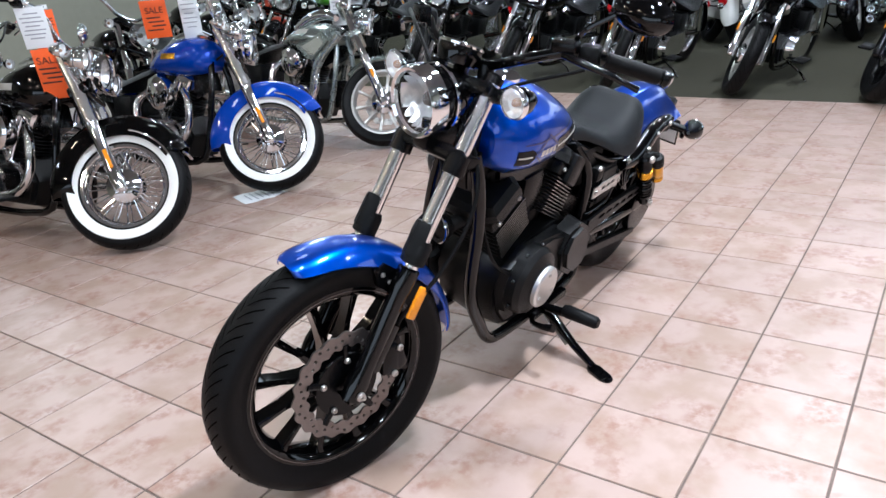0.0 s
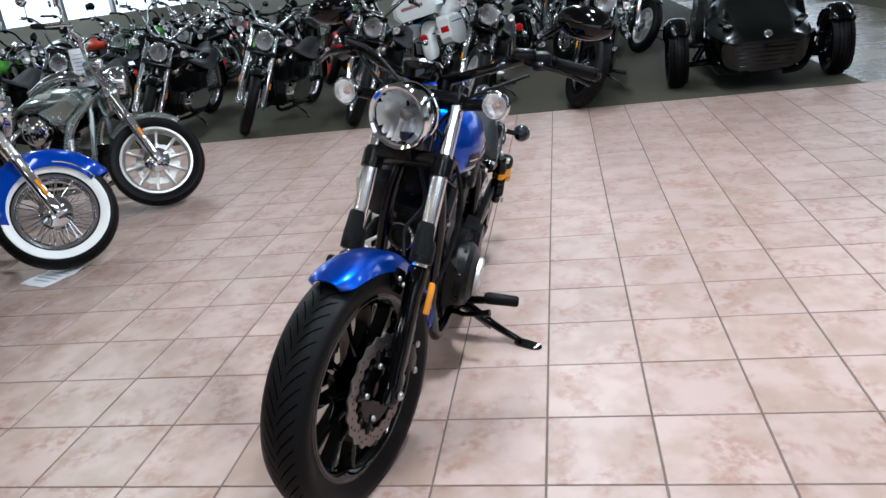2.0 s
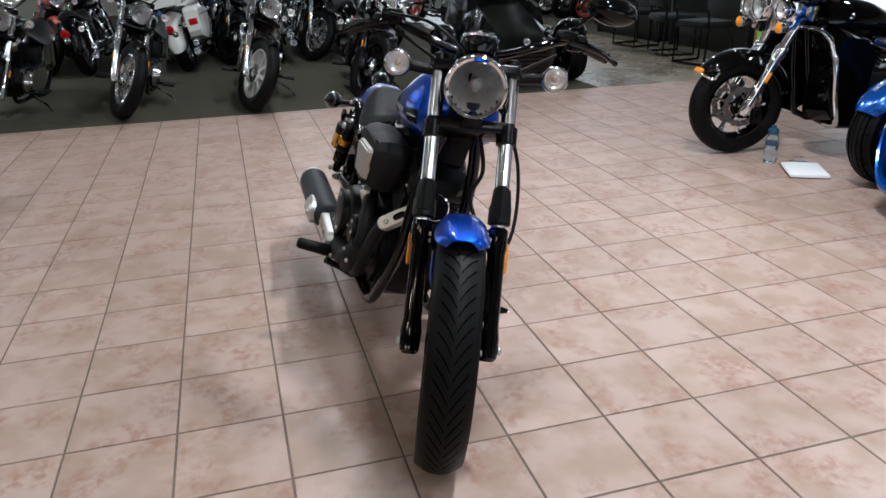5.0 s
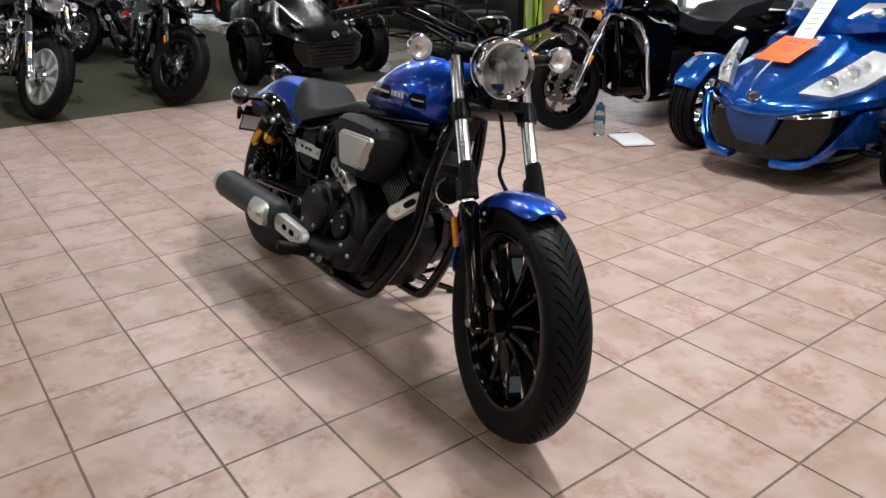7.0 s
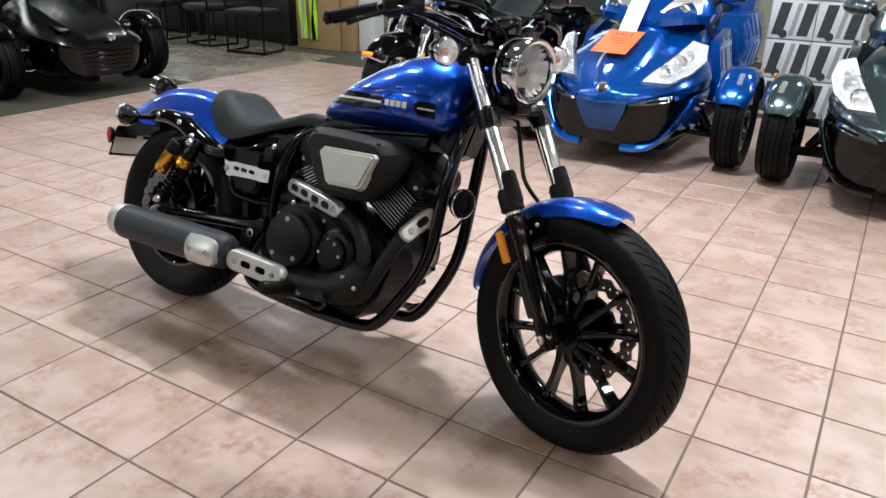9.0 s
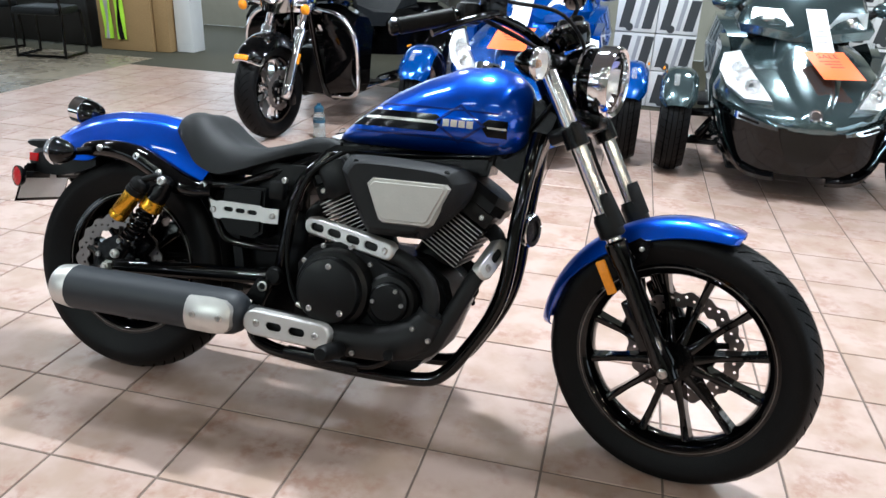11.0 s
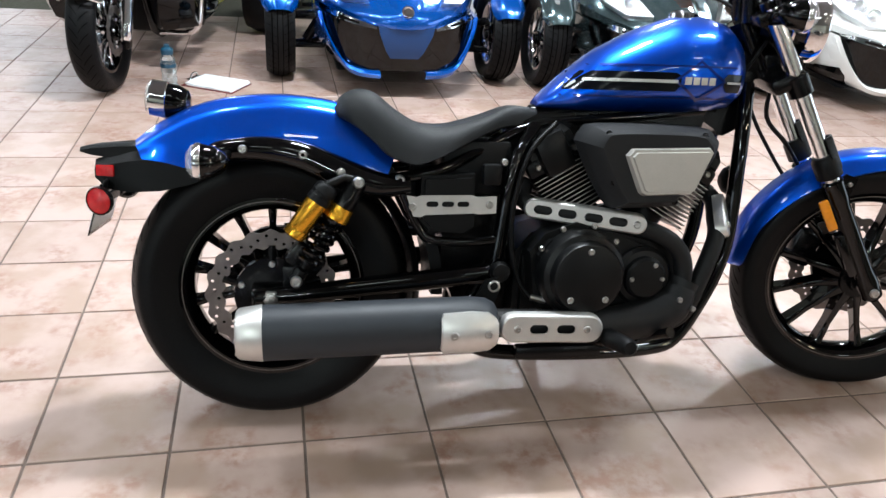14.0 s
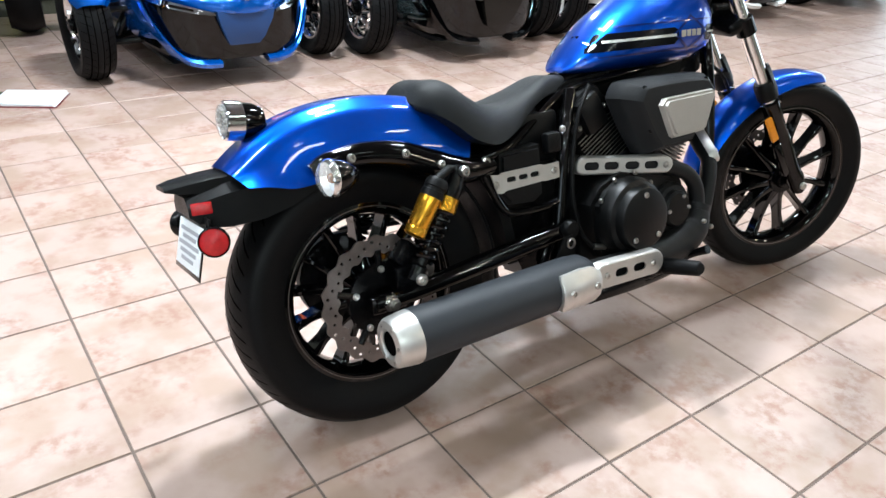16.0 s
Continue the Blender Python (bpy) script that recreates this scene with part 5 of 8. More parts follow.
    for f, hw, h in ((0.0, 0.010, 0.012), (0.2, 0.019, 0.010), (0.75, 0.019, 0.007), (0.95, 0.012, 0.005), (1.0, 0.004, 0.003)):
        c0 = V(0.79 + 0.052 * f, 0.378 + 0.092 * f, 0.0)
        rg.append([V(c0.x + sx * hw, c0.y - sx * hw * 0.5, (c0.y - sx * hw * 0.5) * math.tan(radians(16.0)) + dz) for sx, dz in ((-1, 0.0005), (1, 0.0005), (1, h), (-1, h))])
    part("stand_foot", loft(B(), rg), M_GLOSS_BLACK, sd)
    part("stand_spring", tube(B(), [(0.72, 0.15, 0.168), (0.775, 0.28, 0.135)], 0.007, 8), M_STEEL, sd)
    # left side: generator cover, pulley, belt
    part("case_cover", slab(B(), [(0.60, 0.40), (0.66, 0.46), (0.78, 0.485), (0.94, 0.495), (1.015, 0.455), (1.03, 0.38), (0.99, 0.29), (0.88, 0.25), (0.66, 0.25), (0.60, 0.31)], 0.11, 0.150, 0.014, 0.01), M_ENGINE, bike)
    gc = part("generator_cover", lathe(B(), [(0.112, 0.13), (0.110, 0.165), (0.10, 0.182), (0.072, 0.195), (0.068, 0.20), (0.001, 0.20)], (0.905, 0, 0.385), (0, 1, 0), 52), M_ENGINE, bike, "dark generator cover with brushed silver disc", None, 25)
    part("silver_disc", lathe(B(), [(0.066, 0.198), (0.066, 0.212), (0.060, 0.217), (0.001, 0.218)], (0.905, 0, 0.385), (0, 1, 0), 44), M_ALU, gc, "brushed silver disc")
    for a in (90, 210, 330):
        part("disc_screw", bolt(B(), (0.905 + 0.045 * math.cos(radians(a)), 0.217, 0.385 + 0.045 * math.sin(radians(a))), (0, 1, 0), 0.007, 0.004), M_STEEL, gc)
    for a in range(20, 340, 45):
        part("case_bolt", bolt(B(), (0.905 + 0.112 * math.cos(radians(a)), 0.150, 0.385 + 0.112 * math.sin(radians(a))), (0, 1, 0), 0.008, 0.01), M_BLACK, gc)
    part("pulley_cover", slab(B(), [(0.52, 0.35), (0.55, 0.45), (0.62, 0.49), (0.70, 0.47), (0.73, 0.40), (0.70, 0.32), (0.62, 0.27), (0.54, 0.29)], 0.11, 0.175, 0.014, 0.012), M_ENGINE, bike)
    belt = [(0.62 + 0.05 * math.cos(radians(a)), 0.135, 0.375 + 0.05 * math.sin(radians(a))) for a in range(-80, 81, 20)]
    belt += [(0.11 * math.cos(radians(a)), 0.135, 0.323 + 0.11 * math.sin(radians(a))) for a in range(95, 266, 15)]
    rg = [[V(x, y - 0.013, z), V(x, y + 0.013, z), V(x, y + 0.013, z + 0.004), V(x, y - 0.013, z + 0.004)] for x, y, z in belt + belt[:1]]
    part("drive_belt", loft(B(), rg, True, False), M_RUBBER, bike)
    part("rear_pulley", lathe(B(), [(0.03, 0.118), (0.105, 0.12), (0.109, 0.122), (0.109, 0.148), (0.10, 0.15), (0.03, 0.146)], (0, 0, 0.323), (0, 1, 0), 48), M_BLACK, bike)
    guard = [(0.54, 0.455), (0.40, 0.462), (0.10, 0.452), (0.02, 0.44), (0.03, 0.425), (0.12, 0.418), (0.40, 0.405), (0.54, 0.40)]
    part("belt_guard", slotted(B(), guard, [stadium(0.14 + 0.06 * i, 0.433 + 0.001 * i, 0.016, 0.007) for i in range(6)], 0.148, 0.156), M_PLASTIC, bike, "black slotted belt guard")
    part("lower_guard", slab(B(), [(0.54, 0.30), (0.10, 0.215), (0.02, 0.21), (0.03, 0.235), (0.12, 0.25), (0.54, 0.335)], 0.142, 0.154, 0.003), M_PLASTIC, bike)
    for s in (1, -1):
        part("underseat_cover", box(B(), (0.655, s * 0.10, 0.655), (0.08, 0.035, 0.10), 0.015, Matrix.Rotation(-0.5, 4, "Y")), M_ENGINE, bike)
    # wiring on the right of the frame
    part("frame_hose", tube(B(), [(0.66, -0.09, 0.725), (0.59, -0.125, 0.66), (0.555, -0.135, 0.55), (0.55, -0.138, 0.45), (0.57, -0.14, 0.36), (0.60, -0.15, 0.315)], 0.006, 8, 5), M_RUBBER, bike)
    part("brake_switch", tube(B(), [(0.60, -0.152, 0.318), (0.635, -0.158, 0.31)], 0.008, 8), M_STEEL, bike)


# ---------------------------------------------------------------- other showroom vehicles
def cruiser(m, label, paint, tank_paint=None, R=0.34, fw_w=0.13, wheel_style="wire", spokes=20, rim=None, wall=None, steer=32.0, lean=11.0, wb=1.62, mudguard="full",
            fork_mat=None, lower_mat=None, engine_mat=None, bars="wide", bags=None, frame_mat=None, lamp=None, pipes=None, group="showroom motorcycles", screen=False, rimk=0.66):
    """A V-twin cruiser: rear axle over the thing's origin, facing +x, leaning to its left on a side stand."""
    tank_paint, fork_mat, lower_mat, engine_mat = tank_paint or paint, fork_mat or M_CHROME, lower_mat or M_CHROME, engine_mat or M_ENGINE
    rim, frame_mat, pipes = rim or M_CHROME, frame_mat or M_GLOSS_BLACK, pipes or M_CHROME
    bike = thing("motorcycle", m @ pose(0, 0, 0, -lean, 0, 0), label, "motorcycle", group)
    rake = radians(31)
    foot = V(wb + 0.14, 0, 0)
    S = steered(radians(steer), foot, rake)
    ax = V(-math.sin(rake), 0, math.cos(rake))
    fa = V(wb, 0, R)
    rr = R if R < 0.33 else R - 0.01
    wheel(bike, (0, 0, rr), rr, fw_w + 0.03, R * rimk, wheel_style, spokes, None, 0.6, rim, wall, M_CHROME if wheel_style == "wire" else M_ALU, False, "rear_wheel")
    fw = wheel(bike, fa, R, fw_w, R * rimk, wheel_style, spokes, S, 0.75, rim, wall, M_CHROME if wheel_style == "wire" else M_ALU, fw_w < 0.2, "front_wheel")
    part("hub_cover", lathe(B(), [(0.088, 0.03), (0.085, 0.05), (0.062, 0.062), (0.03, 0.078), (0.001, 0.08)], fa, (0, -1, 0), 24), M_CHROME, fw, "chrome hub cover", S)
    if wall:
        part("hub_cover", lathe(B(), [(0.088, 0.03), (0.085, 0.05), (0.062, 0.062), (0.03, 0.078), (0.001, 0.08)], fa, (0, 1, 0), 24), M_CHROME, fw, "chrome hub cover", S)
    else:
        wave_disc(fw, fa, 0.145, 0.10, 0.062, S, 8, False, M_STEEL if frame_mat is M_SILVER_BODY else M_DISC, False)
    for s in (1, -1):
        o = V(0, s * 0.115, 0)
        at = lambda z: fa + o + ax * ((z - R) / math.cos(rake))
        part("fork_tube", tube(B(), [at(R + 0.25), at(0.98)], 0.024, 14), fork_mat, bike, "bright fork tube", S)
        lo = part("fork_lower", lathe(B(), [(0.02, -0.045), (0.032, -0.035), (0.036, 0.02), (0.031, 0.08), (0.031, 0.31), (0.035, 0.33), (0.027, 0.34)], at(R), ax, 16), lower_mat, bike, "bright fork lower leg", S)
        part("side_reflector", box(B(), at(R + (0.11 if mudguard == "full" else 0.17)) + V(0.01, s * 0.034, 0), (0.020, 0.008, 0.10 if mudguard == "full" else 0.06), 0.003, Matrix.Rotation(-rake, 4, "Y")), M_AMBER, lo, "amber side reflector", S)
        turn_signal(bike, at(0.93) + V(0.05, s * 0.12, -0.01), (1, 0, 0), 0.036, M_CHROME, S, [at(0.92), at(0.92) + V(0.02, s * 0.10, 0)])
    part("fork_crown", box(box(B(), fa + ax * ((0.96 - R) / math.cos(rake)), (0.09, 0.28, 0.045), 0.012, Matrix.Rotation(-rake, 4, "Y")), fa + ax * ((0.76 - R) / math.cos(rake)), (0.09, 0.28, 0.05), 0.012, Matrix.Rotation(-rake, 4, "Y")), frame_mat, bike, m=S)
    hl = fa + ax * ((0.9 - R) / math.cos(rake)) + V(0.16, 0, 0.0)
    headlamp(bike, hl, 0.09, 0.14, S, lamp or M_CHROME)
    if mudguard == "full":
        part("nacelle", lathe(B(), [(0.05, -0.20), (0.10, -0.14), (0.115, -0.06), (0.108, -0.02), (0.095, -0.015)], hl + V(-0.01, 0, 0.0), (1, 0, 0), 24, False), M_CHROME, bike, "chrome headlight nacelle", S)
        part("lamp_bar", tube(B(), [hl + V(-0.06, -0.20, -0.02), hl + V(-0.05, 0, -0.06), hl + V(-0.06, 0.20, -0.02)], 0.012, 8, 3), M_CHROME, bike, m=S)
        for s in (1, -1):
            at = lambda z: fa + V(0, s * 0.115, 0) + ax * ((z - R) / math.cos(rake))
            part("fork_cover", tube(B(), [at(R + 0.20), at(R + 0.30), at(0.80), at(0.98)], [0.030, 0.031, 0.032, 0.038], 18, 3), M_POLISHED, bike, "smooth chrome fork cover", S)
            headlamp(bike, hl + V(-0.02, s * 0.195, 0.0), 0.058, 0.10, S, M_CHROME, name="passing_lamp")
    if mudguard == "full":
        fd = fender(bike, fa, R + 0.048, 40, 197, 0.090, paint, 0.11, 0.13, S, "deep valanced front mudguard", "front_mudguard", 26)
        part("mudguard_trim", tube(B(), [V(fa.x + (R + 0.02) * math.cos(radians(a)), 0.0, fa.z + (R + 0.02) * math.sin(radians(a))) + V(0.012, y, -0.015) for a, y in ((38, -0.075), (39, -0.04), (40, 0), (39, 0.04), (38, 0.075))], 0.007, 8, 3), M_CHROME, fd, m=S)
        for s in (1, -1):
            part("mudguard_trim", tube(B(), [V(fa.x + (R - 0.045) * math.cos(radians(a)), s * 0.0875, fa.z + (R - 0.045) * math.sin(radians(a))) for a in range(40, 100, 10)], 0.005, 6), M_CHROME, fd, m=S)
    else:
        fender(bike, fa, R + 0.03, 62, 150, 0.07, paint, 0.045, 0.045, S, "short front mudguard", "front_mudguard", 20)
    # bars, clocks, mirrors
    hi = 0.22 if bars == "tall" else 0.12
    b0 = fa + ax * ((0.98 - R) / math.cos(rake))
    pts = [b0 + V(-0.26, 0.42, hi - 0.03), b0 + V(-0.13, 0.36, hi), b0 + V(-0.05, 0.24, hi), b0 + V(-0.02, 0.10, 0.05), b0 + V(-0.015, 0.0, 0.04)]
    hb = part("handlebar", tube(B(), pts + [V(q.x, -q.y, q.z) for q in pts[-2::-1]], 0.014, 10, 4), M_CHROME if lower_mat is M_CHROME else M_GLOSS_BLACK, bike, m=S)
    for s in (1, -1):
        a, b = V(pts[0].x, s * pts[0].y, pts[0].z), V(pts[1].x, s * pts[1].y, pts[1].z)
        part("grip", tube(B(), [a + (a - b) * 0.15, a, b], [0.012, 0.019, 0.018], 12), M_RUBBER, hb, m=S)
        part("lever", tube(B(), [b + V(0.06, -s * 0.02, 0), b + V(0.05, s * 0.03, 0), a + V(0.06, s * 0.02, -0.01)], 0.008, 8, 3), M_CHROME, hb, m=S)
        part("switch_box", box(B(), b + V(0.02, -s * 0.03, 0), (0.05, 0.05, 0.05), 0.01), M_BLACK, hb, m=S)
        part("mirror_stalk", tube(B(), [b, b + V(0.02, s * 0.03, 0.09), b + V(-0.02, s * 0.06, 0.14)], 0.006, 8, 3), M_CHROME, hb, m=S)
        c = b + V(-0.02, s * 0.08, 0.155)
        part("mirror", lathe(B(), [(0.012, 0.03), (0.04, 0.022), (0.055, 0.006), (0.055, 0), (0.05, -0.002), (0.001, -0.002)], c, (1, 0, 0.1), 20), M_GLOSS_BLACK if lower_mat is not M_CHROME else M_CHROME, hb, m=S)
    part("cable", tube(B(), [b0 + V(-0.05, 0.25, hi), b0 + V(0.12, 0.12, 0.08), b0 + V(0.08, 0.02, -0.1), b0 + V(-0.06, 0.03, -0.25)], 0.007, 8, 4), M_RUBBER, hb, m=S)
    if frame_mat is M_SILVER_BODY:
        for s in (1, -1):
            tri = [(wb - 0.74, 0.70), (wb - 0.44, 0.82), (wb - 0.36, 0.74), (wb - 0.52, 0.60), (wb - 0.62, 0.60)]
            fp = part("side_cover", slab(B(), tri, s * 0.10, s * 0.165, 0.012, 0.012), M_SILVER_BODY, bike, "frosted silver angular side cover")
            part("cover_inset", slab(B(), [((x - wb + 0.54) * 0.62 + wb - 0.54, (z - 0.69) * 0.62 + 0.69) for x, z in tri], s * 0.164, s * 0.168, 0.002, 0.002), M_CHROME, fp)
            part("frame_rail", tube(B(), [(wb - 0.34, s * 0.10, 0.78), (wb - 0.50, s * 0.15, 0.58), (wb - 0.55, s * 0.16, 0.36)], 0.03, 12, 3), M_SILVER_BODY, bike, "frosted silver frame rail")
    # tank, seat, rear guard
    x0 = wb - 0.98
    prof = [(x0, 0.74, 0.72, 0.05), (x0 + 0.05, 0.80, 0.71, 0.09), (x0 + 0.15, 0.87, 0.70, 0.13), (x0 + 0.28, 0.92, 0.69, 0.155), (x0 + 0.40, 0.935, 0.69, 0.16), (x0 + 0.50, 0.92, 0.70, 0.145), (x0 + 0.56, 0.89, 0.72, 0.11), (x0 + 0.585, 0.85, 0.75, 0.07)]
    if frame_mat is M_SILVER_BODY:
        prof = [(x, 0.71 + (a - 0.71) * 0.72, 0.71 + (b - 0.71) * 0.9, w * 1.05) for x, a, b, w in prof]
    tk = part("fuel_tank", tank_mesh(prof, 18, 8), tank_paint, bike, "teardrop fuel tank", None, 60)
    part("tank_console", tube(B(), [(x0 + 0.10, 0, 0.83), (x0 + 0.25, 0, 0.905), (x0 + 0.40, 0, 0.935), (x0 + 0.52, 0, 0.91)], [0.03, 0.04, 0.04, 0.03], 10, 3), M_CHROME if lower_mat is M_CHROME else M_BLACK, tk)
    for s in (1, -1):
        part("tank_emblem", tank_band(prof, [(x0 + 0.22 + 0.03 * i, 0.79, 0.825) for i in range(6)], s, 0.003), M_SATIN_SILVER if paint is not M_BLUE_HD else M_GOLD, tk)
    top = [(-0.12, 0.74), (-0.05, 0.76), (0.08, 0.72), (0.24, 0.66), (0.40, 0.66), (0.55, 0.71), (x0 + 0.08, 0.75)]
    low = [(-0.12, 0.70), (-0.05, 0.69), (0.08, 0.64), (0.24, 0.58), (0.40, 0.59), (0.55, 0.65), (x0 + 0.08, 0.72)]
    wd = [0.08, 0.11, 0.13, 0.17, 0.16, 0.11, 0.05]
    tp, lw, ww = spline([V(a, 0, b) for a, b in top], 3), spline([V(a, 0, b) for a, b in low], 3), spline([V(i, w, 0) for i, w in enumerate(wd)], 3)
    part("seat", loft(B(), [[V(a.x, w.y * u, a.z + (b.z - a.z) * abs(u) ** 3) for u in [-1, -0.9, -0.7, -0.35, 0, 0.35, 0.7, 0.9, 1]] + [V(b.x, 0, b.z - 0.01)] for a, b, w in zip(tp, lw, ww)]), M_VINYL, bike, "black leather saddle", None, 55)
    fender(bike, (0, 0, rr), rr + 0.07, 48, 190, 0.105, paint, 0.10, 0.10, None, "rear mudguard", "rear_mudguard", 22)
    part("tail_light", lathe(B(), [(0.03, 0.05), (0.045, 0.03), (0.05, 0), (0.04, -0.015), (0.001, -0.02)], (-rr - 0.10, 0, rr + 0.20), (1, 0, 0.2), 20), M_RED, bike, "red tail light")
    for s in (1, -1):
        turn_signal(bike, (-rr - 0.05, s * 0.18, rr + 0.22), (-1, 0, 0), 0.034, M_CHROME, None, [(-rr + 0.02, s * 0.09, rr + 0.22), (-rr - 0.02, s * 0.16, rr + 0.22)])
        part("mudguard_strut", slab(B(), [(-0.16, rr + 0.30), (0.30, rr + 0.26), (0.34, rr + 0.19), (-0.12, rr + 0.25)], s * 0.104, s * 0.122, 0.004), frame_mat if lower_mat is not M_CHROME else M_CHROME, bike)
        part("shock_absorber", tube(B(), [(0.02, s * 0.135, rr + 0.02), (0.10, s * 0.135, rr + 0.27)], 0.026, 12), M_CHROME, bike)
        part("swingarm", tube(B(), [(0, s * 0.12, rr), (0.50, s * 0.12, rr + 0.02)], 0.026, 10), frame_mat, bike)
        part("down_tube", tube(B(), [(wb - 0.42, s * 0.04, 0.80), (wb - 0.38, s * 0.085, 0.60), (wb - 0.40, s * 0.11, 0.30), (wb - 0.50, s * 0.12, 0.16), (0.55, s * 0.12, 0.15), (0.42, s * 0.11, 0.30)], 0.02, 10, 3), frame_mat, bike)
        part("foot_board", box(tube(B(), [(wb - 0.66, s * 0.14, 0.24), (wb - 0.62, s * 0.24, 0.245)], 0.014, 8), (wb - 0.62, s * 0.29, 0.25), (0.22, 0.10, 0.018), 0.006), M_RUBBER, bike)
    # engine
    cx = wb - 0.76
    part("crankcase", slab(slab(B(), [(cx - 0.26, 0.30), (cx - 0.2, 0.44), (cx + 0.2, 0.44), (cx + 0.26, 0.32), (cx + 0.2, 0.18), (cx - 0.24, 0.18)], 0, -0.14, 0.02, 0.02), [(cx - 0.26, 0.30), (cx - 0.2, 0.44), (cx + 0.2, 0.44), (cx + 0.26, 0.32), (cx + 0.2, 0.18), (cx - 0.24, 0.18)], 0, 0.14, 0.02, 0.02), M_ENGINE if engine_mat is not M_STEEL else M_STEEL, bike, "engine cases")
    for a in (-23, 23):
        mm = Matrix.Translation((cx, 0, 0.33)) @ Matrix.Rotation(radians(a), 4, "Y")
        prof_ = [(0.055, 0.02)]
        for i in range(9):
            z = 0.13 + 0.02 * i
            prof_ += [(0.06, z - 0.004), (0.106, z - 0.003), (0.106, z + 0.003), (0.06, z + 0.004)]
        bm = lathe(B(), prof_ + [(0.055, 0.31)], (0, 0, 0), (0, 0, 1), 12)
        cy = part("cylinder", bm, engine_mat, bike, "finned engine cylinder", mm)
        rg = [[V(0.075 * k * sx, 0.10 * k * sy, z) for sx, sy in ((-1, -0.6), (-0.7, -1), (0.7, -1), (1, -0.6), (1, 0.6), (0.7, 1), (-0.7, 1), (-1, 0.6))] for z, k in ((0.31, 1), (0.35, 1.02), (0.385, 0.9), (0.40, 0.6))]
        part("rocker_cover", loft(B(), rg), M_CHROME if lower_mat is M_CHROME else M_BLACK, cy, m=mm)
        lean_ = math.copysign(1, a)
        part("push_rod", tube(tube(B(), [(cx - 0.03 * lean_, -0.13, 0.36), (cx + 0.10 * lean_, -0.11, 0.66)], 0.011, 8), [(cx - 0.01 * lean_, -0.13, 0.36), (cx + 0.14 * lean_, -0.11, 0.65)], 0.011, 8), M_CHROME, cy)
    part("air_cleaner", lathe(B(), [(0.09, 0.12), (0.10, 0.14), (0.10, 0.19), (0.08, 0.205), (0.001, 0.21)], (cx + 0.01, 0, 0.58), (0, -1, 0), 32), M_CHROME, bike, "round chrome air cleaner")
    part("primary_cover", slab(B(), stadium(cx - 0.12, 0.31, 0.17, 0.11, 0, 10), 0.13, 0.20, 0.02, 0.015), M_CHROME if lower_mat is M_CHROME else M_BLACK, bike, "long primary drive cover")
    part("cam_cover", slab(B(), stadium(cx + 0.06, 0.34, 0.06, 0.085, 0, 10), -0.13, -0.18, 0.012, 0.01), M_CHROME, bike)
    part("exhaust_header", tube(B(), [(cx + 0.15, -0.10, 0.60), (cx + 0.24, -0.15, 0.52), (cx + 0.24, -0.17, 0.36), (cx + 0.10, -0.19, 0.25), (cx - 0.3, -0.21, 0.23)], 0.024, 12, 4), pipes, bike)
    part("exhaust_header", tube(B(), [(cx - 0.16, -0.10, 0.60), (cx - 0.22, -0.16, 0.52), (cx - 0.20, -0.18, 0.40), (cx - 0.10, -0.195, 0.33), (cx - 0.3, -0.20, 0.31)], 0.024, 12, 4), pipes, bike)
    for z, l in ((0.235, -0.32), (0.325, -0.22)):
        part("muffler", lathe(B(), [(0.024, 0.42), (0.042, 0.38), (0.046, 0.02), (0.038, 0.0), (0.034, 0.01), (0.001, 0.03)], (l, -0.21, z), (1, 0, 0), 20), pipes, bike, "long round muffler")
    part("side_stand", tube(B(), [(cx - 0.02, 0.13, 0.19), (cx + 0.06, 0.30, 0.12), (cx + 0.09, 0.36, 0.36 * math.tan(radians(lean)) + 0.004)], 0.011, 8), M_CHROME, bike)
    part("battery_box", box(B(), (0.42, 0, 0.46), (0.18, 0.24, 0.2), 0.02), M_PLASTIC, bike)
    part("inner_tray", slab(B(), [(cx - 0.30, 0.52), (cx - 0.22, 0.70), (wb - 0.46, 0.74), (wb - 0.42, 0.60), (cx, 0.46)], -0.05, 0.05, 0.01), M_BLACK, bike)
    bm = box(B(), (wb - 0.385, 0, 0.36), (0.04, 0.15, 0.20), 0.008)
    for i in range(6):
        box(bm, (wb - 0.358, 0, 0.285 + 0.03 * i), (0.022, 0.14, 0.006))
    part("regulator", bm, M_BLACK, bike, "black finned regulator")
    if bags:
        for s in (1, -1):
            rg = [[V(x, s * (0.20 + y), z) for y, z in ((0, z0), (0.13, z0), (0.16, z0 + 0.08), (0.16, z1 - 0.04), (0.13, z1), (0, z1))] for x, z0, z1 in ((-0.40, 0.46, 0.68), (-0.36, 0.40, 0.72), (-0.10, 0.34, 0.73), (0.18, 0.34, 0.70), (0.24, 0.38, 0.66))]
            sb = part("saddlebag", loft(B(), rg), bags, bike, "hard saddlebag", None, 30)
            part("bag_seam", box(B(), (-0.06, s * 0.362, 0.62), (0.5, 0.004, 0.008)), M_BLACK, sb)
            part("bag_lamp", box(B(), (-0.395, s * 0.28, 0.56), (0.02, 0.10, 0.07), 0.006), M_RED, sb)
        rg = [[V(x, y, z) for y, z in ((-0.22 * k, 0.78), (-0.28 * k, 0.86), (-0.26 * k, 1.02), (-0.16 * k, 1.10), (0.16 * k, 1.10), (0.26 * k, 1.02), (0.28 * k, 0.86), (0.22 * k, 0.78))] for x, k in ((-0.52, 0.75), (-0.46, 1), (-0.14, 1), (-0.08, 0.85))]
        tb = part("top_case", loft(B(), rg), bags, bike, "hard top case", None, 30)
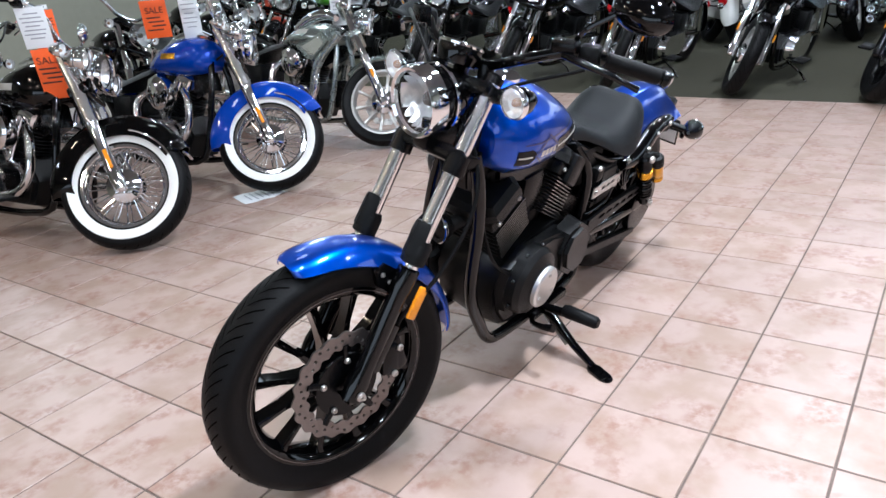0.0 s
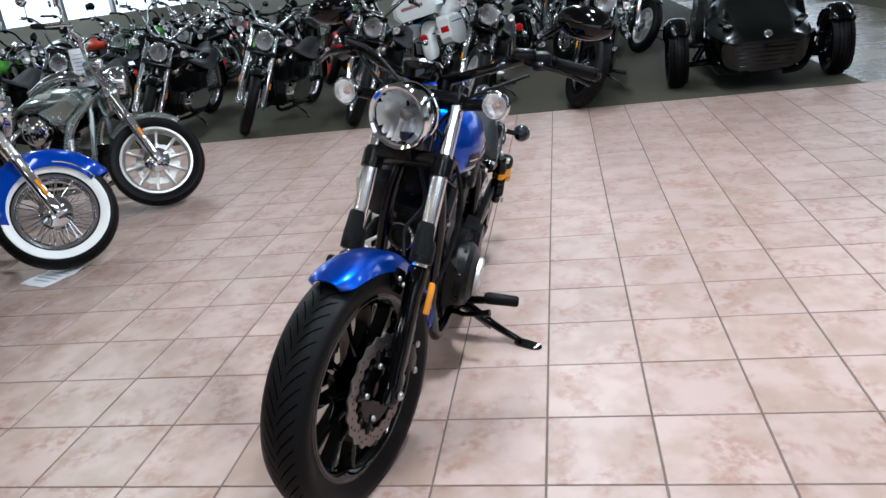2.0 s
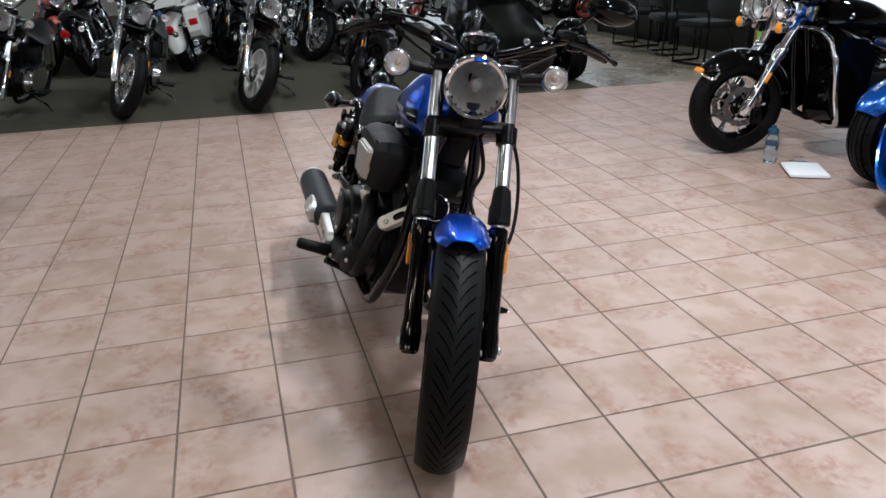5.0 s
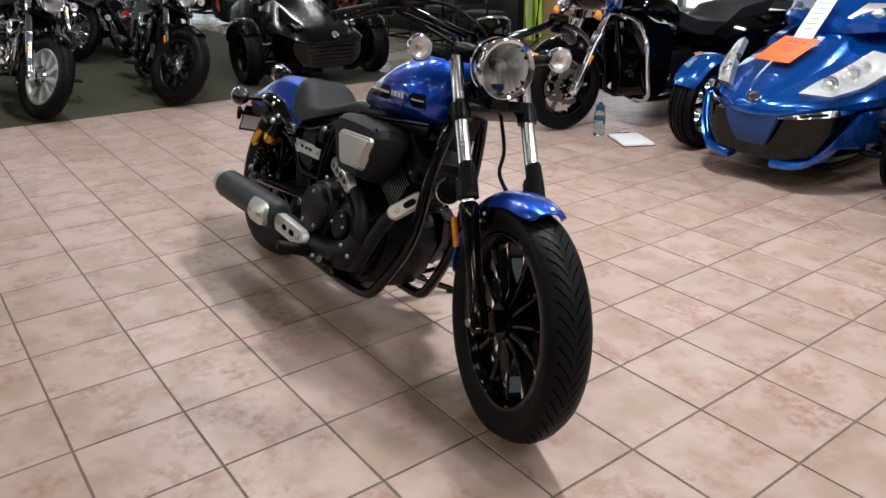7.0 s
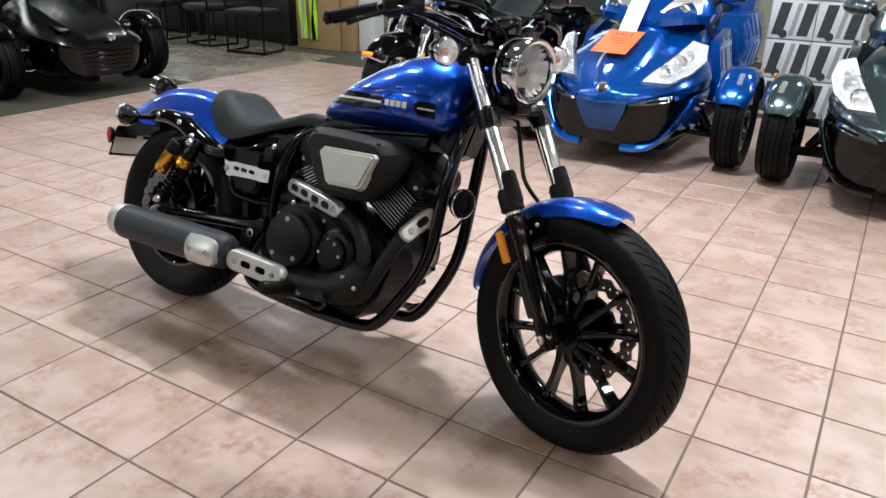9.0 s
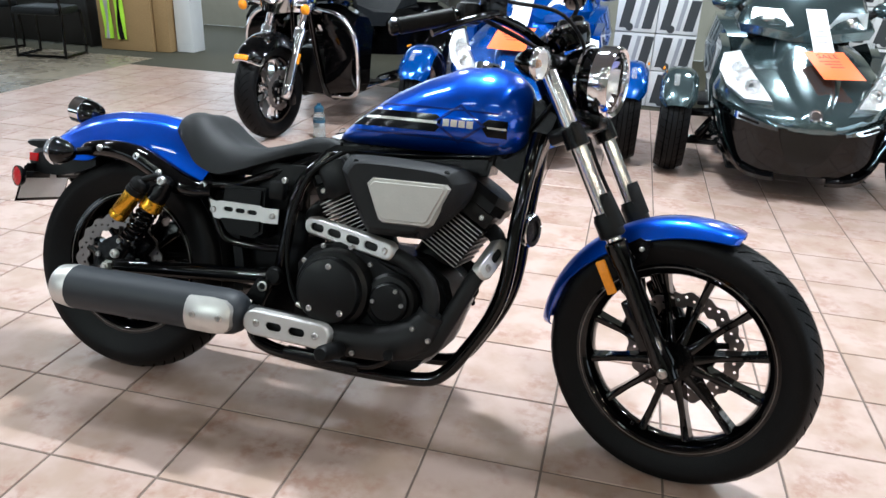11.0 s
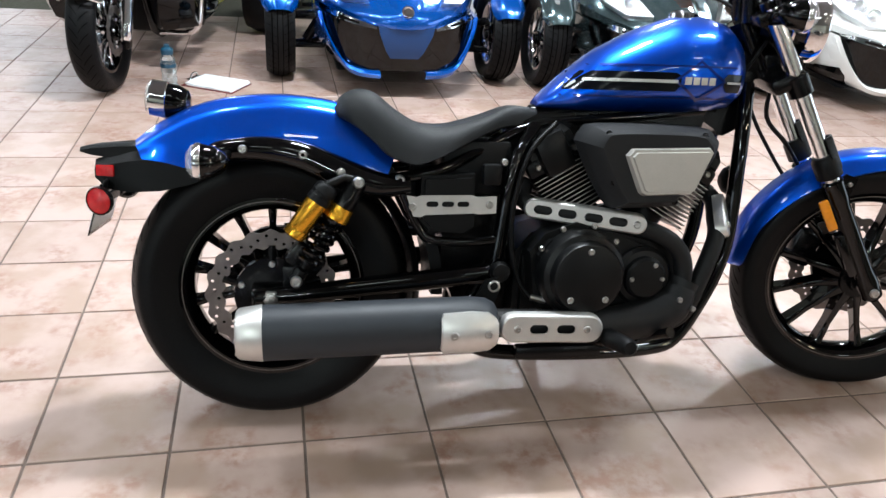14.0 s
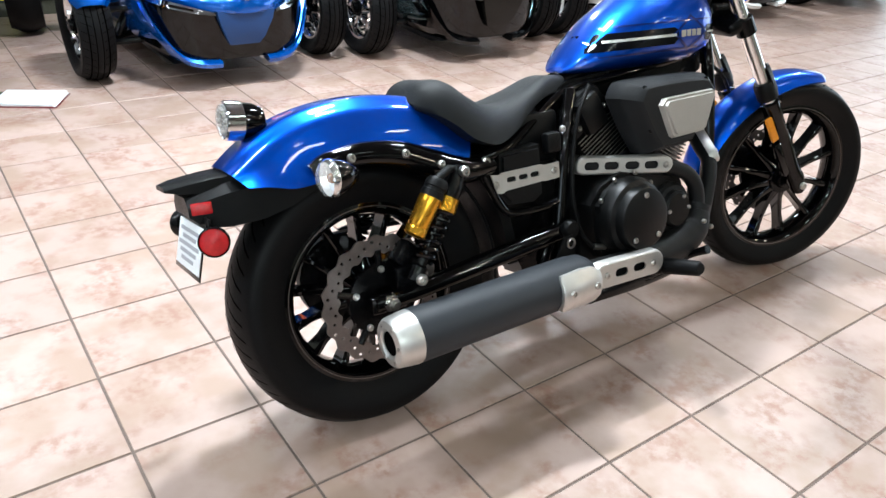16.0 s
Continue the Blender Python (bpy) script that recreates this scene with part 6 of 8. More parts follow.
        part("top_case_lamp", box(B(), (-0.505, 0, 0.92), (0.03, 0.3, 0.06), 0.01), M_RED, tb)
    if screen:
        rg = [[V(wb - 0.22 - 0.18 * f, 0.24 * (1 - 0.25 * f * f) * u, 0.98 + 0.42 * f) + V(-0.05 * u * u, 0, 0) for u in [-1, -0.5, 0, 0.5, 1]] for f in (0, 0.3, 0.6, 0.9, 1.0)]
        rg2 = [[q + V(-0.004, 0, 0) for q in r] for r in rg]
        part("wind_screen", loft(B(), [a + b[::-1] for a, b in zip(rg, rg2)]), M_GLASS, bike, "clear wind screen", S).visible_shadow = False
    return bike


def half_ring(x, pts):
    """A closed ring symmetric about y = 0 from half-profile points (y, z), bottom to top."""
    return [V(x, -y, z) for y, z in pts] + [V(x, y, z) for y, z in pts[::-1] if y > 1e-4]


def roadster(m, label, paint, low=False, panel=None, rim=None):
    """A three-wheeler with two wheels in front: front axle over the origin, facing +x."""
    tr = thing("three_wheeler", m, label, "three-wheeler", "three-wheeled roadsters")
    R, w, ty = 0.292, 0.175, 0.675
    panel, rim = panel or paint, rim or M_CHROME
    wheel(tr, (-1.70, 0, 0.30), 0.30, 0.23, 0.19, "alloy", 7, None, 0.6, M_BLACK, None, M_BLACK, False, "rear_wheel")
    for s in (1, -1):
        tm = Matrix.Translation((0, s * ty, R))
        fw = wheel(tr, (0, 0, 0), R, w, 0.188, "alloy", 6, tm, 0.8, rim if not low else M_BLACK, None, M_BLACK, False, "front_wheel")
        # Black rings and quads on the tyre draw the shade inside its grooves.
        bm = B()
        for k in (-0.045, -0.015, 0.015, 0.045):
            lathe(bm, [(R - 0.004 - abs(k) * 0.12, k - 0.0025), (R + 0.0008 - abs(k) * 0.12, k - 0.002), (R + 0.0008 - abs(k) * 0.12, k + 0.002), (R - 0.004 - abs(k) * 0.12, k + 0.0025)], (0, 0, 0), (0, 1, 0), 56, False)
        part("ring_groove_shade", bm, M_RECESS_SHADE, fw, m=tm, kind="stuff")
        bm = B()
        for i in range(40):
            a = 2 * math.pi * i / 40
            for q in (1, -1):
                th = a + (0.04 if q > 0 else 0)
                bm.faces.new([bm.verts.new((rr * math.cos(th + d), q * yy, rr * math.sin(th + d))) for rr, yy, d in ((R - 0.001, 0.022, -0.004), (R - 0.015, 0.078, 0.10), (R - 0.015, 0.078, 0.11), (R - 0.001, 0.022, 0.006))])
        part("groove_shade", bm, M_RECESS_SHADE, fw, m=tm, kind="stuff")
        # mudguard that follows the wheel, with marker lamp
        fd = fender(tr, (0, 0, 0), R + 0.03, 28 if not low else 40, 165, 0.105, paint if not low else M_GLOSS_BLACK, 0.05, 0.05, tm, "painted wheel mudguard", "front_mudguard", 20, flare=0.05)
        part("marker_lamp", box(B(), (0.16, s * 0.02, 0.275), (0.10, 0.035, 0.02), 0.008, Matrix.Rotation(radians(32), 4, "Y")), M_LENS if not low else M_BLACK, fd, m=tm)
        part("amber_marker", box(B(), (-0.02, s * 0.10, 0.315), (0.08, 0.012, 0.012), 0.004), M_AMBER if not low else M_BLACK, fd, m=tm)
        for z0, z1, dx in ((0.19, 0.22, 0.13), (0.19, 0.22, -0.13), (0.36, 0.38, 0.10), (0.36, 0.38, -0.10)):
            part("suspension_arm", tube(B(), [(dx * 0.2, s * (ty - 0.06), z0), (dx, s * 0.28, z1)], 0.017, 8), M_BLACK, tr, "black suspension arm")
        part("shock_absorber", tube(B(), [(0.0, s * 0.52, 0.22), (-0.02, s * 0.30, 0.56)], 0.03, 12), M_BLACK, tr)
    # hood
    dz = -0.05 if low else 0.0
    sec = [(0.575, 0.07, 0.425, 0.475), (0.55, 0.14, 0.42, 0.515), (0.46, 0.25, 0.43, 0.565), (0.32, 0.36, 0.445, 0.625), (0.14, 0.44, 0.455, 0.70), (-0.06, 0.47, 0.45, 0.78), (-0.26, 0.44, 0.43, 0.87), (-0.46, 0.40, 0.42, 0.93), (-0.62, 0.36, 0.42, 0.94)]
    if low:
        sec = [(0.545, 0.22, 0.405, 0.425), (0.50, 0.31, 0.40, 0.475), (0.40, 0.36, 0.41, 0.53), (0.20, 0.40, 0.42, 0.60), (-0.06, 0.41, 0.42, 0.68), (-0.26, 0.39, 0.41, 0.75), (-0.46, 0.36, 0.40, 0.81), (-0.62, 0.32, 0.40, 0.83)]
    sm = [spline([V(a, b, 0) for a, b in [(q[0], q[k]) for q in sec]], 3) for k in (1, 2, 3)]
    rings = []
    for a, b, c in zip(*sm):
        yw, z0, z1 = a.y, b.y, c.y
        h = z1 - z0
        if low:
            rings.append(half_ring(a.x, [(0, z0 - 0.01), (yw * 0.8, z0 - 0.005), (yw, z0 + 0.05 * h), (yw * 1.02, z0 + 0.30 * h), (yw * 0.93, z0 + 0.55 * h), (yw * 0.66, z0 + 0.90 * h), (yw * 0.60, z0 + 0.98 * h), (yw * 0.50, z0 + 0.95 * h), (yw * 0.25, z0 + 0.99 * h), (0, z1)]))
            continue
        rings.append(half_ring(a.x, [(0, z0 - 0.01), (yw * 0.8, z0 - 0.005), (yw, z0 + 0.03 * h), (yw * 1.02, z0 + 0.22 * h), (yw * 0.95, z0 + 0.45 * h), (yw * 0.78, z0 + 0.66 * h), (yw * 0.56, z0 + 0.74 * h), (yw * 0.37, z0 + 0.80 * h), (yw * 0.30, z0 + 0.92 * h), (yw * 0.23, z0 + 0.98 * h), (0, z1)]))
    hood = part("hood", loft(B(), rings), paint, tr, "painted front hood", None, 28)
    part("emblem", lathe(B(), [(0.034, 0.0), (0.034, 0.010), (0.026, 0.014), (0.022, 0.010), (0.001, 0.010)], (0.555, 0, 0.505 + dz * 0.6), (0.85, 0, 0.5), 24), M_CHROME, hood, "round chrome emblem")
    # nose: dark mouth, centre panel, lower lips, chrome strips
    nose = part("air_intake", loft(B(), [half_ring(x, [(0, z0), (y * 0.85, z0), (y, z0 + 0.06), (y * 1.06, z1), (0, z1)]) for x, y, z0, z1 in ((0.485, 0.22, 0.165, 0.42), (0.44, 0.32, 0.16, 0.425), (0.33, 0.40, 0.155, 0.44), (0.12, 0.43, 0.155, 0.445), (-0.2, 0.40, 0.16, 0.45), (-0.6, 0.36, 0.17, 0.45))]), M_GLOSS_BLACK, tr, "black lower air intake", None, 30)
    # Unseen slab added to deepen the shade on the floor beneath.
    part("shade_slab", slab(B(), [(0.42, 0.15), (0.30, 0.125), (-1.3, 0.13), (-1.35, 0.16)], -0.36, 0.36, 0.008), M_PLASTIC, tr)
    if low:
        for i in range(6):
            part("grille_bar", box(B(), (0.492 - 0.004 * i, 0, 0.39 - 0.036 * i), (0.03, 0.50 - 0.02 * i, 0.012), 0.004), M_GLOSS_BLACK, nose, "gloss black grille bar")
    else:
        part("centre_panel", loft(B(), [[V(x + dx, y * u, z) for u in (-1, -0.5, 0, 0.5, 1)] + [V(x + dx - 0.03, y * u, z) for u in (1, 0.5, 0, -0.5, -1)] for x, dx, y, z in ((0.562, 0, 0.155, 0.428), (0.56, 0, 0.145, 0.38), (0.54, 0, 0.105, 0.285), (0.52, 0, 0.08, 0.245))]), panel, nose, "painted centre panel", None, 30)
    for s in (1, -1):
        if not low:
            part("chrome_strip", loft(B(), [[V(x, s * y, z), V(x - 0.01, s * y, z + h), V(x - 0.03, s * y, z + h), V(x - 0.03, s * y, z)] for x, y, z, h in ((0.565, 0.165, 0.412, 0.012), (0.51, 0.27, 0.42, 0.030), (0.41, 0.36, 0.432, 0.036), (0.29, 0.425, 0.452, 0.010))]), M_CHROME, nose, "chrome strip")
            part("strip_shadow", loft(B(), [[V(x, s * y, z), V(x, s * y, z + h), V(x - 0.01, s * y, z + h), V(x - 0.01, s * y, z)] for x, y, z, h in ((0.518, 0.265, 0.430, 0.012), (0.425, 0.355, 0.440, 0.014))]), M_BLACK, nose)
        lip = [(0.30, 0.455, 0.44, 0.02), (0.35, 0.435, 0.37, 0.02), (0.41, 0.385, 0.27, 0.024), (0.465, 0.315, 0.185, 0.034), (0.50, 0.23, 0.158, 0.04), (0.51, 0.13, 0.152, 0.028)]
        part("lower_lip", loft(B(), [[V(x, s * y, z - h), V(x + 0.015, s * y, z), V(x, s * y, z + h * 0.6), V(x - 0.10, s * (y + 0.02), z + h), V(x - 0.12, s * (y + 0.02), z - h)] for x, y, z, h in [(q.x, q.y, q.z, 0.024) for q in spline([V(a, b, c) for a, b, c, d in lip], 3)]]), paint if paint is not M_GREY_TRIKE and not low else M_GLOSS_BLACK, nose, "painted lower lip", None, 40)
        if not low:
            side = [(q.x, q.y, q.z) for q in spline([V(a, b, c) for a, b, c, d in lip[:5]], 3)]
            part("nose_side", loft(B(), [[V(x - 0.02, s * (y + 0.012), z), V(x - 0.40, s * min(y + 0.10, 0.475), z + 0.015), V(x - 0.40, s * (min(y + 0.10, 0.475) - 0.02), z + 0.015), V(x - 0.03, s * (y - 0.01), z)] for x, y, z in side]), paint, nose, "painted nose side", None, 40)
        # headlights
        if not low:
            hp = [(0.475, 0.205, 0.542), (0.40, 0.245, 0.592), (0.26, 0.315, 0.662), (0.10, 0.375, 0.748), (0.03, 0.455, 0.72), (0.10, 0.470, 0.64), (0.24, 0.425, 0.575), (0.38, 0.335, 0.528)]
            c = sum((V(*q) for q in hp), V(0, 0, 0)) / 8
            o = V(0.022, 0.008, 0.018)
            q0 = [V(*q) for q in hp]
            sg = lambda q: V(q.x, s * q.y, q.z)
            bk = part("headlight", loft(B(), [[sg(q - o) for q in q0], [sg(q + o * 0.4) for q in q0], [sg(q.lerp(c, 0.12) + o * 0.4) for q in q0], [sg(q.lerp(c, 0.4) - o * 0.3) for q in q0]]), M_REFLECTOR, tr, "clear twin headlight unit")
            for f, r in ((0.22, 0.042), (0.55, 0.052), (0.8, 0.035)):
                p = V(0.42 - 0.32 * f, 0.27 + 0.13 * f, 0.56 + 0.13 * f)
                part("projector", lathe(B(), [(r, 0.0), (r, 0.018), (r * 0.8, 0.024), (r * 0.7, 0.016), (r * 0.3, 0.026), (0.001, 0.028)], sg(p + o * 0.1), (0.8, s * 0.3, 0.45), 18), M_CHROME, bk)
            g = part("lens", loft(B(), [[sg(q + o * 0.5) for q in q0], [sg(q.lerp(c, 0.25) + o * 1.0) for q in q0], [sg(q.lerp(c, 0.6) + o * 1.25) for q in q0], [sg(q.lerp(c, 0.95) + o * 1.3) for q in q0]]), M_LENS, bk)
            g.visible_shadow = False
        else:
            lp = part("headlight", box(B(), (0.33, s * 0.30, 0.545), (0.14, 0.07, 0.035), 0.012, Matrix.Rotation(-s * 0.6, 4, "Z") @ Matrix.Rotation(0.3, 4, "Y")), M_GLOSS_BLACK, tr, "narrow headlight")
            part("lens", box(B(), (0.37, s * 0.29, 0.545), (0.06, 0.05, 0.022), 0.008, Matrix.Rotation(-s * 0.6, 4, "Z")), M_LENS, lp)
        # side panels
        part("side_panel", loft(B(), [[V(x, s * y, z) for y, z in ((y0, z0), (y0 + 0.03, (z0 + z1) / 2), (y0 - 0.01, z1), (y0 - 0.06, z1), (y0 - 0.06, z0))] for x, y0, z0, z1 in ((-0.30, 0.46, 0.30, 0.72), (-0.55, 0.47, 0.26, 0.78), (-0.9, 0.42, 0.25, 0.70), (-1.25, 0.36, 0.28, 0.62))]), paint, tr, "painted side panel", None, 40)
        part("foot_board", box(B(), (-0.85, s * 0.45, 0.30), (0.4, 0.14, 0.03), 0.01), M_PLASTIC, tr)
        if not low:
            part("side_case", loft(B(), [[V(x, s * y, z) for y, z in ((0.22, z0), (y0, z0 + 0.03), (y0 + 0.02, (z0 + z1) / 2), (y0 - 0.03, z1), (0.22, z1))] for x, y0, z0, z1 in ((-1.25, 0.38, 0.42, 0.70), (-1.4, 0.46, 0.38, 0.80), (-1.9, 0.46, 0.40, 0.82), (-2.1, 0.40, 0.46, 0.78))]), paint, tr, "painted side case", None, 35)
        part("grip", tube(B(), [(-0.66, s * 0.24, 1.02), (-0.74, s * 0.40, 1.03)], 0.018, 10), M_RUBBER, tr)
        part("mirror", loft(B(), [[V(-0.42 + x, s * 0.46 + 0.09 * k * math.cos(a), 0.98 + 0.05 * k * math.sin(a)) for a in [2 * math.pi * j / 14 for j in range(14)]] for x, k in ((0.07, 0.2), (0.05, 0.7), (0.0, 1.0), (-0.04, 1.0))]), paint if not low else M_GLOSS_BLACK, tr, "painted mirror shell")
        part("mirror_arm", tube(B(), [(-0.42, s * 0.30, 0.90), (-0.42, s * 0.40, 0.97)], 0.02, 8), M_BLACK, tr)
    # fairing and screen
    if not low:
        up = part("upper_fairing", loft(B(), [half_ring(x, [(0, z0), (y, z0), (y * 1.05, z0 + 0.05), (y * 0.8, z1 - 0.03), (0, z1)]) for x, y, z0, z1 in ((-0.10, 0.10, 0.80, 0.85), (-0.18, 0.26, 0.82, 0.93), (-0.30, 0.36, 0.82, 1.02), (-0.48, 0.38, 0.85, 1.10), (-0.60, 0.34, 0.88, 1.12))]), paint, tr, "painted upper fairing", None, 32)
        for s in (1, -1):
            hp = [V(-0.15, 0.09, 0.885), V(-0.215, 0.16, 0.965), V(-0.285, 0.315, 0.965), V(-0.265, 0.32, 0.885), V(-0.19, 0.22, 0.845)]
            c = sum(hp, V(0, 0, 0)) / 5
            sg = lambda q: V(q.x, s * q.y, q.z)
            o = V(0.035, 0.0, 0.012)
            fl = part("driving_lamp", loft(B(), [[sg(q - o) for q in hp], [sg(q + o * 0.3) for q in hp], [sg(q.lerp(c, 0.3) + o * 0.1) for q in hp]]), M_REFLECTOR, up, "clear driving lamp")
            part("projector", lathe(B(), [(0.036, 0), (0.034, 0.02), (0.02, 0.03), (0.001, 0.032)], sg(c), (0.9, s * 0.2, 0.1), 16), M_CHROME, fl)
            part("lens", loft(B(), [[sg(q + o * 0.4) for q in hp], [sg(q.lerp(c, 0.4) + o * 0.9) for q in hp], [sg(q.lerp(c, 0.9) + o * 1.0) for q in hp]]), M_GLASS, fl).visible_shadow = False
        rg = [[V(-0.42 - 0.22 * f - 0.12 * u * u, 0.30 * u, 1.06 + 0.36 * f - 0.05 * u * u) for u in (-1, -0.6, -0.2, 0.2, 0.6, 1)] for f in (0, 0.35, 0.7, 1)]
        part("wind_screen", loft(B(), [r + [q + V(-0.005, 0, 0) for q in r[::-1]] for r in rg]), M_GLASS, tr, "clear wind screen").visible_shadow = False
    else:
        part("dash_cowl", loft(B(), [half_ring(x, [(0, z0), (y, z0), (y * 0.7, z1), (0, z1 + 0.02)]) for x, y, z0, z1 in ((-0.40, 0.14, 0.78, 0.84), (-0.52, 0.2, 0.80, 0.95), (-0.66, 0.16, 0.84, 0.98))]), M_GLOSS_BLACK, tr)
    part("cowl", loft(B(), [half_ring(x, [(0, z0), (y, z0 + 0.02), (y, z1 - 0.06), (y * 0.6, z1), (0, z1)]) for x, y, z0, z1 in ((-0.50, 0.30, 0.35, 0.90), (-0.75, 0.26, 0.30, 0.86), (-1.1, 0.22, 0.30, 0.72), (-1.5, 0.22, 0.40, 0.70), (-2.0, 0.24, 0.46, 0.72))]), M_BLACK if not low else paint, tr, "dark centre body", None, 40)
    part("seat", loft(B(), [[V(x, -y, z - 0.10), V(x, -y, z - 0.02), V(x, -y * 0.6, z), V(x, y * 0.6, z), V(x, y, z - 0.02), V(x, y, z - 0.10)] for x, y, z in ((-0.72, 0.10, 0.84), (-0.90, 0.17, 0.80), (-1.15, 0.21, 0.76), (-1.38, 0.21, 0.80), (-1.46, 0.2, 0.90), (-1.75, 0.2, 0.90), (-1.85, 0.18, 1.0))]), M_VINYL, tr, "black touring seat", None, 50)
    part("handlebar", tube(B(), [(-0.74, -0.40, 1.03), (-0.62, -0.20, 1.0), (-0.58, 0, 0.96), (-0.62, 0.20, 1.0), (-0.74, 0.40, 1.03)], 0.016, 10, 4), M_BLACK, tr)
    if not low:
        part("top_case", loft(B(), [half_ring(x, [(0, 0.78), (y, 0.78), (y * 1.05, 0.92), (y * 0.8, 1.05), (0, 1.07)]) for x, y in ((-1.84, 0.26), (-1.95, 0.34), (-2.2, 0.34), (-2.28, 0.28))]), paint, tr, "painted top case", None, 35)
    return tr


def touring_trike(m, label):
    """Black touring trike: front wheel axle over the origin, facing +x, full fairing with three lamps."""
    tr = thing("touring_trike", m, label, "trike", "")
    R = 0.318
    S = Matrix.Rotation(radians(1), 4, "Z")
    fw = wheel(tr, (0, 0, R), R, 0.14, 0.215, "cast", 9, S, 0.9, M_GLOSS_BLACK, None, M_CHROME, True, "front_wheel", M_CHROME)
    for s in (1, -1):
        wave_disc(fw, (0, 0, R), 0.128, 0.09, s * 0.075, S, 8, True, M_DISC)
    rake = radians(28)
    ax = V(-math.sin(rake), 0, math.cos(rake))
    for s in (1, -1):
        o = V(0, s * 0.125, R)
        part("fork_tube", tube(B(), [o + ax * 0.28, o + ax * 0.72], 0.027, 14), M_CHROME, tr, "chrome fork tube", S)
        lo = part("fork_lower", lathe(B(), [(0.022, -0.05), (0.036, -0.03), (0.038, 0.05), (0.034, 0.1), (0.034, 0.34), (0.04, 0.36), (0.04, 0.42), (0.03, 0.43)], o, ax, 18), M_CHROME, tr, "chrome fork lower leg", S)
        part("side_reflector", box(B(), o + ax * 0.22 + V(0.0, s * 0.037, 0), (0.022, 0.008, 0.07), 0.003, Matrix.Rotation(-rake, 4, "Y")), M_AMBER, lo, m=S)
        part("brake_caliper", box(B(), (-0.10, s * 0.09, R - 0.06), (0.07, 0.05, 0.11), 0.014), M_BLACK, tr, m=S)
    fd = fender(tr, (0, 0, R), R + 0.045, 40, 168, 0.10, M_GLOSS_BLACK, 0.075, 0.10, S, "gloss black front mudguard", "front_mudguard", 26)
    part("amber_marker", box(B(), (0.284, 0, R + 0.238), (0.035, 0.09, 0.022), 0.008, Matrix.Rotation(0.9, 4, "Y")), M_AMBER, fd, "amber marker on mudguard tip", S)
    part("mudguard_trim", tube(B(), [(0.19, -0.101, R + 0.225), (0.23, -0.099, R + 0.192), (0.272, -0.06, R + 0.212), (0.288, 0, R + 0.224), (0.272, 0.06, R + 0.212), (0.23, 0.099, R + 0.192), (0.19, 0.101, R + 0.225)], 0.009, 8, 4), M_CHROME, fd, m=S)
    part("nacelle", loft(B(), [half_ring(x, [(0, 0.78), (y, 0.80), (y * 1.1, 0.93), (y * 0.9, 1.03), (0, 1.07)]) for x, y in ((-0.10, 0.10), (-0.16, 0.16), (-0.32, 0.17), (-0.40, 0.12))]), M_CHROME, tr, "chrome headlamp nacelle", S, 45)
    headlamp(tr, (-0.07, 0, 0.945), 0.095, 0.10, S, M_CHROME)
    for s in (1, -1):
        headlamp(tr, (-0.10, s * 0.195, 0.925), 0.062, 0.09, S, M_CHROME, name="auxiliary_lamp")
        turn_signal(tr, (-0.09, s * 0.235, 0.825), (1, 0, 0), 0.034, M_CHROME, S, [(-0.15, s * 0.12, 0.83), (-0.12, s * 0.21, 0.83)], M_AMBER)
    part("lamp_bar", tube(B(), [(-0.14, -0.26, 0.85), (-0.13, 0, 0.84), (-0.14, 0.26, 0.85)], 0.014, 10, 4), M_CHROME, tr, m=S)
    part("batwing_fairing", loft(B(), [half_ring(x, [(0, z0), (y, z0 + 0.08), (y * 1.06, z0 + 0.2), (y * 0.8, z1), (0, z1 + 0.04)]) for x, y, z0, z1 in ((-0.12, 0.20, 0.98, 1.16), (-0.18, 0.34, 0.93, 1.26), (-0.32, 0.43, 0.90, 1.30), (-0.42, 0.42, 0.92, 1.28))]), M_GLOSS_BLACK, tr, "gloss black batwing fairing", S, 40)
    # legs, engine, tank, seat
    for s in (1, -1):
        part("leg_fairing", loft(B(), [[V(x, s * y, z) for y, z in ((0.20, z0), (0.40, z0 + 0.04), (0.43, z1 - 0.06), (0.30, z1), (0.18, z1))] for x, z0, z1 in ((-0.36, 0.32, 0.78), (-0.42, 0.24, 0.84), (-0.55, 0.22, 0.82), (-0.62, 0.26, 0.74))]), M_GLOSS_BLACK, tr, "gloss black leg fairing", None, 40)
        part("crash_bar", tube(B(), [(-0.40, s * 0.12, 0.80), (-0.37, s * 0.34, 0.76), (-0.37, s * 0.43, 0.62), (-0.40, s * 0.43, 0.42), (-0.48, s * 0.36, 0.24), (-0.55, s * 0.14, 0.20)], 0.017, 10, 4), M_CHROME, tr, "chrome crash bar")
        part("foot_board", box(B(), (-0.72, s * 0.34, 0.28), (0.30, 0.12, 0.025), 0.01), M_CHROME, tr)
        part("down_tube", tube(B(), [(-0.38, s * 0.06, 0.85), (-0.46, s * 0.10, 0.40), (-0.6, s * 0.13, 0.18), (-1.4, s * 0.14, 0.2)], 0.022, 10, 3), M_GLOSS_BLACK, tr)
        wheel(tr, (-1.66, s * 0.56, 0.31), 0.31, 0.2, 0.2, "alloy", 9, None, 0.5, M_ALU, None, M_ALU, False, "rear_wheel")
        fender(tr, (-1.66, s * 0.0, 0.31), 0.36, 10, 175, 0.13, M_GLOSS_BLACK, 0.06, 0.06, Matrix.Translation((0, s * 0.55, 0)), "gloss black rear mudguard", "rear_mudguard", 18)
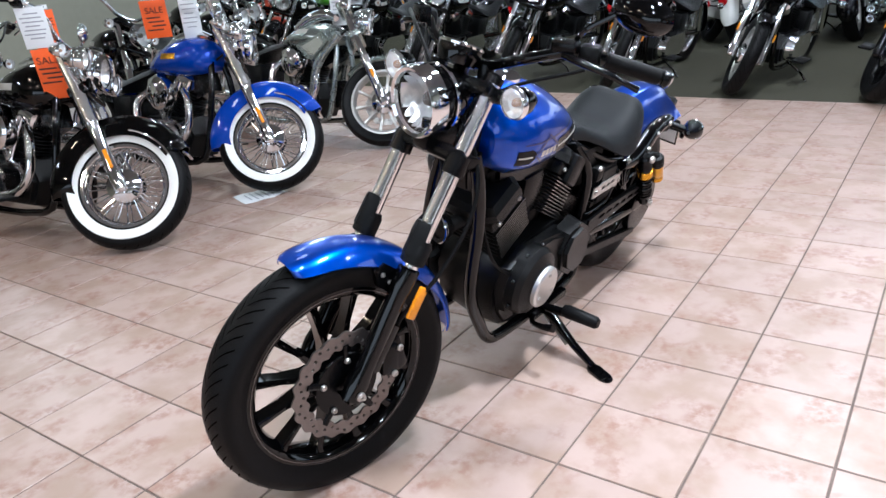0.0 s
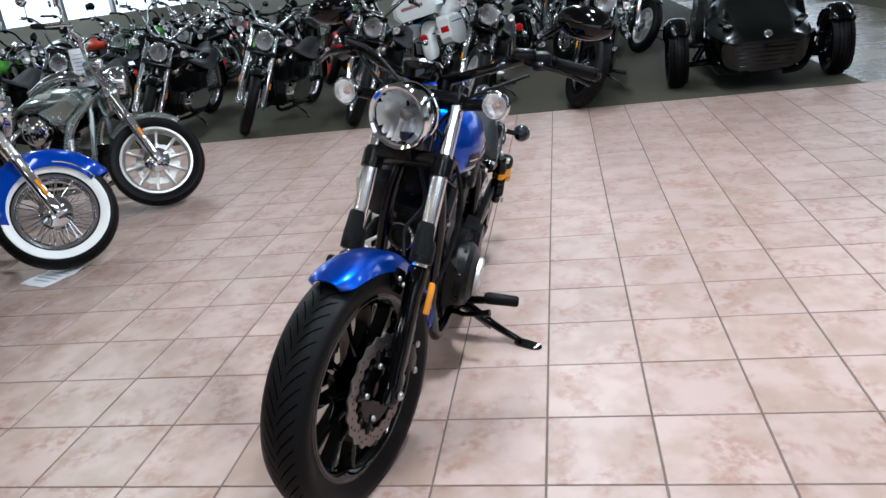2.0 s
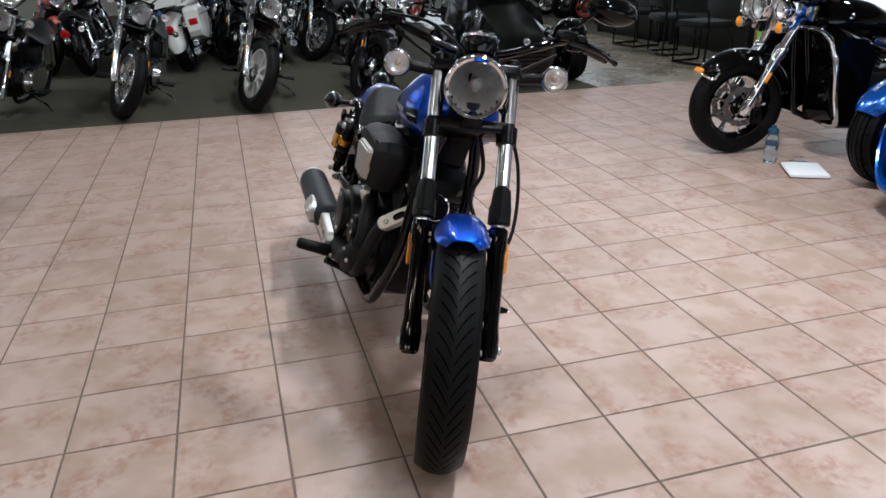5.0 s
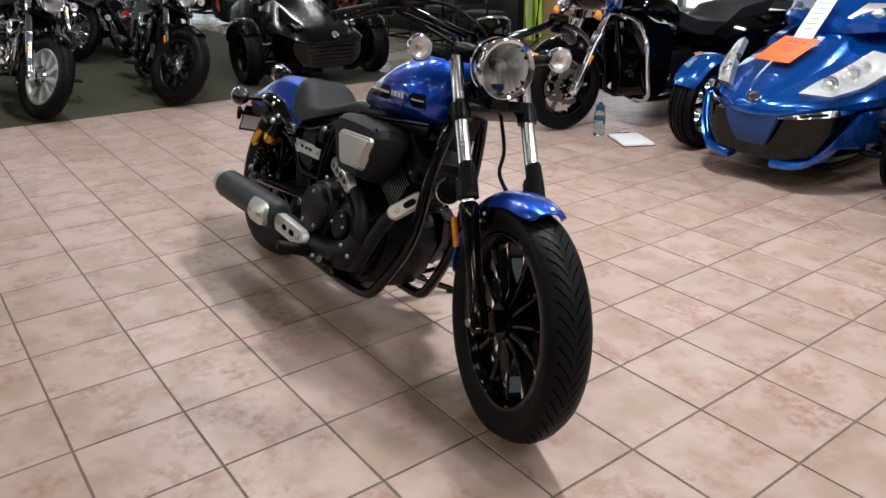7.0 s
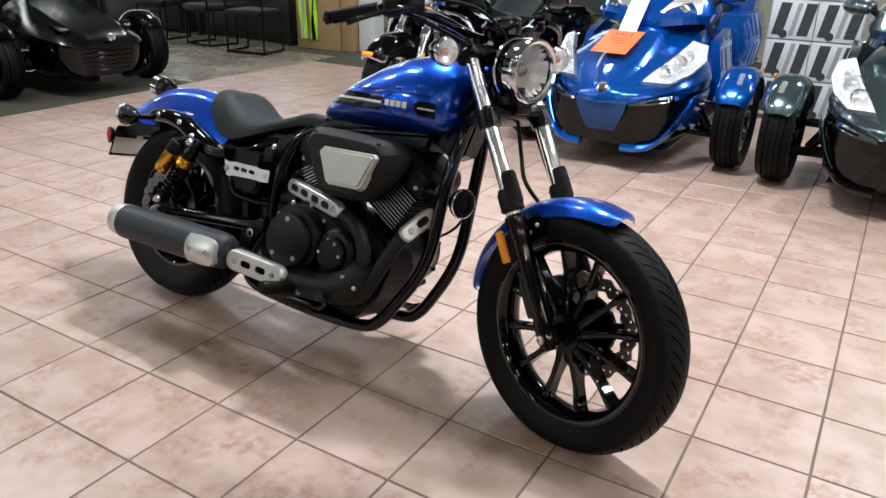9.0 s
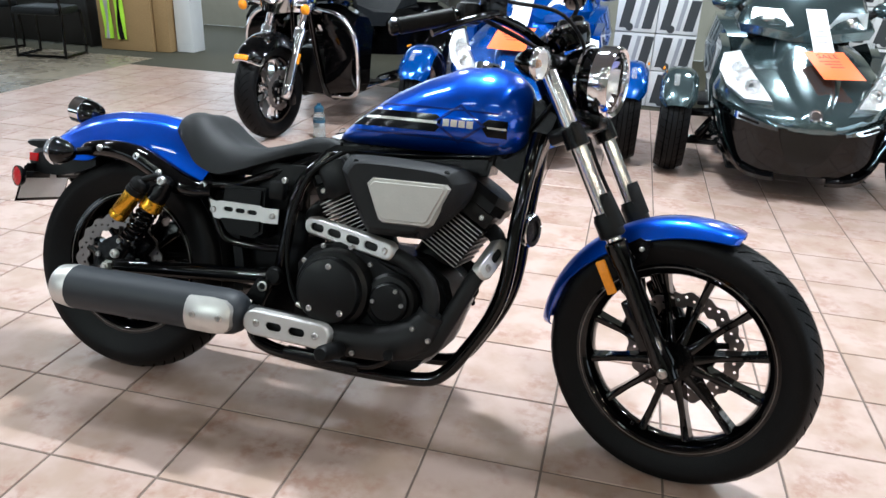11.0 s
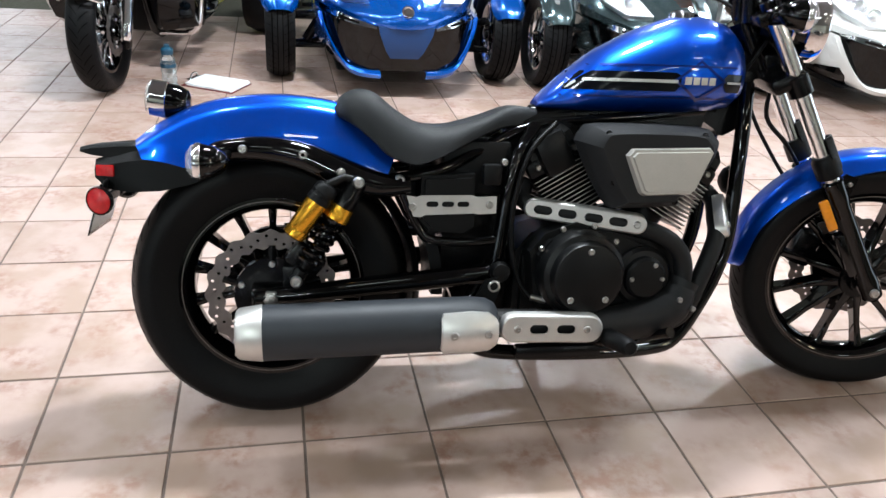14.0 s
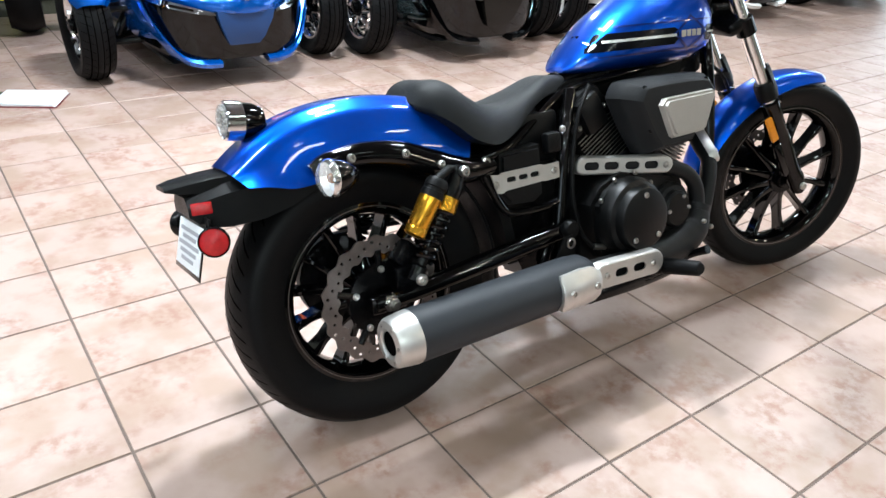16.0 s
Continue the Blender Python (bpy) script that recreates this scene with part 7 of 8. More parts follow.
        part("muffler", lathe(B(), [(0.03, 0.5), (0.045, 0.45), (0.045, 0.02), (0.035, 0.0)], (-1.45, s * 0.30, 0.26), (1, 0, 0), 18), M_CHROME, tr)
        part("engine_guard_lamp", lathe(B(), [(0.05, 0.0), (0.055, 0.02), (0.04, 0.05), (0.001, 0.06)], (-0.78, s * 0.18, 0.36), (0, s, 0), 20), M_CHROME, tr)
        part("grip", tube(B(), [(-0.46, s * 0.36, 1.16), (-0.58, s * 0.46, 1.12)], 0.019, 10), M_RUBBER, tr, m=S)
    part("crankcase", box(B(), (-0.85, 0, 0.36), (0.62, 0.28, 0.34), 0.05), M_ENGINE, tr)
    for a in (-23, 23):
        mm = Matrix.Translation((-0.78, 0, 0.36)) @ Matrix.Rotation(radians(a), 4, "Y")
        prof_ = [(0.06, 0.06)]
        for i in range(9):
            z = 0.12 + 0.022 * i
            prof_ += [(0.07, z - 0.0045), (0.098, z - 0.0035), (0.098, z + 0.0035), (0.07, z + 0.0045)]
        part("cylinder", lathe(B(), prof_ + [(0.06, 0.33)], (0, 0, 0), (0, 0, 1), 14), M_ENGINE, tr, "finned black cylinder", mm)
        part("rocker_cover", box(B(), (0, 0, 0.35), (0.16, 0.2, 0.07), 0.02), M_CHROME, tr, m=mm)
    prof = [(-1.02, 0.80, 0.74, 0.07), (-0.95, 0.88, 0.73, 0.13), (-0.8, 0.95, 0.72, 0.17), (-0.62, 0.985, 0.72, 0.18), (-0.48, 0.97, 0.74, 0.15), (-0.42, 0.92, 0.78, 0.10)]
    part("fuel_tank", tank_mesh(prof, 16, 8), M_GLOSS_BLACK, tr, "gloss black fuel tank", None, 60)
    part("seat", loft(B(), [[V(x, -y, z - 0.12), V(x, -y, z - 0.02), V(x, -y * 0.6, z), V(x, y * 0.6, z), V(x, y, z - 0.02), V(x, y, z - 0.12)] for x, y, z in ((-0.98, 0.10, 0.82), (-1.1, 0.18, 0.76), (-1.35, 0.22, 0.74), (-1.5, 0.22, 0.84), (-1.8, 0.2, 0.88), (-1.88, 0.22, 1.02))]), M_VINYL, tr, "black touring saddle", None, 50)
    part("trike_body", loft(B(), [half_ring(x, [(0, 0.40), (y, 0.42), (y, z1 - 0.06), (y * 0.7, z1), (0, z1)]) for x, y, z1 in ((-1.25, 0.30, 0.66), (-1.4, 0.42, 0.74), (-2.0, 0.46, 0.78), (-2.2, 0.40, 0.74))]), M_GLOSS_BLACK, tr, "gloss black rear body", None, 40)
    part("top_case", loft(B(), [half_ring(x, [(0, 0.86), (y, 0.86), (y * 1.05, 1.0), (y * 0.85, 1.16), (0, 1.2)]) for x, y in ((-1.9, 0.26), (-2.0, 0.34), (-2.25, 0.34), (-2.32, 0.28))]), M_GLOSS_BLACK, tr, "gloss black top case", None, 40)
    part("handlebar", tube(B(), [(-0.58, -0.46, 1.12), (-0.46, -0.36, 1.16), (-0.36, -0.1, 1.10), (-0.36, 0.1, 1.10), (-0.46, 0.36, 1.16), (-0.58, 0.46, 1.12)], 0.015, 10, 4), M_CHROME, tr, m=S)
    return tr


# ---------------------------------------------------------------- the showroom
T = 0.310
TILE_X0, TILE_X1, TILE_Y0, TILE_Y1 = -3.78, 9.7, -5.9, 4.88
WEST, EAST, SOUTH, NORTH = -17.0, 9.8, -9.0, 8.2


def sheet(name, x0, x1, y0, y1, z, mat_, label, depth=0.1):
    bm = box(B(), ((x0 + x1) / 2, (y0 + y1) / 2, z - depth / 2), (x1 - x0, y1 - y0, depth))
    ob = part(name, bm, mat_, None, kind="structure")
    return tagged(ob, label, "floor")


def room():
    floor = sheet("floor_tiled", TILE_X0, EAST, SOUTH, TILE_Y1, -0.003, M_GROUT, "pinkish beige ceramic tile floor with grey grout")
    sheet("floor_carpet", WEST, TILE_X0, SOUTH, 3.2, -0.001, M_CARPET, "worn olive grey carpet floor")
    sheet("floor_concrete", WEST, TILE_X0, 3.2, 5.3, -0.002, M_CONCRETE, "stained sealed concrete aisle floor")
    sheet("floor_carpet_back", WEST, TILE_X0, 5.3, NORTH, -0.001, M_CARPET, "worn olive grey carpet floor")
    sheet("floor_carpet_side", TILE_X0, EAST, TILE_Y1, NORTH, -0.001, M_CARPET, "worn olive grey carpet floor")
    for nm, x0, x1, y0, y1 in (("wall_west", WEST - 0.2, WEST, SOUTH, -0.4), ("wall_east", EAST, EAST + 0.2, SOUTH, -4.0), ("wall_east_corner", EAST, EAST + 0.2, 4.5, NORTH), ("wall_north", -2.4, EAST, NORTH, NORTH + 0.2), ("wall_south", -6.0, EAST, SOUTH - 0.2, SOUTH)):
        ob = part(nm, box(B(), ((x0 + x1) / 2, (y0 + y1) / 2, CEIL_Z / 2), (x1 - x0, y1 - y0, CEIL_Z)), M_WALL, None, kind="structure")
        tagged(ob, "plain beige painted showroom wall", "wall")
    # glazed fronts: a low sill, a header and posts round real openings
    for nm, a, b, sill in (("wall_north_glazed", (WEST, NORTH + 0.1), (-2.4, NORTH + 0.1), 0.4), ("wall_south_glazed", (WEST, SOUTH - 0.1), (-6.0, SOUTH - 0.1), 1.2), ("wall_east_glazed", (EAST + 0.1, -4.0), (EAST + 0.1, 4.5), 0.5), ("wall_west_glazed", (WEST - 0.1, -0.4), (WEST - 0.1, NORTH), 0.4)):
        a, b = Vector(a), Vector(b)
        c, d = (a + b) / 2, b - a
        sx, sy = max(abs(d.x), 0.2), max(abs(d.y), 0.2)
        bm = box(box(B(), (c.x, c.y, sill / 2), (sx, sy, sill)), (c.x, c.y, CEIL_Z - 0.35), (sx, sy, 0.7))
        ob = part(nm, bm, M_WALL, None, kind="structure")
        tagged(ob, "low wall and header round the showroom windows", "wall")
        n = int(d.length / 1.8)
        for i in range(n + 1):
            p = a + d * i / n
            part("window_post", box(B(), (p.x, p.y, (sill + 3.0) / 2), (0.1, 0.1, 3.0 - sill), 0.004), M_FRAME_ALU, ob)
    ob = part("ceiling", box(B(), ((WEST + EAST) / 2, (SOUTH + NORTH) / 2, CEIL_Z + 0.05), (EAST - WEST, NORTH - SOUTH, 0.1)), M_CEIL, None, kind="structure")
    tagged(ob, "white suspended ceiling", "ceiling")
    return floor


def tiles(floor):
    """The nearest tiles as pieces; the rest joined."""
    h = (T - 0.0068) / 2
    me = None
    bm = box(B(), (0, 0, -0.006), (2 * h, 2 * h, 0.012))
    top = [e for e in bm.edges if all(v.co.z > -0.001 for v in e.verts)]
    bmesh.ops.bevel(bm, geom=top, offset=0.0013, segments=1, affect="EDGES")
    me = bpy.data.meshes.new("tile")
    bm.to_mesh(me)
    bm.free()
    me.materials.append(M_TILE)
    verts, faces = [], []
    i0, i1 = int(math.floor(TILE_X0 / T)), int(math.ceil(TILE_X1 / T))
    j0, j1 = int(math.floor(TILE_Y0 / T)), int(math.ceil(TILE_Y1 / T))
    rnd = random.Random(4)
    for i in range(i0, i1):
        for j in range(j0, j1):
            cx, cy = (i + 0.5) * T, (j + 0.5) * T
            ax, bx, ay, by = max(cx - h, TILE_X0 + 0.004), cx + h, cy - h, min(cy + h, TILE_Y1 - 0.004)
            if bx - ax < 0.02 or by - ay < 0.02:
                continue
            dz = rnd.uniform(-0.0004, 0.0004)
            if -4 <= i <= 8 and -7 <= j <= 9 and bx - ax > 0.3 and by - ay > 0.3:
                ob = new("tile", me)
                ob.parent = floor
                ob.location = (cx, cy, dz)
            else:
                k = len(verts)
                b = 0.0013
                verts += [(ax, ay, -0.01), (bx, ay, -0.01), (bx, by, -0.01), (ax, by, -0.01), (ax, ay, dz - b), (bx, ay, dz - b), (bx, by, dz - b), (ax, by, dz - b),
                          (ax + b, ay + b, dz), (bx - b, ay + b, dz), (bx - b, by - b, dz), (ax + b, by - b, dz)]
                for q in range(4):
                    r = (q + 1) % 4
                    faces += [(k + q, k + r, k + 4 + r, k + 4 + q), (k + 4 + q, k + 4 + r, k + 8 + r, k + 8 + q)]
                faces.append((k + 8, k + 9, k + 10, k + 11))
    m2 = bpy.data.meshes.new("far_tiles")
    m2.from_pydata(verts, [], faces)
    m2.materials.append(M_TILE)
    ob = new("far_tiles", m2)
    ob.parent = floor
    tagged(ob, kind="stuff")


def lights():
    rows = {-7.4: (65, (-12.0, -6.8, -1.4, 4.0)), -4.4: (32, (-14.0, -10.4, -6.8, -3.2, 2.6, 5.6)), -3.1: (3, (-3.4, -1.2, 1.0, 3.2)), -1.9: (4, (-4.6, -2.4, -0.2, 2.0, 4.6, 6.8)), 0.8: (60, (-12.2, -8.6, -5.0, -3.2, -1.4, 2.2, 4.0)), 1.5: (60, (0.4,)), 5.2: (80, (-12.2, -8.6, -5.0, -1.4, 2.2, 5.2))}
    gain = {(4.6, -1.9): 4.0, (6.8, -1.9): 4.0, (-3.2, 0.8): 0.75, (-1.4, 0.8): 0.55, (0.4, 1.5): 2.75, (2.2, 0.8): 0.8, (4.0, 0.8): 0.85, (5.2, 5.2): 1.4, (-1.4, 5.2): 0.6, (-5.0, 5.2): 0.6, (2.2, 5.2): 1.2, (-3.2, -4.4): 2.8, (2.6, -4.4): 0.8, (-6.8, -4.4): 1.8}
    for y, (w, xs) in rows.items():
        for x in xs:
            area("ceiling_lamp", (x, y, CEIL_Z - 0.06), (0.56, 0.16), w * gain.get((x, y), (0.5 if y > 0 else 0.9) if x < -8 else 0.8 if x < -4 else 1.0), (0.97, 0.99, 1.04) if y > 0 else (1.0, 0.80, 0.60) if x > 2 and y > -5 else (0.93, 1.0, 0.95) if x > -6 and y > -5 else (0.96, 1.0, 1.04))
            t = thing("ceiling_light", pose(x, y, CEIL_Z), "white recessed fluorescent ceiling fixture", "ceiling light", "ceiling lights")
            part("frame", slotted(B(), [(-0.38, -0.22), (0.38, -0.22), (0.38, 0.22), (-0.38, 0.22)], [[(-0.33, -0.17), (-0.33, 0.17), (0.33, 0.17), (0.33, -0.17)]], -0.05, 0.0), M_CEIL, t, m=Matrix.Rotation(radians(-90), 4, "X") @ Matrix.Translation((0, 0.0, 0)))


# ---------------------------------------------------------------- loose things on the floor
def carton(at, size, yaw, paint, label, kind_=0):
    """A closed cardboard carton; kind 1: slanted dark print, 2: yellow bands."""
    t = thing("carton", pose(*at, 0, 0, yaw), label, "box", "stacked cartons")
    w, d, h = size
    body = part("body", box(B(), (0, 0, h / 2), (w, d, h - 0.004), 0.004), paint, t)
    part("tape", box(B(), (0, 0, h - 0.0012), (0.05, d, 0.0012)), M_BOXWHITE if kind_ else M_CARD, body)
    y = -d / 2 - 0.0012
    if kind_ == 1:
        for (a, b, c, e) in ((-0.40, -0.16, 0.10, 0.92), (-0.02, 0.08, 0.10, 0.92), (0.16, 0.40, 0.10, 0.92)):
            sl = 0.10
            bm = slab(B(), [((a - 0.02) * w, c * h), (b * w - 0.02 * w, c * h), ((b + sl) * w, e * h), ((a + sl) * w, e * h)], y + 0.0012, y, 0)
            part("printed_block", bm, M_BOXGREY if a != -0.02 else M_GREYINK, body)
        bm = lathe(B(), [(0.032, -0.0002), (0.032, 0.0012)], (-0.16 * w, y + 0.0006, 0.13 * h), (0, -1, 0), 18)
        part("printed_oval", bm, M_BOXGREY, body)
    elif kind_ == 2:
        for z0, z1 in ((0.06, 0.20), (0.78, 0.96)):
            part("printed_band", box(B(), (0, y, (z0 + z1) / 2 * h), (w * 0.96, 0.0012, (z1 - z0) * h)), M_YELLOW, body)
        for i, ww in enumerate((0.3, 0.42)):
            part("printed_bar", box(B(), (0.1 * w, y, (0.58 - 0.18 * i) * h), (ww * w, 0.0012, 0.09 * h)), M_YELLOW if i == 0 else M_BOXWHITE, body)
    return t


def bottle(at):
    t = thing("water_bottle", pose(*at), "clear water bottle with a blue cap standing on tiles", "bottle")
    part("body", lathe(B(), [(0.001, 0.002), (0.036, 0.0), (0.041, 0.008), (0.041, 0.06), (0.037, 0.075), (0.041, 0.09), (0.041, 0.15), (0.036, 0.165), (0.030, 0.175), (0.030, 0.19)], (0, 0, 0), (0, 0, 1), 28), M_BOTTLE, t)
    part("label", lathe(B(), [(0.0418, 0.115), (0.0418, 0.135)], (0, 0, 0), (0, 0, 1), 28, False), M_BLUECAP, t, "blue printed label")
    part("cap", lathe(B(), [(0.032, 0.185), (0.033, 0.188), (0.033, 0.212), (0.022, 0.222), (0.014, 0.224), (0.014, 0.238), (0.001, 0.24)], (0, 0, 0), (0, 0, 1), 20), M_BLUECAP, t, "blue cap")
    return t


def clipboard(at, yaw):
    t = thing("clipboard", pose(*at, 0, 0, yaw), "clipboard with white papers and a metal clip lying on tiles", "clipboard")
    part("board", box(B(), (0, 0, 0.003), (0.23, 0.32, 0.004), 0.0015), M_MAROON, t)
    for i in range(4):
        part("paper", box(B(), (0.004 * (i % 2), -0.012 + 0.003 * i, 0.008 + 0.0035 * i), (0.215, 0.285, 0.003), 0.0008, Matrix.Rotation(radians((0, 2, -1.5, 1)[i]), 4, "Z")), M_PAPER, t)
    part("clip", tube(box(B(), (0, 0.15, 0.022), (0.11, 0.025, 0.006), 0.002), [(-0.035, 0.15, 0.024), (-0.02, 0.145, 0.05), (0.02, 0.145, 0.05), (0.035, 0.15, 0.024)], 0.004, 8, 4), M_CHROME, t, "chrome spring clip")
    return t


def paper_sheet(at, yaw):
    t = thing("paper_sheet", pose(*at, 0, 0, yaw), "white printed sheet lying flat on tiles", "paper")
    rg = [[V(-0.108 + 0.216 * i / 4, -0.14 + 0.28 * j / 6, 0.0015 + 0.003 * math.sin(i * 1.3 + j) ** 2 + (0.012 if i == 4 and j > 4 else 0)) for i in range(5)] for j in range(7)]
    s = part("sheet", loft(B(), [r + [q + V(0, 0, -0.0008) for q in r[::-1]] for r in rg]), M_PAPER, t)
    for i in range(6):
        part("printed_line", box(B(), (0, 0.10 - 0.036 * i, 0.0055), (0.16 - 0.03 * (i % 2), 0.008, 0.0006)), M_GREYINK, s)
    return t


def chair(m):
    t = thing("office_chair", m, "black padded visitor chair on a sled tube frame", "chair", "visitor chairs")
    part("seat", box(B(), (0, 0, 0.45), (0.46, 0.46, 0.08), 0.03), M_VINYL, t)
    part("backrest", box(B(), (-0.22, 0, 0.78), (0.06, 0.44, 0.40), 0.025, Matrix.Rotation(-0.15, 4, "Y")), M_VINYL, t)
    for s in (1, -1):
        part("sled_leg", tube(B(), [(-0.20, s * 0.25, 0.62), (-0.17, s * 0.25, 0.42), (-0.19, s * 0.25, 0.03), (-0.15, s * 0.25, 0.014), (0.17, s * 0.25, 0.014), (0.21, s * 0.25, 0.03), (0.205, s * 0.25, 0.25), (0.20, s * 0.24, 0.44)], 0.0135, 10, 3), M_GLOSS_BLACK, t)
    part("cross_tube", tube(B(), [(-0.19, -0.25, 0.014), (-0.19, 0.25, 0.014)], 0.0125, 8), M_GLOSS_BLACK, t)
    return t


def desk(m):
    t = thing("desk", m, "dark laminate sales desk", "desk", "sales desks")
    part("top", box(B(), (0, 0, 0.74), (1.7, 0.8, 0.035), 0.006), M_WOOD_DARK, t)
    part("front_panel", box(B(), (0, -0.32, 0.37), (1.6, 0.025, 0.70), 0.004), M_WOOD_DARK, t)
    for s in (1, -1):
        part("side_panel", box(B(), (s * 0.82, 0, 0.36), (0.03, 0.74, 0.72), 0.004), M_WOOD_DARK, t)
    part("drawer_unit", box(B(), (0.55, 0.08, 0.38), (0.40, 0.55, 0.62), 0.006), M_WOOD_DARK, t)
    return t


def vest(at, yaw):
    t = thing("safety_vest", pose(*at, 0, 0, yaw), "yellow hi-vis safety vest hung on a carton", "vest")
    for s in (1, -1):
        rg = [[V(s * (0.03 + 0.07 * f + 0.02 * math.sin(5 * f)) + 0.05 * u, -0.02 - 0.015 * math.sin(9 * f + 3 * u + s), 1.05 - 0.95 * f) for u in (-1, -0.4, 0.4, 1)] for f in [i / 9 for i in range(10)]]
        v = part("panel", loft(B(), [r + [q + V(0, 0.012, 0) for q in r[::-1]] for r in rg]), M_HIVIS, t)
        part("reflective_strip", loft(B(), [[q + V(0, -0.003, 0) for q in r[1:3]] + [q + V(0, 0.0, 0) for q in r[1:3][::-1]] for r in rg]), M_BLACK if s > 0 else M_SILVERLINE, v)
    return t


# ---------------------------------------------------------------- build
def stood(fx, fy, yaw, wb=1.62):
    """Pose of a bike whose front tyre stands at (fx, fy)."""
    a = radians(yaw)
    return pose(fx - wb * math.cos(a), fy - wb * math.sin(a), 0, 0, 0, yaw)


FLOOR = room()
lights()
hero()

# the row of cruisers on the tiles
cruiser(stood(0.425, -2.05, 94), "black cruiser motorcycle with whitewall tyres and chrome wire wheels", M_GLOSS_BLACK, R=0.322, wall=M_WHITE, steer=38, spokes=30)
cruiser(stood(-0.58, -2.05, 94), "cobalt blue cruiser motorcycle with whitewall tyres and chrome fork", M_BLUE_HD, R=0.318, wall=M_WHITE, steer=38, spokes=30)
cruiser(stood(-1.685, -2.05, 88, 1.68), "frosted silver power cruiser with bright cast wheels", M_SILVER_BODY, R=0.315, wheel_style="cast", spokes=10, rim=M_ALU, rimk=0.74, mudguard="short", steer=36, wb=1.68, frame_mat=M_SILVER_BODY)

# the front row on the carpet
LEAN = pose(0, 0, 0, -11, 0, 0)
DARK = cruiser(stood(-3.98, -2.34, -4), "black cruiser motorcycle with chrome fork and laced front wheel", M_GLOSS_BLACK, fw_w=0.10, R=0.33, mudguard="short", steer=28, bars="tall")
LACED = cruiser(stood(-3.98, -1.25, -4), "black and chrome cruiser with tall handlebars and laced wheel", M_GLOSS_BLACK, fw_w=0.10, R=0.34, mudguard="short", steer=27, bars="tall", spokes=24)
CAST = cruiser(stood(-3.92, -0.16, -6), "black cruiser with polished cast wheels", M_GLOSS_BLACK, fw_w=0.11, R=0.33, wheel_style="alloy", spokes=9, rim=M_ALU, mudguard="short", steer=26)
BLACKED = cruiser(stood(-3.86, 0.86, -8), "all-black cruiser with black cast wheels", M_GLOSS_BLACK, fw_w=0.13, R=0.33, wheel_style="alloy", spokes=9, rim=M_BLACK, mudguard="short", steer=28, lower_mat=M_GLOSS_BLACK, engine_mat=M_ENGINE, pipes=M_BLACK, lamp=M_GLOSS_BLACK)
cruiser(pose(-6.75, -0.75, 0, 0, 0, 172), "white touring motorcycle with hard bags, seen from behind", M_WHITE_TRIKE, fw_w=0.13, bags=M_WHITE_TRIKE, steer=10, screen=True)
REDBIKE = cruiser(pose(-8.6, -2.6, 0, 0, 0, 8), "orange-red motorcycle in a far row", M_RED_BODY, fw_w=0.12, wheel_style="alloy", spokes=6, rim=M_RED_BODY, mudguard="short", steer=20, lower_mat=M_BLACK, engine_mat=M_ENGINE, bars="wide")
GREEN = cruiser(pose(-8.6, -3.7, 0, 0, 0, 6), "lime green motorcycle in a far row", M_GREEN_BODY, fw_w=0.12, wheel_style="alloy", spokes=6, rim=M_BLACK, mudguard="short", steer=20, lower_mat=M_BLACK, engine_mat=M_ENGINE)
BLUEBIKE = cruiser(pose(-8.6, -1.5, 0, 0, 0, 10), "bright blue motorcycle in a far row", M_BLUE_TRIKE, fw_w=0.12, wheel_style="alloy", spokes=6, rim=M_BLACK, mudguard="short", steer=20, lower_mat=M_BLACK, engine_mat=M_ENGINE)
for ob, fx, fy, yaw in ((LACED, -4.0, -3.45, 2), (DARK, -4.05, -4.6, 4), (CAST, -4.1, -5.8, 5)):
    copy_thing(ob, stood(fx, fy, yaw) @ LEAN)
# rows behind
for i, (ob, x, y, yaw) in enumerate((
        (DARK, -6.9, -1.9, 176), (BLACKED, -6.9, -3.0, 184), (CAST, -7.0, 0.35, 178), (DARK, -6.9, -4.2, 178), (LACED, -6.95, 1.35, 183), (DARK, -6.9, -5.3, 180),
        (BLACKED, -8.7, -0.4, 5), (DARK, -8.6, 0.7, 2), (CAST, -8.6, 1.8, -4), (LACED, -8.6, -4.8, 4), (GREEN, -8.7, -5.9, 7),
        (DARK, -11.2, -6.2, 3), (REDBIKE, -11.2, -5.1, 5), (BLACKED, -11.2, -4.0, 2), (GREEN, -11.2, -2.9, 6), (CAST, -11.2, -1.8, 2), (BLUEBIKE, -11.2, -0.7, 5), (LACED, -11.2, 0.4, 4), (DARK, -11.2, 1.5, 2),
        (DARK, 0.9, -5.4, 80), (LACED, -0.2, -5.5, 76), (CAST, -1.3, -5.4, 78), (DARK, -2.4, -5.6, 82), (BLACKED, -3.4, -6.2, 70),
        (REDBIKE, -5.2, -7.4, 60), (GREEN, -6.4, -7.4, 64), (DARK, -4.0, -7.8, 70), (BLACKED, 1.9, -5.4, 82))):
    copy_thing(ob, pose(x, y, 0, 0, 0, yaw) @ LEAN)
for i in range(8):
    copy_thing((BLUEBIKE, DARK, REDBIKE, BLACKED, GREEN, DARK, BLACKED, CAST)[i], pose(-7.2 - 0.98 * i, -8.1, 0, 0, 0, 80 + 3 * (i % 3)) @ LEAN)
# the row along the aisle
for i in range(9):
    ob = (BLUEBIKE, BLACKED, DARK, REDBIKE, BLACKED, CAST, BLUEBIKE, GREEN, BLACKED)[i]
    copy_thing(ob, pose(-6.9 - 0.85 * i, 7.6, 0, 0, 0, -104) @ LEAN)
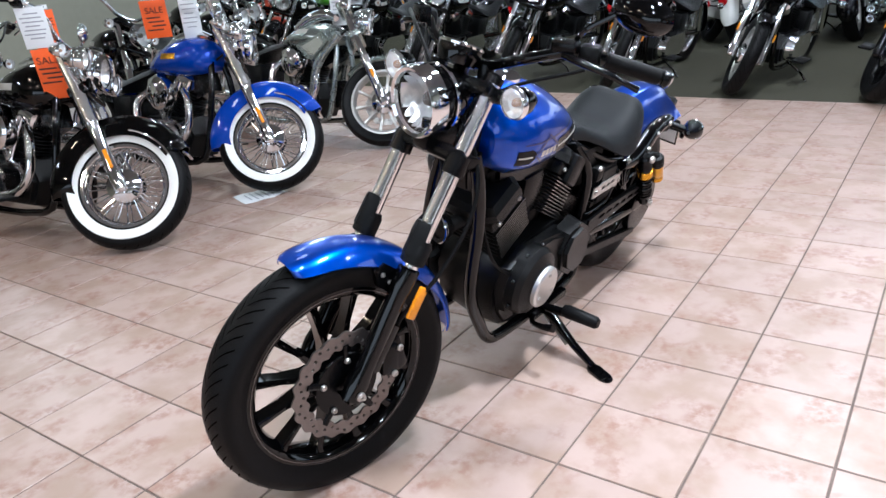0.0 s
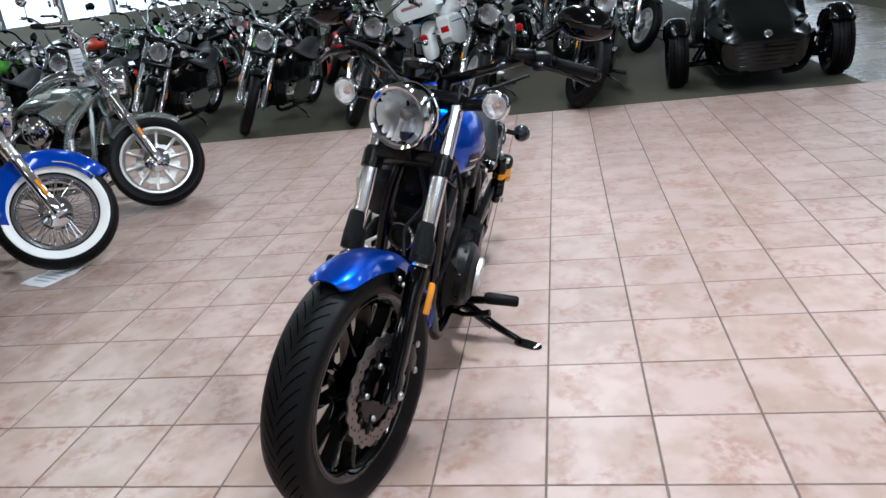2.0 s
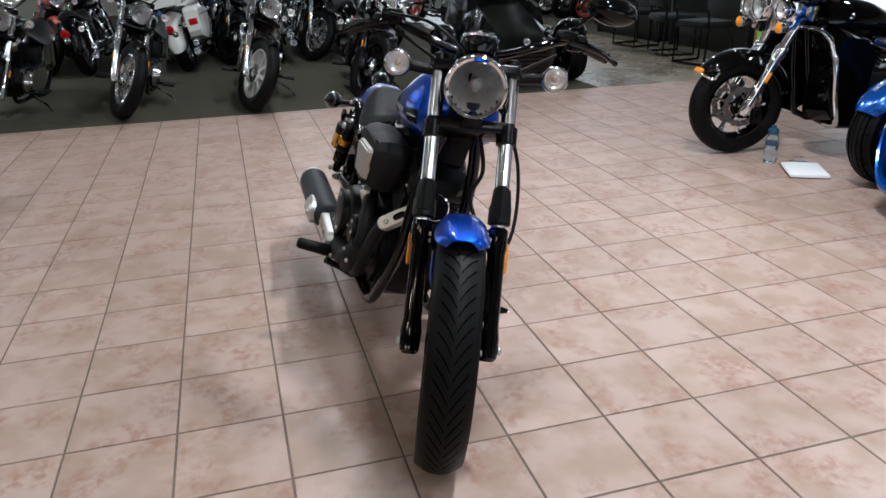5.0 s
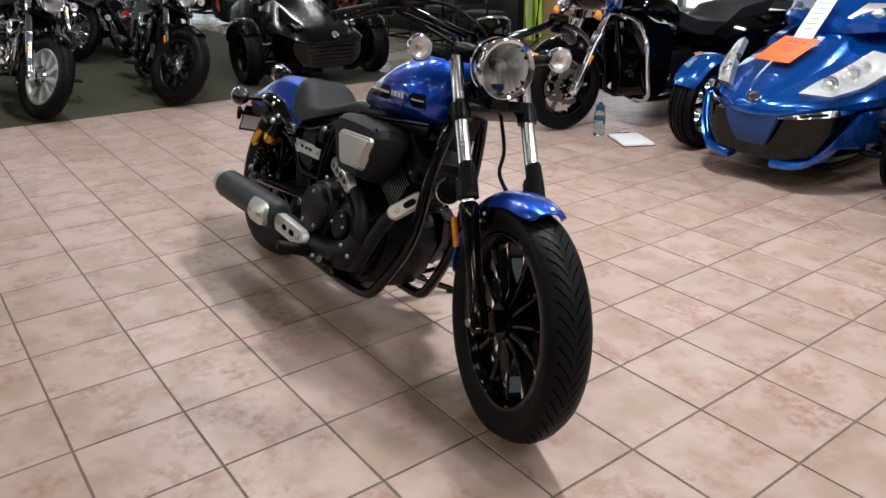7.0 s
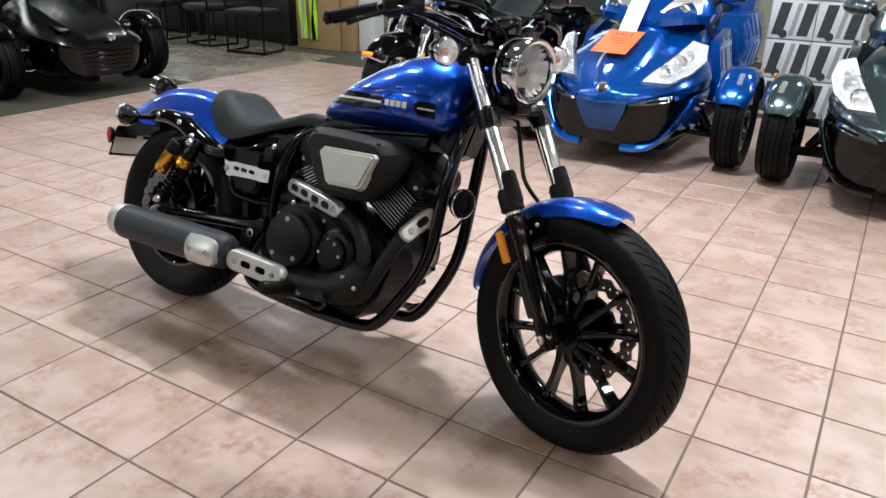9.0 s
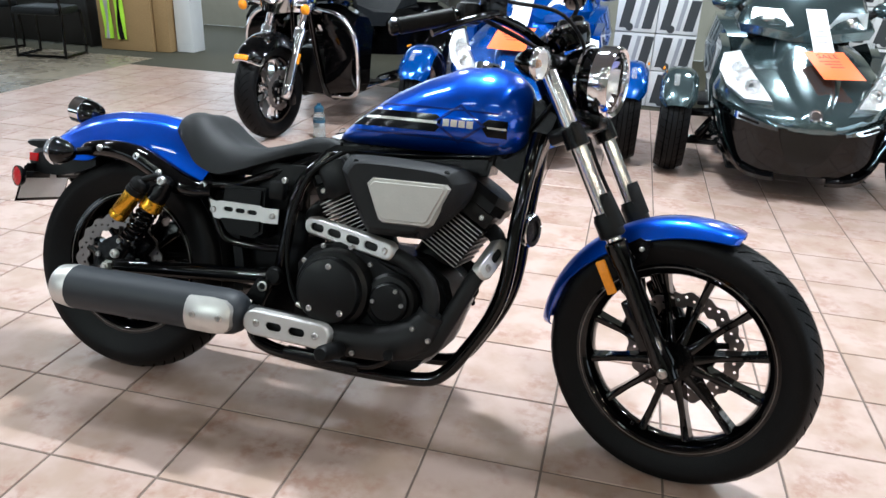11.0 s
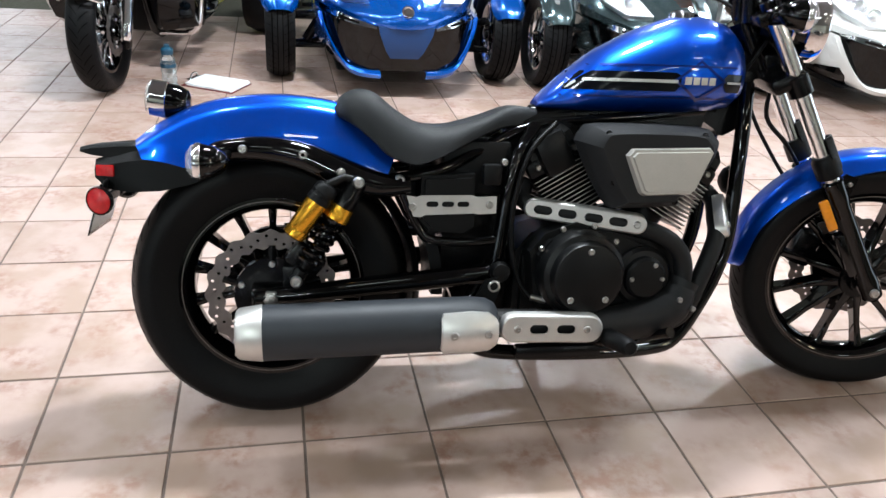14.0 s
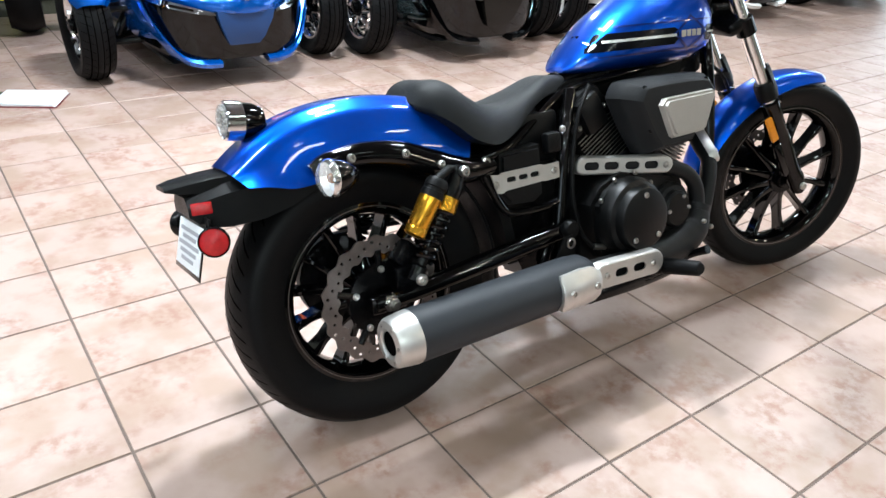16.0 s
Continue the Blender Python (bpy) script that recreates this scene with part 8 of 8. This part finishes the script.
copy_thing(REDBIKE, pose(-11.6, 3.3, 0, 0, 0, 20) @ LEAN)

# three-wheelers
roadster(pose(0.36, 3.24, 0, 0, 0, -90), "sky blue metallic touring three-wheeler parked on tiles", M_BLUE_TRIKE, panel=M_BLUE_PANEL)
roadster(pose(2.00, 3.10, 0, 0, 0, -92), "graphite grey metallic touring three-wheeler parked on tiles", M_GREY_TRIKE, panel=M_SATIN_BLACK)
roadster(pose(3.62, 3.06, 0, 0, 0, -91), "pearl white touring three-wheeler parked on tiles", M_WHITE_TRIKE, panel=M_WHITE_TRIKE)
roadster(pose(5.12, 3.16, 0, 0, 0, -90), "pearl white touring three-wheeler parked beside another white one", M_WHITE_TRIKE, panel=M_WHITE_TRIKE)
roadster(pose(6.95, 3.10, 0, 0, 0, -90), "black touring three-wheeler parked on tiles", M_GLOSS_BLACK, panel=M_SATIN_BLACK)
roadster(pose(-4.36, 2.45, 0, 0, 0, -3), "satin black sports three-wheeler parked on carpet", M_SATIN_BLACK, low=True, panel=M_BLACK)
touring_trike(pose(-1.24, 2.86, 0, 0, 0, -99), "gloss black touring trike with chrome fork parked on tiles")

# price tags
price_tag((0.43, -2.36, 1.20), 50, 14, size=(0.13, 0.20), card=(0.13, 0.26))
price_tag((0.29, -2.55, 1.20), 50, 6, size=(0.10, 0.02), card=(0.12, 0.20), label="orange sale card hung on a handlebar")
price_tag((-0.65, -2.58, 1.18), 50, size=(0.11, 0.27), orange=False, label="white price sheet hung on a handlebar")
price_tag((-1.90, -2.50, 1.09), 40, size=(0.11, 0.26), orange=False, label="white price sheet hung on a handlebar")
price_tag((-0.46, -2.68, 1.22), 45, size=(0.10, 0.06))


def hood_tag(m, label):
    """An orange card lying down a sloping hood, its top edge at the origin and down along +x, with a price sheet up the fairing behind it."""
    t = thing("price_tag", m, label, "price tag", "price tags")
    up = pose(0, 0, 0.004, 0, 28, 0)
    s = part("sheet", box(B(), (-0.14, 0.0, 0.0), (0.28, 0.12, 0.0016), 0.0005), M_PAPER, t, "white price sheet", up)
    for i in range(6):
        part("printed_line", box(B(), (-0.24 + 0.035 * i, 0, 0.0013), (0.007, 0.08 - 0.02 * (i % 2), 0.0006)), M_GREYINK, s, m=up)
    c = part("sale_card", box(B(), (0.135, 0.0, 0.002), (0.29, 0.235, 0.0016), 0.0005), M_SALE, t, "orange sale card")
    text_on(c, "SALE", pose(0.045, 0, 0.0034, 0, 0, 90), 0.06, M_INK)
    for i in range(3):
        part("printed_line", box(B(), (0.095 + 0.03 * i, 0.01 * (i - 1), 0.0034), (0.012, 0.12 - 0.02 * i, 0.0006)), M_SALE_INK, c)
    return t


hood_tag(pose(0.31, 3.19, 0.772, 0, 22, -96), "orange sale card and price sheet on a blue hood")
hood_tag(pose(2.06, 3.03, 0.768, 0, 22, -72), "orange sale card and price sheet on a grey hood")

# small things
bottle((-0.93, 2.93, 0))
clipboard((-0.68, 2.98, 0), 62)
paper_sheet((-0.50, -2.06, 0), 70)
for i in range(2):
    for k in range(4):
        carton((1.03 + 0.335 * i, 5.20, 0.305 * k), (0.33, 0.30, 0.30), 0, M_BOXWHITE, "white carton with slanted dark print, stacked", 1)
        carton((2.66 + 0.335 * i, 5.22, 0.305 * k), (0.33, 0.30, 0.30), 0, M_BOXWHITE, "white carton with slanted dark print, stacked", 1)
for k in range(3):
    carton((-0.34, 5.50, 0.33 * k), (0.42, 0.34, 0.33), 0, M_BOXGREY, "black carton with yellow bands, stacked", 2)
carton((-4.32, 5.78, 0), (0.62, 0.32, 1.30), 4, M_CARD, "tall brown cardboard carton standing on carpet")
carton((-3.92, 5.86, 0), (0.16, 0.36, 1.30), 4, M_CARD, "narrow brown cardboard carton standing on carpet")
vest((-4.42, 5.60, 0.02), 4)
COLUMN = part("column", box(B(), (-3.72, 5.92, CEIL_Z / 2), (0.20, 0.24, CEIL_Z), 0.006), M_BOXWHITE, None, kind="structure")
tagged(COLUMN, "white painted square column", "column")
for x, y, yaw in ((-4.75, 5.0, 100), (-5.65, 5.15, 80), (-6.6, 5.2, 95)):
    chair(pose(x, y, 0, 0, 0, yaw))
desk(pose(-5.6, 6.0, 0, 0, 0, 0))
desk(pose(-7.6, 5.95, 0, 0, 0, 2))
desk(pose(-1.9, 7.4, 0, 0, 0, 0))
tiles(FLOOR)
